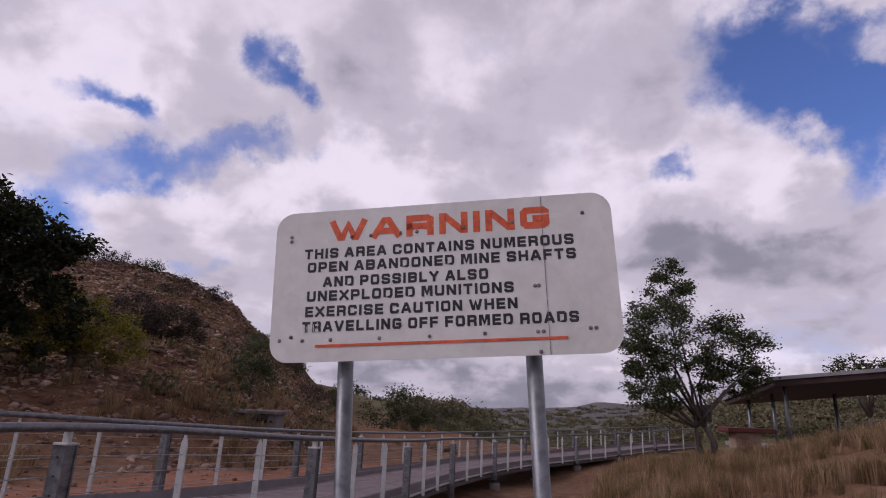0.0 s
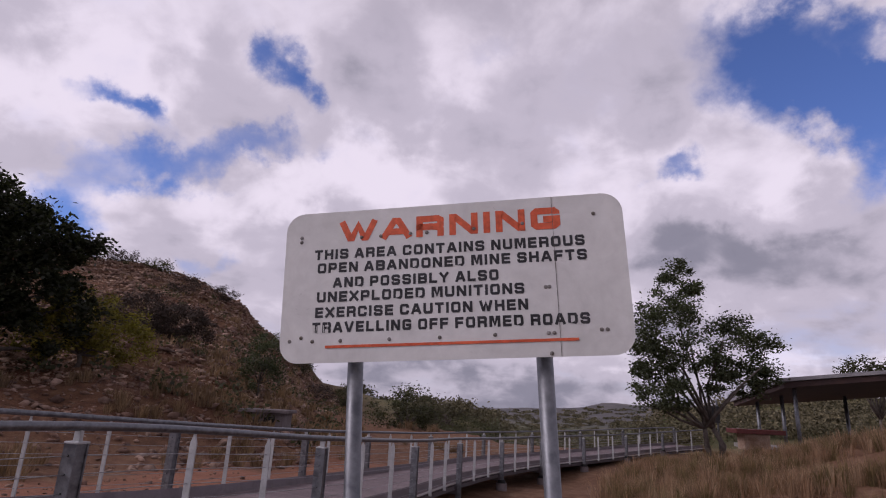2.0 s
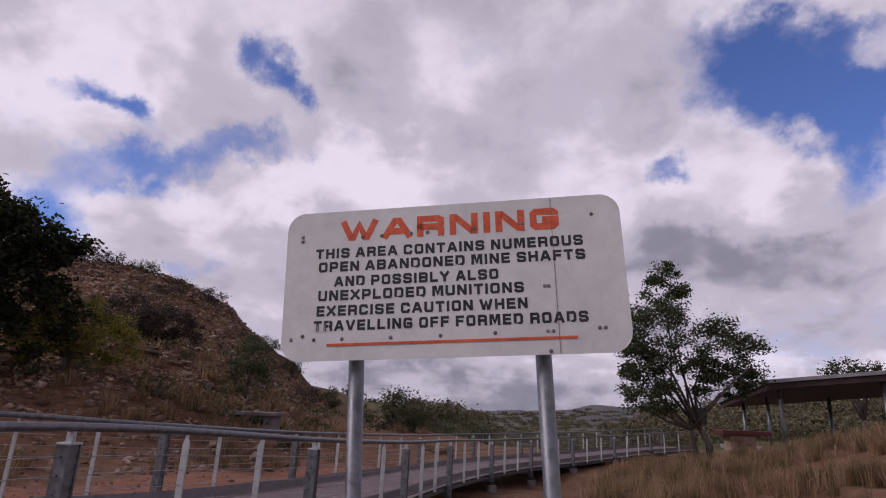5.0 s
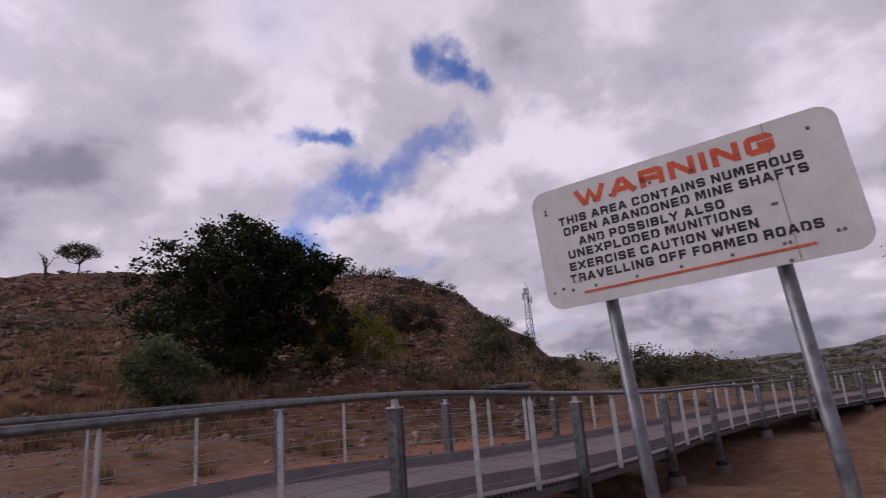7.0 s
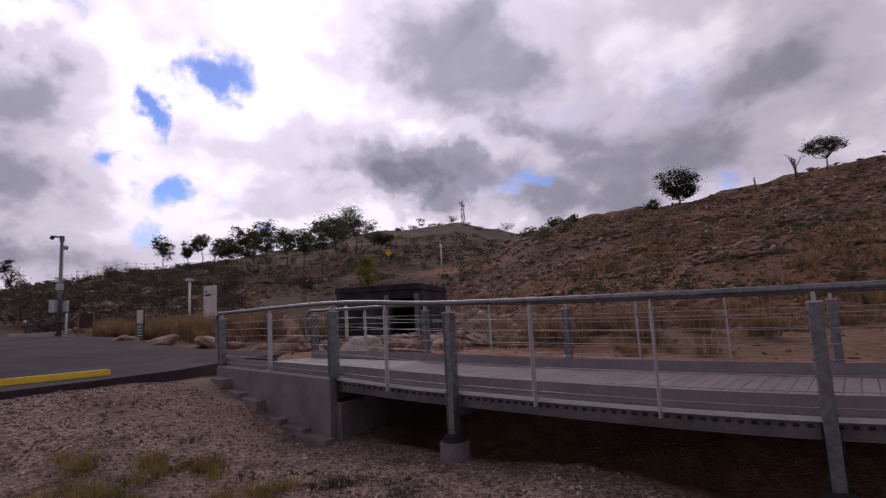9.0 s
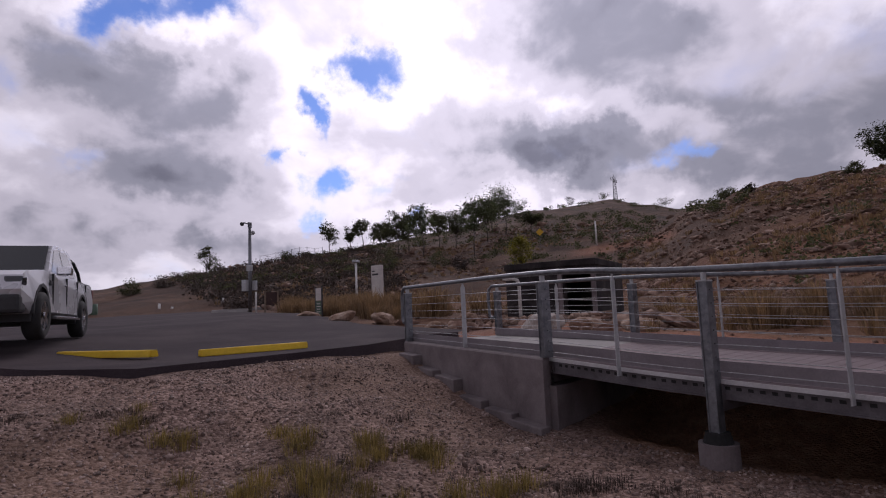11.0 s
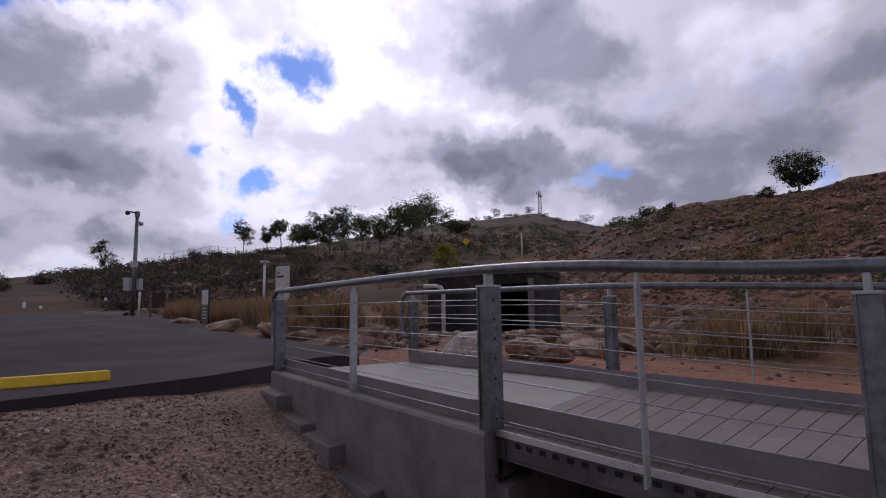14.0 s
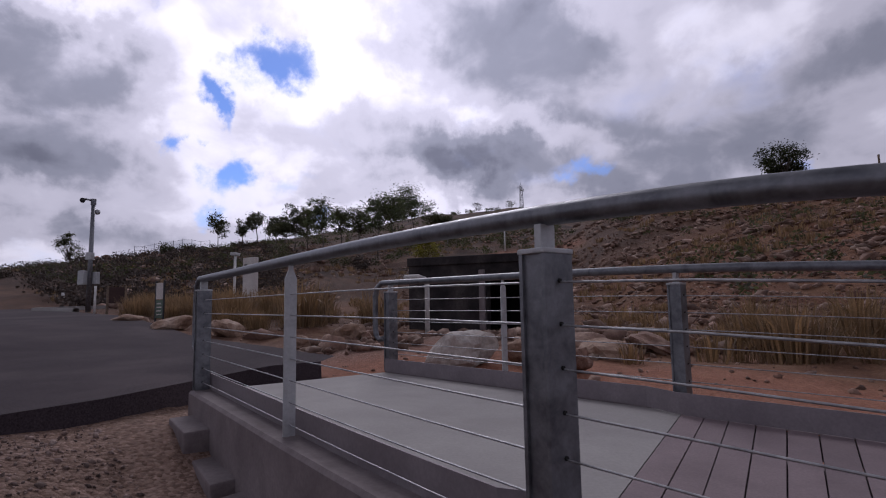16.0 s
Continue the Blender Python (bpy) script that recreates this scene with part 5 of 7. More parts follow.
        shrub((x, y), w, h, leaf, 70 + k, "low scrubby bush on the dry hillside", count=1500, size=0.17)


def build_woods():
    """Scrub and trees that fill the valley and the far slopes."""
    rng = np.random.default_rng(5)
    vs, fs, base = [], [], 0
    for k in range(2600):
        b = rng.uniform(-50, 9)
        d = 78 * math.exp(rng.uniform(0, 3.4))
        if b > 2 and d < 95 or b < -19 and d < 75:
            continue
        x, y = sightline(b, d)
        z = ground(x, y)
        w, h = rng.uniform(1.6, 4.6) * (1 + d / 260), rng.uniform(0.9, 2.4) * (1 + d / 1100)
        n = 240 if d < 160 else 80
        p = rng.normal(size=(n, 3)) * np.array([w * 0.3, w * 0.3, h * 0.2]) + np.array([x, y, z + h * 0.45])
        v, f = scattered(LEAF, LEAF_FACE, p, turns(rng, n), np.full(n, 0.2 + 0.0028 * d) * rng.uniform(0.6, 1.3, n))
        vs.append(v)
        fs.append(f + base)
        base += len(v)
    tagged(joined("woods", np.concatenate(vs), np.concatenate(fs), WOODS), "olive scrub and trees filling the valley", "woods", kind="stuff")
    # small scrub on the hillsides
    vs, fs, base = [], [], 0
    for k in range(330):
        b = rng.uniform(8, 80)
        d = rng.uniform(22, 75) if b < 80 else rng.uniform(50, 180)
        x, y = sightline(b, d)
        if sealed(x, y) > -1.5:
            continue
        z = ground(x, y)
        w, h = rng.uniform(0.4, 1.5), rng.uniform(0.3, 0.95)
        n = 34
        p = rng.normal(size=(n, 3)) * np.array([w * 0.33, w * 0.33, h * 0.28]) + np.array([x, y, z + h * 0.4])
        v, f = scattered(LEAF, LEAF_FACE, p, turns(rng, n), np.full(n, 0.22) * rng.uniform(0.6, 1.3, n))
        vs.append(v)
        fs.append(f + base)
        base += len(v)
    for k in range(1300):
        b, d = rng.uniform(78, 147), rng.uniform(50, 188)
        x, y = sightline(b, d)
        if sealed(x, y) > -2.0 or noise.noise(Vector((x * 0.03, y * 0.03, 8))) < -0.15:
            continue
        w, h, n = rng.uniform(0.8, 2.6), rng.uniform(0.5, 1.3), 60
        p = rng.normal(size=(n, 3)) * np.array([w * 0.3, w * 0.3, h * 0.22]) + np.array([x, y, ground(x, y) + h * 0.4])
        v, f = scattered(LEAF, LEAF_FACE, p, turns(rng, n), np.full(n, 0.3) * rng.uniform(0.6, 1.3, n))
        vs.append(v)
        fs.append(f + base)
        base += len(v)
    for k in range(260):
        b, d = rng.uniform(-19, 3), rng.uniform(44, 82)
        x, y = sightline(b, d)
        w, h, n = rng.uniform(1.0, 2.6), rng.uniform(0.5, 1.3), 90
        p = rng.normal(size=(n, 3)) * np.array([w * 0.3, w * 0.3, h * 0.22]) + np.array([x, y, ground(x, y) + h * 0.4])
        v, f = scattered(LEAF, LEAF_FACE, p, turns(rng, n), np.full(n, 0.24) * rng.uniform(0.6, 1.3, n))
        vs.append(v)
        fs.append(f + base)
        base += len(v)
    dry_v, dry_f, dry_base = [], [], 0
    for k in range(620):
        b, d = rng.uniform(112, 150), rng.uniform(44, 118)
        x, y = sightline(b, d)
        if sealed(x, y) > -1.5:
            continue
        w, h, n = rng.uniform(1.2, 3.4), rng.uniform(0.5, 1.4), 90
        p = rng.normal(size=(n, 3)) * np.array([w * 0.3, w * 0.3, h * 0.22]) + np.array([x, y, ground(x, y) + h * 0.35])
        v, f = scattered(LEAF, LEAF_FACE, p, turns(rng, n), np.full(n, 0.28) * rng.uniform(0.6, 1.3, n))
        dry_v.append(v)
        dry_f.append(f + dry_base)
        dry_base += len(v)
    tagged(joined("dry_scrub", np.concatenate(dry_v), np.concatenate(dry_f), LEAF_BROWN), "low brown scrub on the slope beyond the road", "scrub", kind="stuff")
    tagged(joined("hillside_scrub", np.concatenate(vs), np.concatenate(fs), LEAF_OLIVE), "small dry scrub dotted over the hills", "scrub", kind="stuff")


def tussocks(name, label, spots, mat, seed, blades, height, spread, width=0.012):
    """Grass clumps: arching three-cornered blades from each spot."""
    rng = np.random.default_rng(seed)
    n = len(spots) * blades
    of = np.repeat(np.arange(len(spots)), blades)
    S = np.array(spots)
    h = height * S[of, 3] * rng.uniform(0.55, 1.15, n)
    a, lean = rng.uniform(0, 2 * math.pi, n), np.abs(rng.normal(0, 0.42, n))
    out = np.stack([np.cos(a), np.sin(a), np.zeros(n)], -1)
    side = np.stack([-np.sin(a), np.cos(a), np.zeros(n)], -1)
    foot = S[of, :3] + out * (rng.uniform(0, 1, n) ** 0.7 * spread * S[of, 3])[:, None]
    up = np.array([0, 0, 1.0])
    mid = foot + out * (h * np.sin(lean) * 0.4)[:, None] + up * (h * 0.62)[:, None]
    tip = foot + out * (h * np.sin(lean) * 1.15)[:, None] + up * (h * np.cos(lean * 0.9))[:, None]
    w = width * S[of, 3][:, None] * rng.uniform(0.6, 1.4, (n, 1))
    v = np.stack([foot - side * w, foot + side * w, mid + side * w * 0.8, mid - side * w * 0.8, tip], 1)
    k = (np.arange(n) * 5)[:, None]
    f = np.concatenate([k + np.array([[0, 1, 2]]), k + np.array([[0, 2, 3]]), k + np.array([[3, 2, 4]])])
    return tagged(joined(name, v.reshape(-1, 3), f, mat), label, "grass", kind="stuff")


def build_grass():
    rng = np.random.default_rng(8)
    # tall pinkish tan grass on the bank beyond the sign
    spots = []
    for k in range(2600):
        x, y = rng.uniform(0.5, 24), rng.uniform(9, 30)
        t = far_side(x, y)
        if t > -4.2 or noise.noise(Vector((x * 0.35, y * 0.35, 2))) < -0.12 or math.hypot(x - 2.0, y - 14.0) < 2.4:
            continue
        spots.append((x, y, ground(x, y) - 0.02, rng.uniform(0.6, 1.25)))
    tussocks("tall_grass", "tall tan feathery grass on the bank", spots, GRASS_TAN, 1, 46, 0.62, 0.2, 0.006)
    big = [s for s in spots if rng.uniform() < 0.3]
    tussocks("green_tussocks", "greenish gold tussocks among the tall grass", [(s[0] + 0.3, s[1] - 0.2, s[2], s[3] * 1.15) for s in big], GRASS_GREEN, 6, 90, 0.6, 0.14, 0.006)
    # yellow tussocks between the ramp and the hill, and along the road
    spots = []
    for k in range(2600):
        x, y = rng.uniform(-32, 1), rng.uniform(-9, 34)
        w = far_side(x, y)
        if w < 3.4 or w > 15 or sealed(x, y) > -1.0 or noise.noise(Vector((x * 0.3, y * 0.3, 5))) < 0.02 or (-20 < x < -13.5 and -8 < y < -1.5):
            continue
        spots.append((x, y, ground(x, y) - 0.02, rng.uniform(0.5, 1.3)))
    tussocks("dry_tussocks", "yellow dry tussock grass below the rocky slope", spots, GRASS_YELLOW, 2, 48, 0.42, 0.22, 0.012)
    # larger clumps seen over the far railing and by the road
    spots = [(x, y, ground(x, y), s) for x, y, s in [(-13.6, 0.3, 1.5), (-14.3, 1.6, 1.5), (-13.2, 2.2, 1.3), (-14.8, 3.4, 1.4), (-13.0, 3.9, 1.2), (-15.5, 0.6, 1.5), (-12.3, 5.0, 1.2), (-34, -23, 1.8),
                                                     (-30, -17.0, 2.1), (-29, -15.6, 2.2), (-28, -14.2, 2.0), (-27, -15.5, 1.8), (-31, -18.5, 1.9), (-26, -12.4, 1.8), (-36, -24.5, 1.8)]]
    for k in range(60):
        t = rng.uniform(0, 1)
        x, y = -19 - 17 * t + rng.uniform(-1.5, 1.5), -9.5 - 14.5 * t + rng.uniform(-1, 4.0)
        if sealed(x, y) < -0.8 and math.hypot(x + 28.6, y + 14.7) > 1.2 and math.hypot(x + 22.9, y + 15.2) > 1.5:
            spots.append((x, y, ground(x, y), rng.uniform(0.9, 2.0)))
    tussocks("feather_grass", "clumps of feathery straw-coloured grass", spots, GRASS_YELLOW, 3, 240, 0.58, 0.34, 0.009)
    # weeds in the gravel: bushy clumps, and thin growth between them
    spots, dry = [], []
    for x, y, n, wide in ((-5.1, -4.6, 9, 0.14), (-5.0, -5.9, 6, 0.16), (-4.2, -4.9, 14, 0.3), (-4.6, -7.3, 8, 0.25), (-4.4, -3.75, 7, 0.2), (-4.0, -5.7, 8, 0.25), (-4.9, -5.1, 5, 0.2)):
        for k in range(n):
            q = (x + rng.normal(0, wide), y + rng.normal(0, wide))
            spots.append((*q, ground(*q) - 0.01, rng.uniform(0.7, 1.5)))
    for x, y, n in ((-4.6, -7.3, 10), (-5.05, -3.2, 8), (-5.0, -2.5, 7), (-4.4, -2.7, 6), (-4.3, -5.2, 12), (-6.1, -5.4, 5), (-4.4, -3.8, 6), (-3.6, -4.4, 8)):
        for k in range(n):
            q = (x + rng.normal(0, 0.25), y + rng.normal(0, 0.25))
            dry.append((*q, ground(*q) - 0.01, rng.uniform(0.5, 1.2)))
    for k in range(150):
        q = (rng.uniform(-7, 1), rng.uniform(-8.0, 1.0))
        if noise.noise(Vector((q[0] * 0.8, q[1] * 0.8, 9))) > 0.0 and math.hypot(q[0] + 2, q[1] + 3.4) > 0.9:
            dry.append((*q, ground(*q) - 0.01, rng.uniform(0.25, 0.6)))
    spots, dry = [p for p in spots if far_side(p[0], p[1]) < -2.75], [p for p in dry if far_side(p[0], p[1]) < -2.75]
    tussocks("gravel_weeds", "bushy green-gold weeds in the gravel", spots, GRASS_GOLD, 4, 120, 0.115, 0.12, 0.0017)
    tussocks("dry_weeds", "low dark dry weeds in the gravel", dry, LEAF_BROWN, 7, 110, 0.075, 0.17, 0.0018)
    # sparse grass over the hill
    spots = []
    for k in range(5600):
        b = rng.uniform(6, 145)
        d = rng.uniform(17, 76) if b < 88 else rng.uniform(30, 112)
        x, y = sightline(b, d)
        if noise.noise(Vector((x * 0.09, y * 0.09, 3))) < -0.02 or sealed(x, y) > -1:
            continue
        spots.append((x, y, ground(x, y), rng.uniform(0.7, 1.4)))
    tussocks("hill_grass", "sparse straw-coloured grass on the hill", spots, GRASS_YELLOW, 5, 16, 0.36, 0.3, 0.03)


STONE = np.array([(1, 0, 0), (-0.9, 0.1, 0.1), (0.1, 0.85, 0), (0, -0.95, 0.1), (0.1, 0, 0.62), (-0.1, 0.1, -0.6), (0.62, 0.6, 0.25), (-0.55, -0.6, 0.28)])
STONE_FACE = np.array([(0, 6, 4), (6, 2, 4), (2, 1, 4), (1, 7, 4), (7, 3, 4), (3, 0, 4), (6, 0, 5), (2, 6, 5), (1, 2, 5), (7, 1, 5), (3, 7, 5), (0, 3, 5)])


def build_stones():
    rng = np.random.default_rng(9)
    # rocks over the slope
    pts, size = [], []
    while len(pts) < 24000:
        b = rng.uniform(9, 90)
        d = 15 + 62 * rng.uniform(0, 1) ** 0.85
        x, y = sightline(b, d)
        if far_side(x, y) < 3.2 or sealed(x, y) > -1.0:
            continue
        band = noise.noise(Vector((x * 0.07, y * 0.07, 0))) + 0.6 * noise.noise(Vector((x * 0.25, y * 0.25, 4)))
        if rng.uniform(-0.6, 0.5) > band:
            continue
        s = min(0.08 * math.exp(rng.normal(0, 0.6)), 0.4) * (0.55 + d * 0.015)
        pts.append((x, y, ground(x, y) + 0.1 * s))
        size.append(s)
    for k in range(9000):
        b, d = rng.uniform(84, 146), rng.uniform(34, 120)
        x, y = sightline(b, d)
        if sealed(x, y) > -2.5 or noise.noise(Vector((x * 0.05, y * 0.05, 6))) < -0.1:
            continue
        s = min(0.13 * math.exp(rng.normal(0, 0.6)), 0.9) * (1.0 + d * 0.004)
        pts.append((x, y, ground(x, y) + 0.1 * s))
        size.append(s)
    P, s = np.array(pts), np.array(size)
    sc = s[:, None] * rng.uniform(0.65, 1.35, (len(s), 3)) * np.array([1, 1, 0.8])
    v, f = scattered(STONE, STONE_FACE, P, turns(rng, len(s), 0.5), sc)
    tagged(joined("scree", v, f, ROCK), "loose reddish rocks strewn over the hillside", "rocks", kind="stuff")
    # tan scree on the rocky hump, coloured lighter partly for the sun on it
    pts, size = [], []
    while len(pts) < 26000:
        b, d = rng.uniform(9, 42), rng.uniform(24, 76)
        x, y = sightline(b, d)
        if far_side(x, y) < 5 or rng.uniform(-0.5, 0.35) > noise.noise(Vector((x * 0.12, y * 0.12, 2))):
            continue
        s = min(0.07 * math.exp(rng.normal(0, 0.5)), 0.4) * (0.55 + d * 0.013)
        pts.append((x, y, ground(x, y) + 0.15 * s))
        size.append(s)
    P, s = np.array(pts), np.array(size)
    v, f = scattered(STONE, STONE_FACE, P, turns(rng, len(s), 0.6), s[:, None] * rng.uniform(0.6, 1.4, (len(s), 3)) * np.array([1, 1, 0.75]))
    tagged(joined("sunlit_tan_scree", v, f, ROCK_SCREE), "loose angular tan rocks covering the rocky hump, coloured lighter for the sun on it", "rocks", kind="stuff")
    # ledges of larger rocks
    pts, size = [], []
    for k in range(5200):
        b, d = rng.uniform(14, 84), rng.uniform(30, 78)
        x, y = sightline(b, d)
        if abs((d * 0.9 + 3 * noise.noise(Vector((b * 0.1, 0, 0)))) % 11 - 5) > 1.6:
            continue
        pts.append((x, y, ground(x, y) + 0.1))
        size.append(0.22 * math.exp(rng.normal(0, 0.4)))
    P, s = np.array(pts), np.array(size)
    v, f = scattered(STONE, STONE_FACE, P, turns(rng, len(s), 0.3), s[:, None] * rng.uniform(0.7, 1.4, (len(s), 3)) * np.array([1.3, 1, 0.7]))
    tagged(joined("ledge_rocks", v, f, ROCK), "broken rock ledges across the hill", "rocks", kind="stuff")
    # gravel underfoot
    n = 62000
    x, y = rng.uniform(-9.5, 3.5, n), rng.uniform(-10.5, 0.8, n)
    keep = [i for i in range(n) if far_side(x[i], y[i]) < -2.75 and sealed(x[i], y[i]) < -0.05 and rng.uniform() > 0.02 * max(0.0, math.hypot(x[i] + 4, y[i] + 5)) ** 1.5]
    P = np.array([(x[i], y[i], ground(x[i], y[i]) + 0.003) for i in keep])
    s = 0.0128 * np.exp(rng.normal(0, 0.42, len(P)))
    v, f = scattered(STONE, STONE_FACE, P, turns(rng, len(P), 1.0), s[:, None] * rng.uniform(0.7, 1.3, (len(P), 3)))
    tagged(joined("gravel", v, f, PEBBLE), "loose crushed stone gravel", "gravel", kind="stuff")
    # stones on the red track and by the road
    pts = []
    for k in range(2600):
        x, y = rng.uniform(-24, -3), rng.uniform(-10, 14)
        if far_side(x, y) < 0.6 or sealed(x, y) > -0.1:
            continue
        pts.append((x, y, ground(x, y) + 0.005))
    P = np.array(pts)
    s = 0.03 * np.exp(rng.normal(0, 0.6, len(P)))
    v, f = scattered(STONE, STONE_FACE, P, turns(rng, len(P), 0.8), s[:, None] * rng.uniform(0.7, 1.3, (len(P), 3)))
    tagged(joined("loose_stones", v, f, ROCK), "small stones along the red track", "stones", kind="stuff")
    # boulders set along the road edge
    boulders = [(-13.3, -4.35, 0.45, 0.34, 0.42, ROCK_WHITE, "pale grey boulder beside the ramp entry"), (-16.3, -6.8, 0.45, 0.4, 0.34, ROCK_PALE, "tan boulder at the road edge"),
                (-13.3, -3.3, 0.46, 0.36, 0.36, ROCK_PALE, "reddish tan boulder beside the ramp entry"), (-14.0, -2.2, 0.45, 0.4, 0.26, ROCK_PALE, "low tan boulder by the red track"),
                (-14.6, -1.3, 0.4, 0.4, 0.2, ROCK, "low brown boulder by the red track"), (-19.4, -13.7, 0.62, 0.4, 0.32, ROCK_PALE, "tan boulder at the road edge")]
    boulders += [(-17.8, -11.6, 0.6, 0.42, 0.3, ROCK_PALE, "tan boulder at the road edge"), (-16.6, -9.6, 0.6, 0.4, 0.36, ROCK_PALE, "tan boulder at the road edge"),
                 (-12.6, -2.9, 0.3, 0.26, 0.2, ROCK, "small dark boulder by the ramp"), (-15.5, -7.6, 0.3, 0.25, 0.24, ROCK_PALE, "small tan boulder at the road edge")]
    for k, (x, y, a, b, h, mat, label) in enumerate(boulders):
        bm = bmesh.new()
        a, b, h = (a * 0.82, b * 0.82, h * 0.82) if mat is ROCK_PALE else (a, b, h)
        rough_rock(bm, (0, 0, 0), (a, b, h), 30 + k, cuts=3)
        ob = part("boulder", bm, mat)
        ob.location = (x, y, max(ground(x, y), -0.1) + 0.42 * h)
        tagged(ob, label, "boulder", "boulders along the road")
    # rubble bank beside the shelter entrance
    pts = [(rng.uniform(-21, -14.5), rng.uniform(-7.5, 2.5)) for _ in range(700)]
    pts = [p for p in pts if sealed(*p) < -0.6 and not (-19.6 < p[0] < -16.6 and -6.3 < p[1] < -2.5)]
    P = np.array([(x, y, ground(x, y) + 0.04) for x, y in pts])
    s = 0.12 * np.exp(rng.normal(0, 0.5, len(P)))
    v, f = scattered(STONE, STONE_FACE, P, turns(rng, len(P), 0.6), s[:, None] * rng.uniform(0.7, 1.3, (len(P), 3)))
    tagged(joined("rubble", v, f, ROCK), "broken rock rubble beside the bunker", "rocks", kind="stuff")


build_trees()
build_woods()
build_grass()
build_stones()


# ---- things by the road and on the hills ----
NEAR_BLACK_CONCRETE = material("near_black_concrete", [(0.012, 0.010, 0.011), (0.03, 0.025, 0.025), (0.06, 0.05, 0.048)], 1.6, 0.95, 0, 0.3, 20, bump_depth=0.01)
PAINT_YELLOW = material("yellow_paint", [(0.62, 0.40, 0.015), (0.72, 0.48, 0.02)], 4, 0.6, 0, 0.15, 40, fine=0.12, bump_depth=0.003)
CAR_SILVER = material("silver_car_paint", [(0.52, 0.52, 0.54), (0.58, 0.58, 0.60)], 1, 0.3, 0.35, 0, fine=0.02)
TYRE = material("tyre_rubber", [(0.016, 0.016, 0.017), (0.026, 0.026, 0.027)], 8, 0.85, 0, 0.2, 60)
CHROME = material("chrome", [(0.6, 0.6, 0.62), (0.68, 0.68, 0.7)], 3, 0.15, 0.95, 0, fine=0.02)
BLACK_PLASTIC = material("black_plastic", [(0.018, 0.018, 0.02), (0.03, 0.03, 0.032)], 6, 0.5, 0, 0)
WHITE_PAINT = material("white_painted_steel", [(0.58, 0.57, 0.55), (0.7, 0.69, 0.67)], 4, 0.6, 0, 0.1, 40, fine=0.08)
PALE_PANEL = material("pale_sign_panel", [(0.5, 0.46, 0.43), (0.58, 0.54, 0.5)], 3, 0.6, 0, 0)
GREEN_PANEL = material("green_sign_panel", [(0.05, 0.09, 0.06), (0.09, 0.14, 0.1)], 5, 0.6, 0, 0)
SIGN_YELLOW = material("yellow_sign_sheet", [(0.65, 0.38, 0.02), (0.7, 0.42, 0.03)], 5, 0.5, 0, 0)
MAROON = material("maroon_steel", [(0.10, 0.022, 0.02), (0.14, 0.035, 0.03)], 2, 0.6, 0, 0.1, 20)
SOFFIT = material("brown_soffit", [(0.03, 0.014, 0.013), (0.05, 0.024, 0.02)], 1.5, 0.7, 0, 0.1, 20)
ROOF_GREY = material("grey_roof_sheet", [(0.22, 0.21, 0.22), (0.3, 0.29, 0.3)], 1.5, 0.5, 0.3, 0.1, 20)
TIMBER = material("weathered_timber", [(0.12, 0.085, 0.06), (0.2, 0.15, 0.11)], 6, 0.85, 0, 0.4, 40)
PIPE_WHITE = material("off_white_pipe", [(0.4, 0.38, 0.36), (0.52, 0.5, 0.48)], 6, 0.6, 0, 0)


def dark_glass():
    m = bpy.data.materials.new("tinted_glass")
    m.use_nodes = True
    b = m.node_tree.nodes["Principled BSDF"]
    b.inputs["Base Color"].default_value = (0.02, 0.024, 0.028, 1)
    b.inputs["Roughness"].default_value = 0.06
    b.inputs["Specular IOR Level"].default_value = 0.6
    return m


GLASS = dark_glass()


def prism(bm, outline, y0, y1, inset=0.0, mat=0):
    """A plate: outline in x, z drawn out from y0 to y1, drawn in at its far side."""
    n = len(outline)
    cx, cz = sum(p[0] for p in outline) / n, sum(p[1] for p in outline) / n
    a = [bm.verts.new((x, y0, z)) for x, z in outline]
    b = [bm.verts.new((x + (cx - x) * inset, y1, z + (cz - z) * inset)) for x, z in outline]
    fs = [bm.faces.new(a), bm.faces.new(b[::-1])] + [bm.faces.new((a[i], b[i], b[(i + 1) % n], a[(i + 1) % n])) for i in range(n)]
    for f in fs:
        f.material_index = mat
    return a + b


def arch(cx, r, z0, n=9):
    return [(cx + r * math.cos(math.pi * k / (n - 1)), z0 + r * math.sin(math.pi * k / (n - 1))) for k in range(n)]


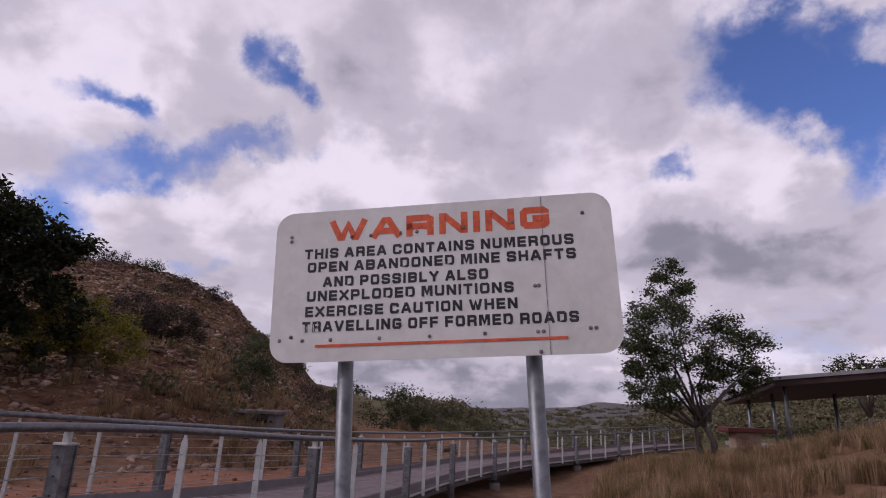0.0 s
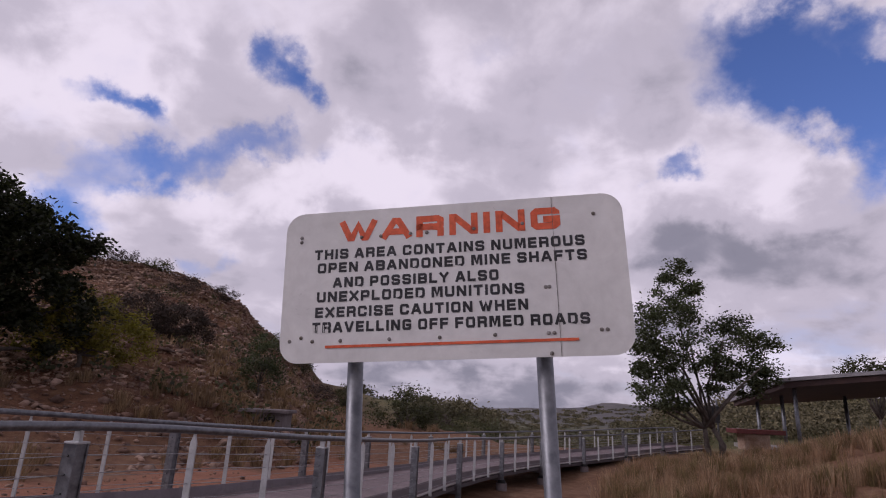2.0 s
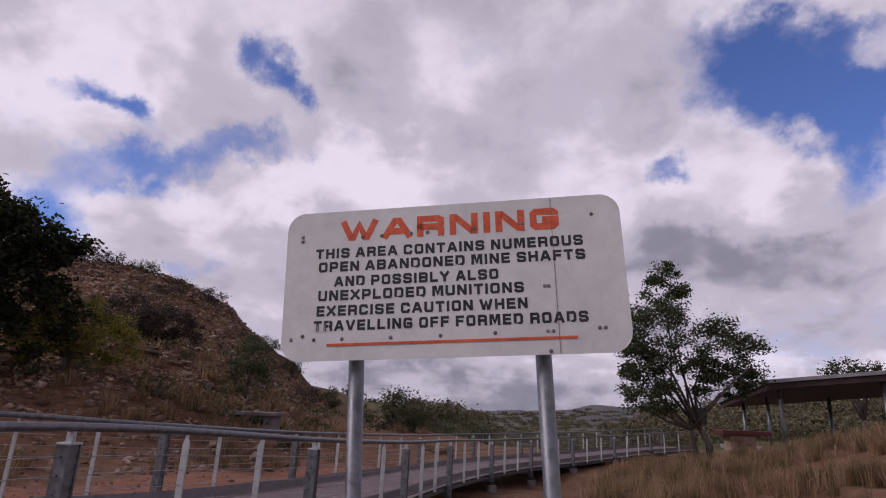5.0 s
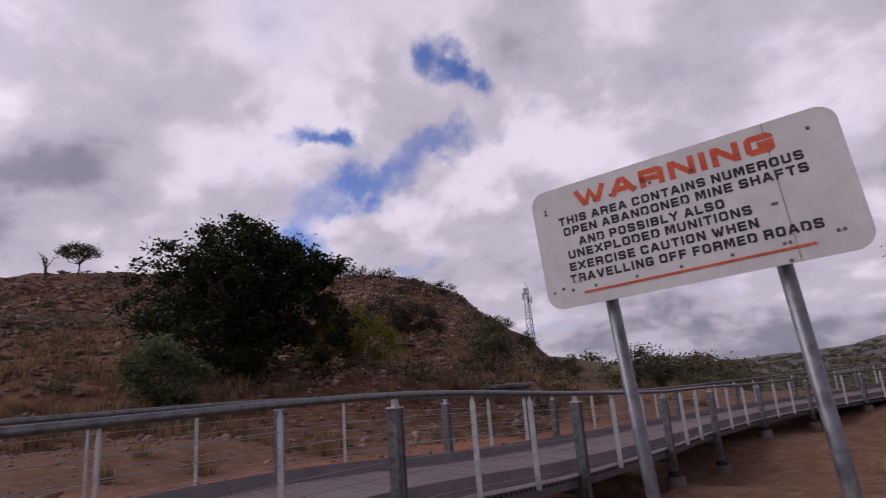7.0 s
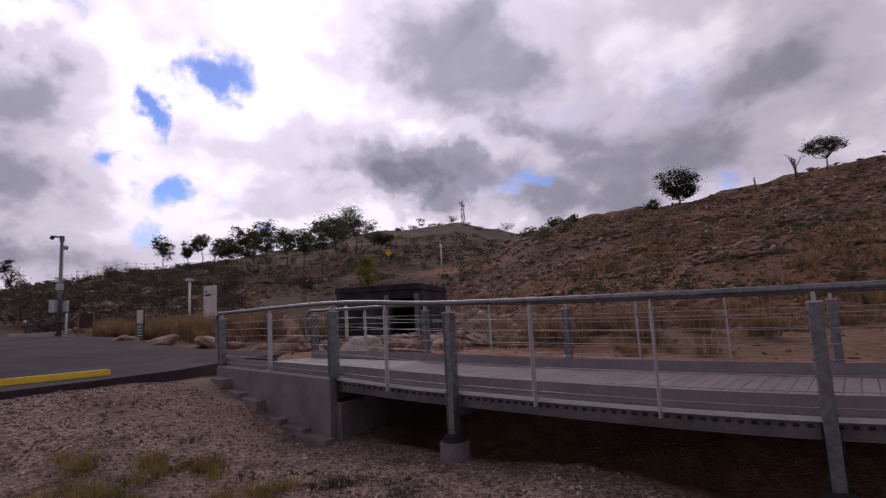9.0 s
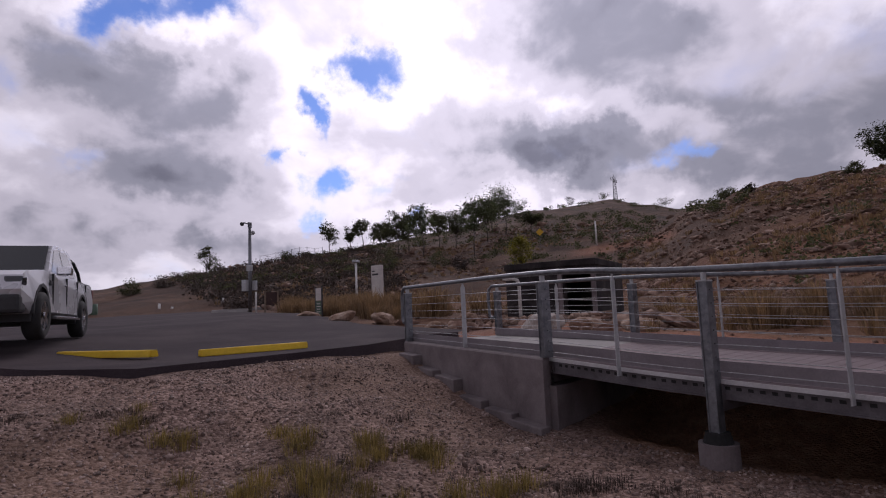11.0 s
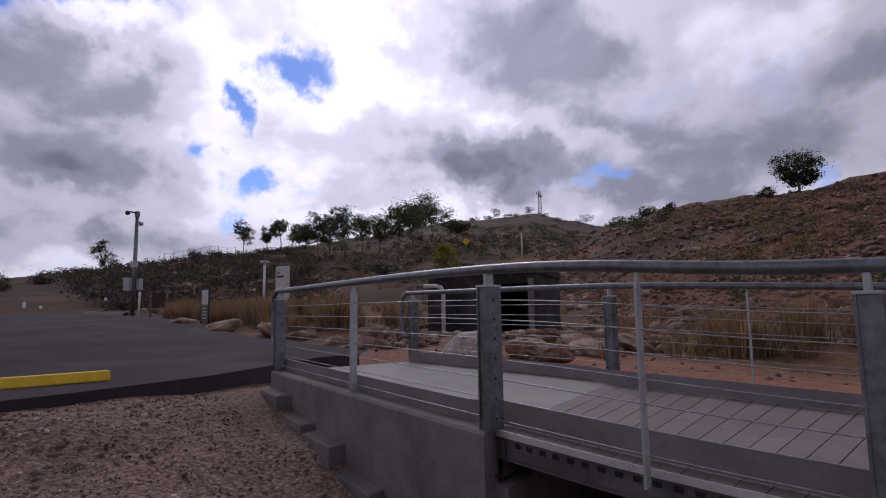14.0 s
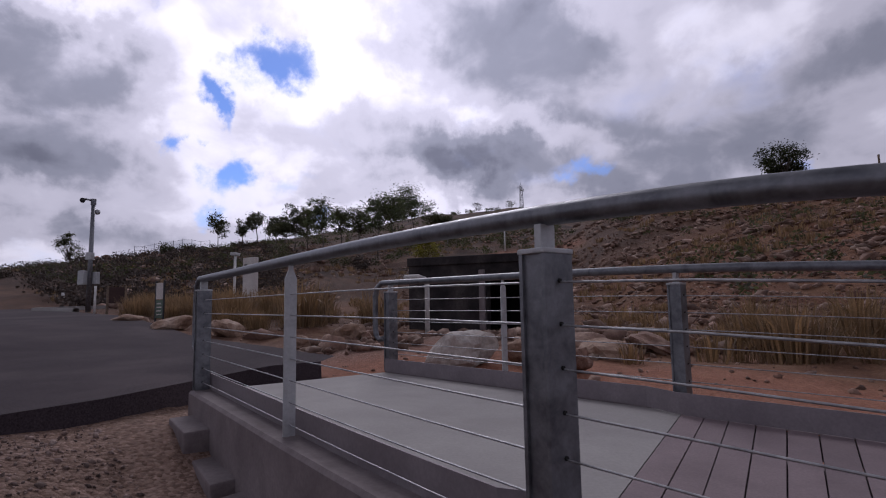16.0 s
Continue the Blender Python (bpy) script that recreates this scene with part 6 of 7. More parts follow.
def build_ute():
    """A pickup: x ahead, y to its left, z up; rear axle at x = 0."""
    root = tagged(empty("pickup_truck"), "silver dual-cab pickup truck parked on the asphalt", "truck")
    F = 3.2
    low, belt = 0.47, 1.16
    # body side with wheel arches
    side = [(-1.15, low + 0.1)] + [(-0.52, low)] + [(x, z) for x, z in arch(0, 0.5, 0.42)][::-1] + [(0.52, low), (F - 0.54, low)] + [(x, z) for x, z in arch(F, 0.5, 0.42)][::-1]
    side += [(F + 0.55, low), (F + 0.92, low + 0.1), (F + 0.98, 0.78), (F + 0.93, 1.0), (F + 0.6, 1.1), (F - 0.2, 1.18), (F - 0.55, belt), (-1.15, belt + 0.02), (-1.2, 0.9)]
    bm = bmesh.new()
    prism(bm, side, -0.9, 0.9)
    bmesh.ops.recalc_face_normals(bm, faces=bm.faces)
    bmesh.ops.triangulate(bm, faces=[f for f in bm.faces if len(f.verts) > 4])
    # round the shoulders
    for v in bm.verts:
        if v.co.z > 1.0:
            v.co.y *= 0.955
        if v.co.x > F + 0.5:
            v.co.y *= 0.94
    body = part("body", bm, CAR_SILVER, root, "silver body with flared arches")
    # cabin
    bm = bmesh.new()
    cab = [(F - 0.5, belt), (F - 1.28, 1.74), (F - 1.7, 1.80), (F - 2.5, 1.79), (F - 2.72, 1.70), (F - 2.95, belt)]
    a = [bm.verts.new((x, 0.85 - (z - belt) * 0.22, z)) for x, z in cab]
    b = [bm.verts.new((x, -0.85 + (z - belt) * 0.22, z)) for x, z in cab]
    bm.faces.new(a)
    bm.faces.new(b[::-1])
    for i in range(len(cab)):
        j = (i + 1) % len(cab)
        bm.faces.new((a[i], b[i], b[j], a[j]))
    bmesh.ops.recalc_face_normals(bm, faces=bm.faces)
    part("cabin", bm, CAR_SILVER, root)

    def pane(outline, name="side_window"):
        for sgn in (1, -1):
            bm = bmesh.new()
            vs = [bm.verts.new((x, sgn * (0.856 - (z - belt) * 0.22), z)) for x, z in outline]
            vt = [bm.verts.new((x, sgn * (0.846 - (z - belt) * 0.22), z)) for x, z in outline]
            bm.faces.new(vs)
            bm.faces.new(vt[::-1])
            for i in range(len(vs)):
                bm.faces.new((vs[i], vt[i], vt[(i + 1) % len(vs)], vs[(i + 1) % len(vs)]))
            bmesh.ops.recalc_face_normals(bm, faces=bm.faces)
            part(name, bm, GLASS, root, "dark tinted glass")

    pane([(F - 0.78, belt + 0.04), (F - 1.32, 1.66), (F - 1.68, 1.71), (F - 1.72, belt + 0.04)])
    pane([(F - 1.80, belt + 0.04), (F - 1.76, 1.71), (F - 2.42, 1.69), (F - 2.66, belt + 0.06)])
    bm = bmesh.new()
    sheet(bm, [[(F - 0.52, y, belt + 0.03) for y in (-0.78, 0.78)], [(F - 1.26, y, 1.73) for y in (-0.68, 0.68)]])
    for v in bm.verts:
        v.co.x += 0.012
        v.co.z += 0.008
    part("windscreen", bm, GLASS, root, "dark tinted windscreen")
    # doors' gaps, sill, arches
    for x, z0, z1 in ((F - 0.72, 0.62, belt), (F - 1.76, 0.62, belt), (F - 2.72, 0.66, belt), (-1.0 + 0.62, 1.0, belt)):
        bm = bmesh.new()
        box(bm, (x - 0.003, 0.855, z0), (x + 0.003, 0.9012, z1))
        part("door_gap", bm, BLACK_PLASTIC, body)
    for cx in (0, F):
        bm = bmesh.new()
        o, i = arch(cx, 0.515, 0.42), arch(cx, 0.455, 0.42)
        for y in (0.905, -0.905):
            for k in range(len(o) - 1):
                q = [(*o[k],), (*o[k + 1],), (*i[k + 1],), (*i[k],)]
                f = [bm.verts.new((x, y, z)) for x, z in q] + [bm.verts.new((x, y * 0.96, z)) for x, z in q]
                for idx in ((0, 1, 2, 3), (0, 1, 5, 4), (3, 2, 6, 7)):
                    bm.faces.new([f[m] for m in idx])
        bmesh.ops.recalc_face_normals(bm, faces=bm.faces)
        part("arch_lining", bm, BLACK_PLASTIC, root)
        bm = bmesh.new()
        box(bm, (cx - 0.48, -0.86, 0.3), (cx + 0.48, 0.86, 0.86))
        part("wheel_well", bm, BLACK_PLASTIC, root)
    bm = bmesh.new()
    for y in (0.86, -0.98):
        box(bm, (0.62, y, 0.36), (F - 0.66, y + 0.12, 0.41), bevel=0.012)
    part("side_step", bm, CHROME, root, "bright side steps")
    for x in (F - 1.62, F - 2.6):
        bm = bmesh.new()
        box(bm, (x, 0.895, 0.98), (x + 0.18, 0.925, 1.01), bevel=0.008)
        part("door_handle", bm, CHROME, root, "chrome door handle")
    bm = bmesh.new()
    box(bm, (F - 0.98, 0.9, 1.14), (F - 0.82, 1.14, 1.3), bevel=0.03)
    part("mirror", bm, CHROME, root, "chrome door mirror")
    bm = bmesh.new()
    box(bm, (F - 0.62, 0.895, 0.94), (F - 0.42, 0.912, 1.02), bevel=0.006)
    part("vent", bm, BLACK_PLASTIC, root)
    # tray: rim, cover and sports bar
    bm = bmesh.new()
    box(bm, (-1.14, -0.84, belt + 0.01), (0.2, 0.84, belt + 0.05), bevel=0.015)
    part("tray_cover", bm, BLACK_PLASTIC, root, "black soft tray cover")
    bm = bmesh.new()
    for y in (0.76, -0.76):
        tube(bm, [(-0.45, y, belt + 0.04), (-0.2, y, belt + 0.25), (0.06, y * 0.95, 1.6), (0.16, y * 0.85, 1.68)], 0.035, 8)
    tube(bm, [(0.16, -0.65, 1.68), (0.16, 0.65, 1.68)], 0.035, 8)
    part("sports_bar", bm, BLACK_PLASTIC, root, "black sports bar")
    bm = bmesh.new()
    box(bm, (F + 0.7, -0.85, 0.42), (F + 1.02, 0.85, 0.7), bevel=0.05)
    part("bumper", bm, BLACK_PLASTIC, root)
    for y in (0.62, -0.86):
        bm = bmesh.new()
        box(bm, (F + 0.72, y, 0.84), (F + 0.955, y + 0.24, 0.98), bevel=0.03)
        part("headlight", bm, GLASS, root, "clear headlight")
    for y in (0.80, -0.9):
        bm = bmesh.new()
        box(bm, (-1.215, y, 0.8), (-1.12, y + 0.1, 1.1), bevel=0.015)
        part("tail_light", bm, MAROON, root, "red tail light")
    # wheels
    for x in (0, F):
        for sgn in (1, -1):
            bm = bmesh.new()
            prof = [(0.24, -0.12), (0.33, -0.135), (0.385, -0.1), (0.395, 0.0), (0.385, 0.1), (0.33, 0.135), (0.24, 0.12)]
            rings = [[bm.verts.new((r * math.cos(a), w, r * math.sin(a))) for a in (2 * math.pi * k / 28 for k in range(28))] for r, w in prof]
            for p, q in zip(rings, rings[1:]):
                for k in range(28):
                    bm.faces.new((p[k], p[(k + 1) % 28], q[(k + 1) % 28], q[k])).smooth = True
            wheel = part("wheel", bm, TYRE, root, "black tyre")
            wheel.location = (x, sgn * 0.82, 0.395)
            bm = bmesh.new()
            out = 0.1 * sgn
            for k in range(6):
                a = 2 * math.pi * k / 6
                m = Matrix.Rotation(a, 4, "Y")
                prism_v = prism(bm, [(-0.035, 0.03), (0.035, 0.03), (0.055, 0.235), (-0.055, 0.235)], out - 0.02, out + 0.02)
                bmesh.ops.transform(bm, matrix=m, verts=prism_v)
            bmesh.ops.create_cone(bm, segments=16, radius1=0.06, radius2=0.05, depth=0.07, cap_ends=True, matrix=Matrix.Translation((0, out, 0)) @ Matrix.Rotation(radians(90), 4, "X"))
            ring = [[bm.verts.new((r * math.cos(a), w, r * math.sin(a))) for a in (2 * math.pi * k / 24 for k in range(24))] for r, w in ((0.25, out - 0.03), (0.255, out + 0.015), (0.225, out + 0.015))]
            for p, q in zip(ring, ring[1:]):
                for k in range(24):
                    bm.faces.new((p[k], p[(k + 1) % 24], q[(k + 1) % 24], q[k]))
            bmesh.ops.recalc_face_normals(bm, faces=bm.faces)
            part("rim", bm, CHROME, wheel, "bright six-spoke alloy rim")
    rear, front = Vector((-9.85, -13.95)), Vector((-7.35, -11.95))
    d = (front - rear).normalized()
    right = Vector((d.y, -d.x))
    at = rear + right * 0.85
    root.matrix_world = pose(at.x, at.y, road_height(rear.x, rear.y) + 0.01, 0, -1.0, math.degrees(math.atan2(d.y, d.x)))


def wheel_stop(a, b):
    a, b = Vector(a), Vector(b)
    mid, d = (a + b) / 2, b - a
    length = d.length
    bm = bmesh.new()
    sec = [(-0.085, 0.0), (0.085, 0.0), (0.06, 0.105), (-0.06, 0.105)]
    rows = [[(x, y * 1.0, z) for y, z in sec] for x in (-length / 2, -length / 2 + 0.02, length / 2 - 0.02, length / 2)]
    vr = [[bm.verts.new(p) for p in r] for r in rows]
    for r, q in zip(vr, vr[1:]):
        for k in range(4):
            bm.faces.new((r[k], r[(k + 1) % 4], q[(k + 1) % 4], q[k]))
    bm.faces.new(vr[0])
    bm.faces.new(vr[-1][::-1])
    bmesh.ops.recalc_face_normals(bm, faces=bm.faces)
    bmesh.ops.bevel(bm, geom=[e for e in bm.edges], offset=0.012, segments=2, affect="EDGES")
    ob = part("wheel_stop", bm, PAINT_YELLOW)
    ob.matrix_world = pose(mid.x, mid.y, road_height(mid.x, mid.y) - 0.003, 0, 0, math.degrees(math.atan2(d.y, d.x)))
    tagged(ob, "yellow painted concrete wheel stop on the asphalt", "wheel stop", "wheel stops")


def simple_post(name, label, at, h, r, mat, category="post", group="", n=10):
    bm = bmesh.new()
    tube(bm, [(0, 0, -0.2), (0, 0, h - 0.02), (0, 0, h)], [r, r, r * 0.8], n)
    ob = part(name, bm, mat)
    ob.location = (at[0], at[1], ground(*at[:2]) if sealed(*at[:2]) < 0 else road_height(*at[:2]))
    return tagged(ob, label, category, group)


def build_roadside():
    # camera pole
    x, y = -33.0, -25.8
    root = tagged(empty("camera_pole", (x, y, 1.08)), "grey steel pole with a security camera and control boxes", "pole")
    bm = bmesh.new()
    tube(bm, [(0, 0, -0.4), (0, 0, 5.6)], [0.13, 0.10], 12)
    part("pole", bm, GALV, root)
    bm = bmesh.new()
    box(bm, (-0.1, -0.1, 5.6), (0.1, 0.1, 5.95), bevel=0.02)
    tube(bm, [(0, 0, 5.85), (0.3, -0.3, 5.9)], 0.05, 8)
    part("bracket", bm, GALV, root)
    bm = bmesh.new()
    bmesh.ops.create_uvsphere(bm, u_segments=12, v_segments=8, radius=0.14, matrix=Matrix.Translation((0.36, -0.36, 5.82)))
    part("camera_dome", bm, BLACK_PLASTIC, root, "dark camera dome")
    bm = bmesh.new()
    bmesh.ops.create_uvsphere(bm, u_segments=12, v_segments=8, radius=0.15, matrix=Matrix.Translation((-0.2, 0.1, 5.25)))
    part("lamp", bm, GALV_PALE, root)
    for px, py, z, w, h in ((0.25, -0.2, 1.25, 0.34, 0.75), (-0.2, 0.22, 1.3, 0.26, 0.65), (0.05, 0, 2.6, 0.3, 0.4)):
        bm = bmesh.new()
        box(bm, (px - w / 2, py - w / 2, z), (px + w / 2, py + w / 2, z + h), bevel=0.02)
        part("control_box", bm, GALV_PALE, root, "grey control box")
    # interpretive stand and its post
    x, y = -32.6, -23.9
    z = ground(x, y)
    root = tagged(empty("notice_stand", (x, y, z)), "dark timber notice stand on two legs", "notice stand")
    for s in (-0.42, 0.42):
        bm = bmesh.new()
        box(bm, (s - 0.05, -0.05, -0.2), (s + 0.05, 0.05, 1.45), bevel=0.01)
        part("leg", bm, TIMBER, root)
    bm = bmesh.new()
    box(bm, (-0.4, -0.03, 0.55), (0.4, 0.03, 1.4), bevel=0.01)
    part("panel", bm, SOFFIT, root, "dark panel")
    root.rotation_euler = (0, 0, radians(-38))
    simple_post("marker_post", "white painted marker post by the road", (-32.2, -24.8), 1.45, 0.06, WHITE_PAINT, group="marker posts")
    for bx, by, h in ((-37.5, -37.4, 0.8), (-38, -36.6, 0.5), (-40.8, -33.9, 0.42)):
        simple_post("bollard", "short white bollard at the road edge", (bx, by), h, 0.1, WHITE_PAINT, "bollard", "bollards")
    # board sign
    x, y = -22.9, -15.2
    root = tagged(empty("board_sign", (x, y, ground(x, y))), "small framed sign with pale and green panels", "sign")
    for s in (-0.26, 0.26):
        bm = bmesh.new()
        box(bm, (s - 0.025, -0.025, -0.2), (s + 0.025, 0.025, 1.38))
        part("leg", bm, BLACK_PLASTIC, root)
    for z0, z1, mat, nm in ((0.75, 1.3, PALE_PANEL, "pale panel"), (0.12, 0.72, GREEN_PANEL, "dark green panel")):
        bm = bmesh.new()
        box(bm, (-0.24, -0.015, z0), (0.24, 0.015, z1))
        panel = part("panel", bm, mat, root, nm)
        if mat is GREEN_PANEL:
            for k in range(4):
                bm = bmesh.new()
                box(bm, (-0.16, -0.02, 0.22 + 0.12 * k), (0.16 - 0.05 * (k % 2), -0.016, 0.26 + 0.12 * k))
                part("text_bar", bm, PALE_PANEL, panel)
    root.rotation_euler = (0, 0, radians(-30 + 90))
    # totem sign
    x, y = -28.6, -14.7
    root = tagged(empty("totem_sign", (x, y, ground(x, y))), "tall pale information totem in the grass", "sign")
    bm = bmesh.new()
    box(bm, (-0.38, -0.12, -0.3), (0.38, 0.12, 2.65), bevel=0.02)
    panel = part("panel", bm, PALE_PANEL, root)
    for k, (w, h) in enumerate(((0.22, 0.06), (0.5, 0.1))):
        bm = bmesh.new()
        box(bm, (-0.28, -0.128, 2.3 - 0.2 * k), (-0.28 + w, -0.121, 2.3 - 0.2 * k + h))
        part("text_bar", bm, BLACK_PLASTIC, panel)
    root.rotation_euler = (0, 0, radians(62))
    # lamp post behind it
    root_at = (-41.8, -22.0)
    ob = tagged(empty("light_post", (*root_at, ground(*root_at))), "short white light post", "lamp post")
    bm = bmesh.new()
    tube(bm, [(0, 0, -0.4), (0, 0, 3.3)], 0.09, 10)
    part("post", bm, WHITE_PAINT, ob)
    bm = bmesh.new()
    box(bm, (-0.35, -0.2, 3.3), (0.35, 0.2, 3.5), bevel=0.03)
    part("lamp_head", bm, GALV_PALE, ob)
    simple_post("ridge_post", "thin weathered timber post on the ridge", sightline(60.6, 75), 1.7, 0.1, TIMBER)
    for bx, by in ((-32.4, -40.1), (-33.2, -39.4)):
        simple_post("rubbish_bin", "dark green cylindrical rubbish bin at the road edge", (bx, by), 1.0, 0.3, GREEN_PANEL, "bin", "rubbish bins", 14)
    simple_post("marker_pole", "white marker pole on the hill", (-81.0, -3.1), 3.5, 0.11, WHITE_PAINT)
    # yellow diamond sign on the hill
    x, y = -84, -11.2
    root = tagged(empty("diamond_sign", (x, y, ground(x, y))), "yellow diamond warning sign on a thin post", "sign")
    bm = bmesh.new()
    tube(bm, [(0, 0, -0.2), (0, 0, 2.0)], 0.04, 8)
    part("post", bm, GALV, root)
    bm = bmesh.new()
    box(bm, (0.03, -0.4, -0.4), (0.05, 0.4, 0.4), Matrix.Translation((0, 0, 1.9)) @ Matrix.Rotation(radians(45), 4, "X"))
    part("panel", bm, SIGN_YELLOW, root)
    # kerb round the island
    line = spline([(-40, -24.6, 0), (-36.5, -26.9, 0), (-33.2, -27.9, 0), (-31.2, -27.3, 0), (-30.2, -25.6, 0), (-27.5, -22.0, 0)], 8)
    bm = bmesh.new()
    rows = []
    for k, p in enumerate(line):
        u = (line[min(k + 1, len(line) - 1)] - line[max(k - 1, 0)]).normalized()
        n = Vector((-u.y, u.x, 0))
        z = road_height(p.x, p.y)
        rows.append([p + n * 0.14 + UP * (z - 0.1), p + n * 0.13 + UP * (z + 0.14), p - n * 0.1 + UP * (z + 0.14), p - n * 0.14 + UP * (z - 0.1)])
    sheet(bm, rows)
    bmesh.ops.recalc_face_normals(bm, faces=bm.faces)
    tagged(part("kerb", bm, CONCRETE_PALE), "pale concrete kerb curving round the road edge", "kerb", kind="structure")


def build_bunker():
    a, b = Vector((-18.5, -5.95, 0)), Vector((-17.75, -3.1, 0))
    u = (b - a).normalized()
    width = (b - a).length
    root = tagged(empty("bunker", (a.x, a.y, 0.0)), "small near-black concrete bunker with an open doorway", "bunker")
    door0, door1, top, tall = width * 0.66, width * 0.95, 1.62, 1.35
    for lo, hi in (((0, -0.25, -0.3), (door0, 0.05, top)), ((door1, -0.25, -0.3), (width, 0.05, top)), ((door0, -0.25, tall), (door1, 0.05, top)),
                   ((0, -3.2, -0.3), (0.25, -0.25, top)), ((width - 0.25, -3.2, -0.3), (width, -0.25, top)), ((0, -3.4, -0.3), (width, -3.2, top))):
        bm = bmesh.new()
        box(bm, lo, hi)
        part("wall", bm, NEAR_BLACK_CONCRETE, root, "near-black concrete wall")
    bm = bmesh.new()
    box(bm, (-0.03, -3.4, top), (width + 0.04, 0.1, top + 0.2), bevel=0.02)
    part("roof", bm, NEAR_BLACK_CONCRETE, root, "thick dark roof slab")
    for x in (door0 - 0.16, door1 + 0.03):
        bm = bmesh.new()
        box(bm, (x, 0.05, -0.2), (x + 0.13, 0.16, top - 0.15), bevel=0.01)
        part("pilaster", bm, CONCRETE, root, "grey concrete pilaster")
    root.matrix_world = Matrix.Translation((a.x, a.y, 0.1)) @ Matrix.Rotation(math.atan2(u.y, u.x), 4, "Z") @ Matrix.Scale(-1, 4, (0, 1, 0))
    # vent pipe
    bm = bmesh.new()
    p = Vector((-16.4, -5.25, 0.0))
    tube(bm, [p - UP * 0.2, p + UP * 1.2, p + UP * 1.31 - u * 0.06, p + UP * 1.35 - u * 0.18, p + UP * 1.35 - u * 0.5], 0.05, 10)
    tagged(part("vent_pipe", bm, PIPE_WHITE), "off-white bent vent pipe beside the bunker", "pipe")
    # concrete hut on the far slope
    x, y = -6.7, 22.6
    root = tagged(empty("concrete_hut", (x, y, ground(x, y))), "low weathered concrete hut with a slab roof", "hut")
    bm = bmesh.new()
    box(bm, (-0.55, -0.6, -0.5), (0.65, 0.7, 0.6), bevel=0.02)
    part("wall", bm, CONCRETE, root)
    bm = bmesh.new()
    box(bm, (-1.05, -0.75, 0.6), (0.8, 0.85, 0.72), bevel=0.02)
    part("roof", bm, CONCRETE, root, "overhanging slab roof")
    # near-black panel on the solid wall, painting the shade of an opening
    bm = bmesh.new()
    box(bm, (-0.1, -0.615, -0.1), (0.35, -0.59, 0.45))
    part("opening_shade", bm, HOLE, root)


def mast(name, label, at, z0, h, w):
    root = tagged(empty(name, (at[0], at[1], z0)), label, "mast", "radio masts")
    bm = bmesh.new()
    legs = [(-w, -w * 0.6), (w, -w * 0.6), (0, w)]
    for lx, ly in legs:
        tube(bm, [(lx, ly, -1), (lx * 0.55, ly * 0.55, h)], 0.09, 5)
    n = 9
    for k in range(n):
        s, t = 1 - 0.45 * k / n, 1 - 0.45 * (k + 1) / n
        for i in range(3):
            p, q = legs[i], legs[(i + 1) % 3]
            tube(bm, [(p[0] * s, p[1] * s, h * k / n), (q[0] * t, q[1] * t, h * (k + 1) / n)], 0.05, 4)
            tube(bm, [(p[0] * s, p[1] * s, h * k / n), (q[0] * s, q[1] * s, h * k / n)], 0.04, 4)
    part("lattice", bm, GALV, root, "grey steel lattice")
    for k in range(4):
        bm = bmesh.new()
        a = k * 1.57
        box(bm, (-0.25, 0.9 * w, h * 0.72), (0.25, 0.9 * w + 0.25, h * 0.72 + h * 0.12), Matrix.Rotation(a, 4, "Z") @ Matrix.Translation((0, 0, h * 0.07 * (k % 3))))
        part("antenna", bm, GALV_PALE, root)
    bm = bmesh.new()
    tube(bm, [(0, 0, h), (0, 0, h * 1.12)], 0.05, 4)
    part("rod", bm, GALV, root)


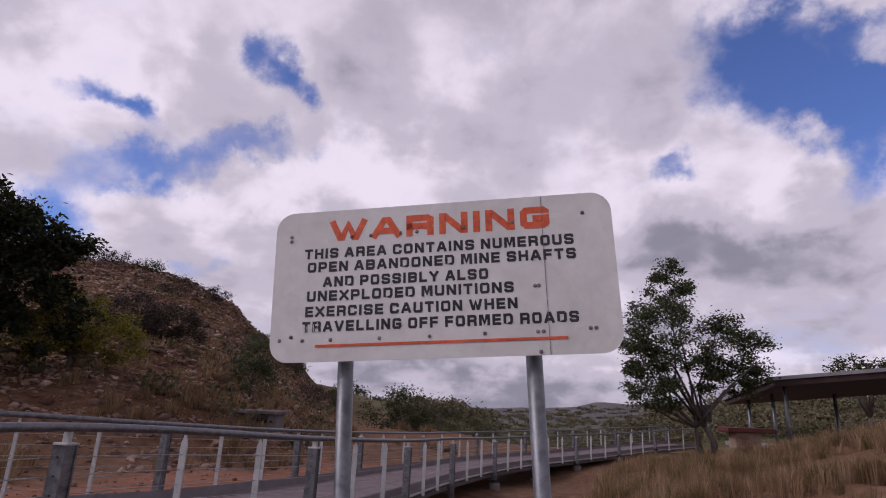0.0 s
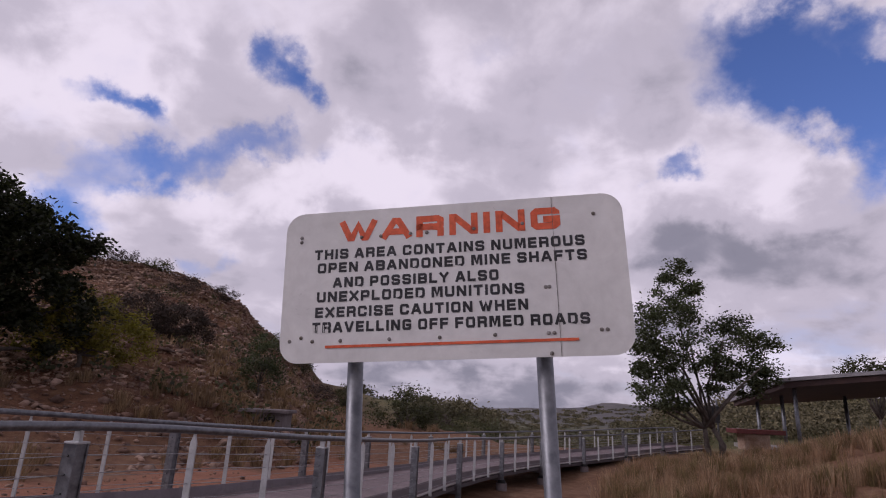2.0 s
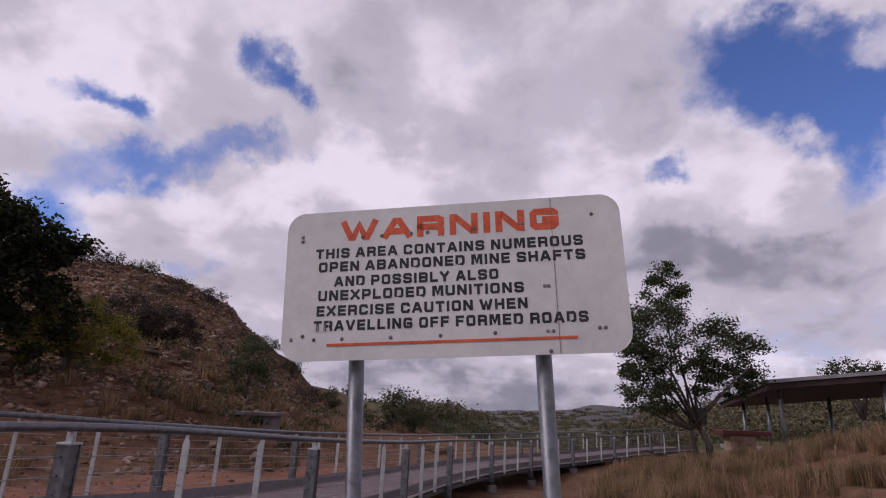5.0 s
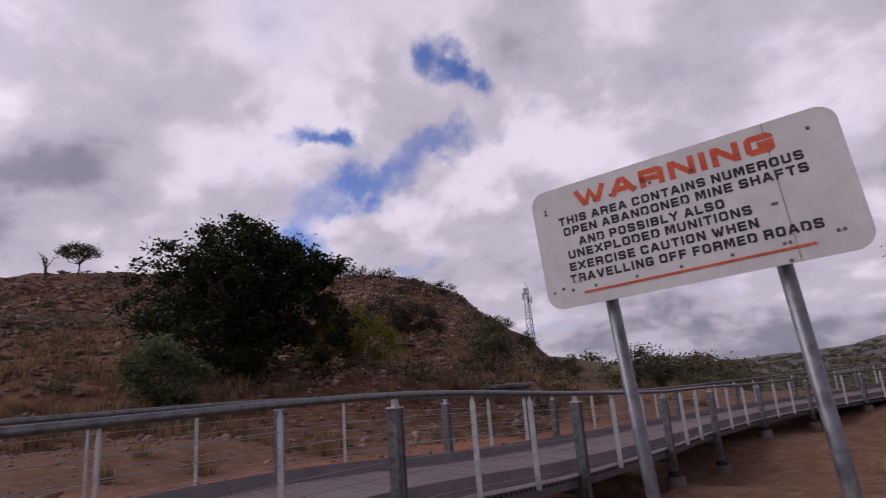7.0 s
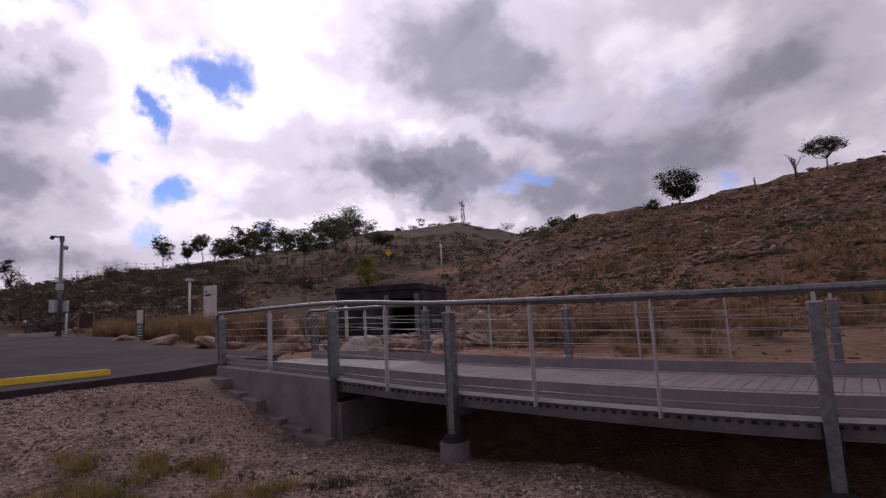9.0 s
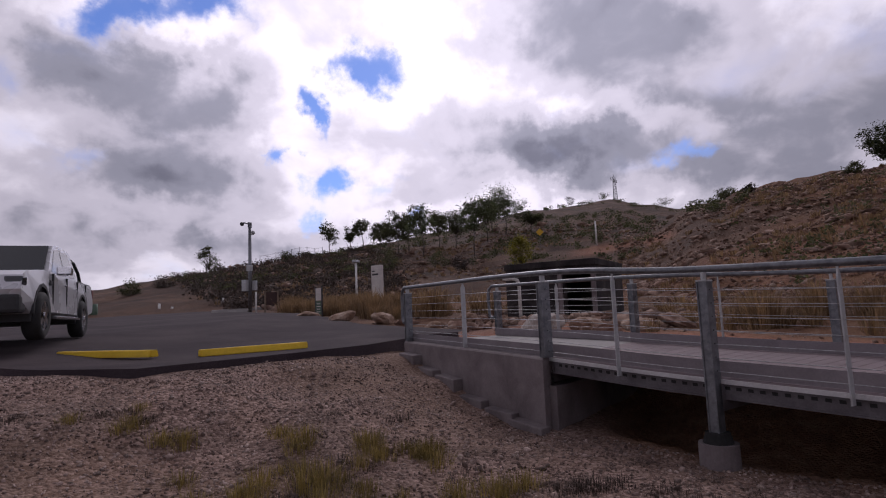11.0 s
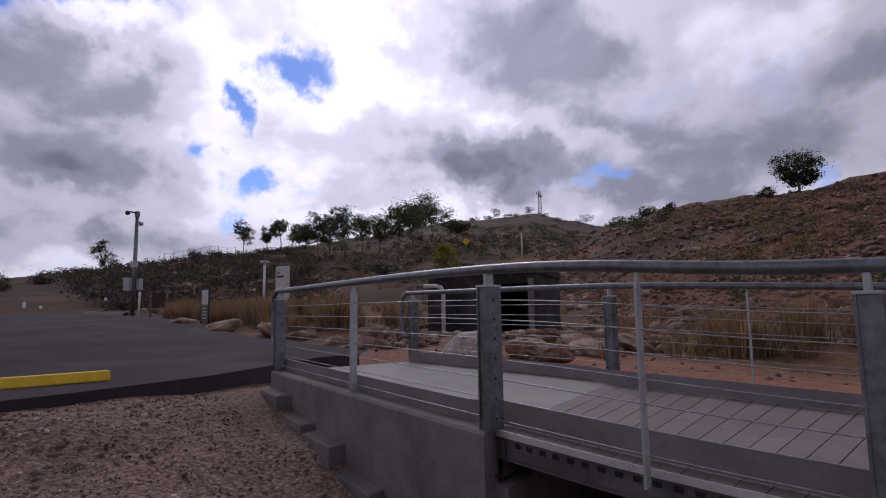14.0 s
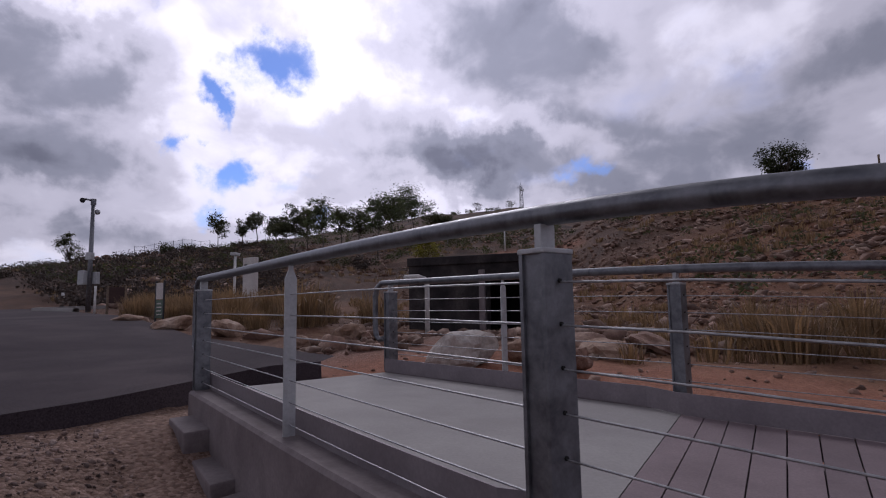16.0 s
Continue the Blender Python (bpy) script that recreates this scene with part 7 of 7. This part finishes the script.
def build_shelter():
    """The open shelter at the far end of the ramp: a low skillion roof on posts."""
    corner, left, right = Vector((17.5, 29.75, 2.95)), Vector((18.9, 38.05, 2.0)), Vector((27.3, 25.2, 4.15))
    back = left + right - corner
    root = tagged(empty("shelter", (corner.x, corner.y, 0)), "open shelter with a low sloping roof on steel posts", "shelter")
    inv = Matrix.Translation((-corner.x, -corner.y, 0))
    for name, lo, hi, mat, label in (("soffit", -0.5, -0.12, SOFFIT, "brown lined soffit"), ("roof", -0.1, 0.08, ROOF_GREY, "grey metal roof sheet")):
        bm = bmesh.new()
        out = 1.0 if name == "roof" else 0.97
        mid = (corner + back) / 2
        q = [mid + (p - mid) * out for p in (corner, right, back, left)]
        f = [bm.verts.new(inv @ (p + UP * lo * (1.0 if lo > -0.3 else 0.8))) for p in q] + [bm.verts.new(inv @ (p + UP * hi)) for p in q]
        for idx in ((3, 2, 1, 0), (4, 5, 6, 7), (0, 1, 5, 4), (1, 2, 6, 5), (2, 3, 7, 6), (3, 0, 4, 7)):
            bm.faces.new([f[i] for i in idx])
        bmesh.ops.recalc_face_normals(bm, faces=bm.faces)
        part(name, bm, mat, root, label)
    for s, t in ((0.08, 0.1), (0.08, 0.75), (0.5, 0.1), (0.5, 0.75), (0.92, 0.1), (0.92, 0.75), (0.12, 0.45)):
        p = corner + (right - corner) * s + (left - corner) * t
        g = ground(p.x, p.y)
        bm = bmesh.new()
        tube(bm, [inv @ Vector((p.x, p.y, g - 0.3)), inv @ (p - UP * 0.38)], 0.1, 10)
        part("post", bm, GALV, root, "grey steel post")
    # floor slab, bench, notice panel
    bm = bmesh.new()
    q = [corner, right, back, left]
    f = [bm.verts.new(inv @ Vector((p.x, p.y, -0.85))) for p in q] + [bm.verts.new(inv @ Vector((p.x, p.y, -0.62))) for p in q]
    for idx in ((4, 5, 6, 7), (0, 1, 5, 4), (1, 2, 6, 5), (2, 3, 7, 6), (3, 0, 4, 7)):
        bm.faces.new([f[i] for i in idx])
    part("floor", bm, CONCRETE_PALE, root)
    p = Vector((17.3, 32.6, -0.75))
    ob = tagged(empty("display_table", p), "display table with a maroon top on a tan plinth", "table")
    bm = bmesh.new()
    box(bm, (-0.7, -0.4, 0), (0.7, 0.4, 0.85), bevel=0.02)
    part("plinth", bm, ROCK_PALE, ob)
    bm = bmesh.new()
    box(bm, (-1.2, -0.6, 0.86), (1.5, 0.6, 1.1), bevel=0.03)
    part("top", bm, MAROON, ob, "maroon painted top")
    p = Vector((16.6, 36.0, 0))
    g = ground(p.x, p.y)
    ob = tagged(empty("information_board", (p.x, p.y, -0.8)), "black information board on a post", "board")
    bm = bmesh.new()
    box(bm, (-0.55, -0.05, 1.35), (0.55, 0.05, 2.35), bevel=0.02)
    part("panel", bm, BLACK_PLASTIC, ob)
    bm = bmesh.new()
    tube(bm, [(0.45, 0.08, -0.4), (0.45, 0.08, 2.7)], 0.06, 8)
    part("post", bm, GALV_DARK, ob)


def build_fence():
    root = tagged(empty("wire_fence"), "thin wire mesh fence along the hill crest", "fence")
    tops = []
    for k in range(9):
        x, y = sightline(119.0 + 0.75 * k, 112)
        z = ground(x, y)
        bm = bmesh.new()
        tube(bm, [(x, y, z - 0.3), (x, y, z + 1.9)], 0.05, 5)
        part("post", bm, GALV, root)
        tops.append(Vector((x, y, z)))
    for h in (0.5, 1.1, 1.75):
        bm = bmesh.new()
        tube(bm, [p + UP * h for p in tops], 0.02, 4)
        part("wire", bm, GALV, root)


build_ute()
wheel_stop((-7.55, -11.7), (-7.35, -9.6))
wheel_stop((-7.55, -8.95), (-9.0, -7.95))
build_roadside()
build_bunker()
build_shelter()
build_fence()
mx, my = sightline(88.6, 187)
mast("radio_mast", "steel lattice radio mast on the hill crest", (mx, my), ground(mx, my), 7.5, 0.8)
mx, my = MAST_TWO
mast("radio_mast", "steel lattice radio mast behind the rocky hill", (mx, my), MAST_TWO_TOP - 14, 14.0, 1.0)
# deck boards last
build_boards(walkway)
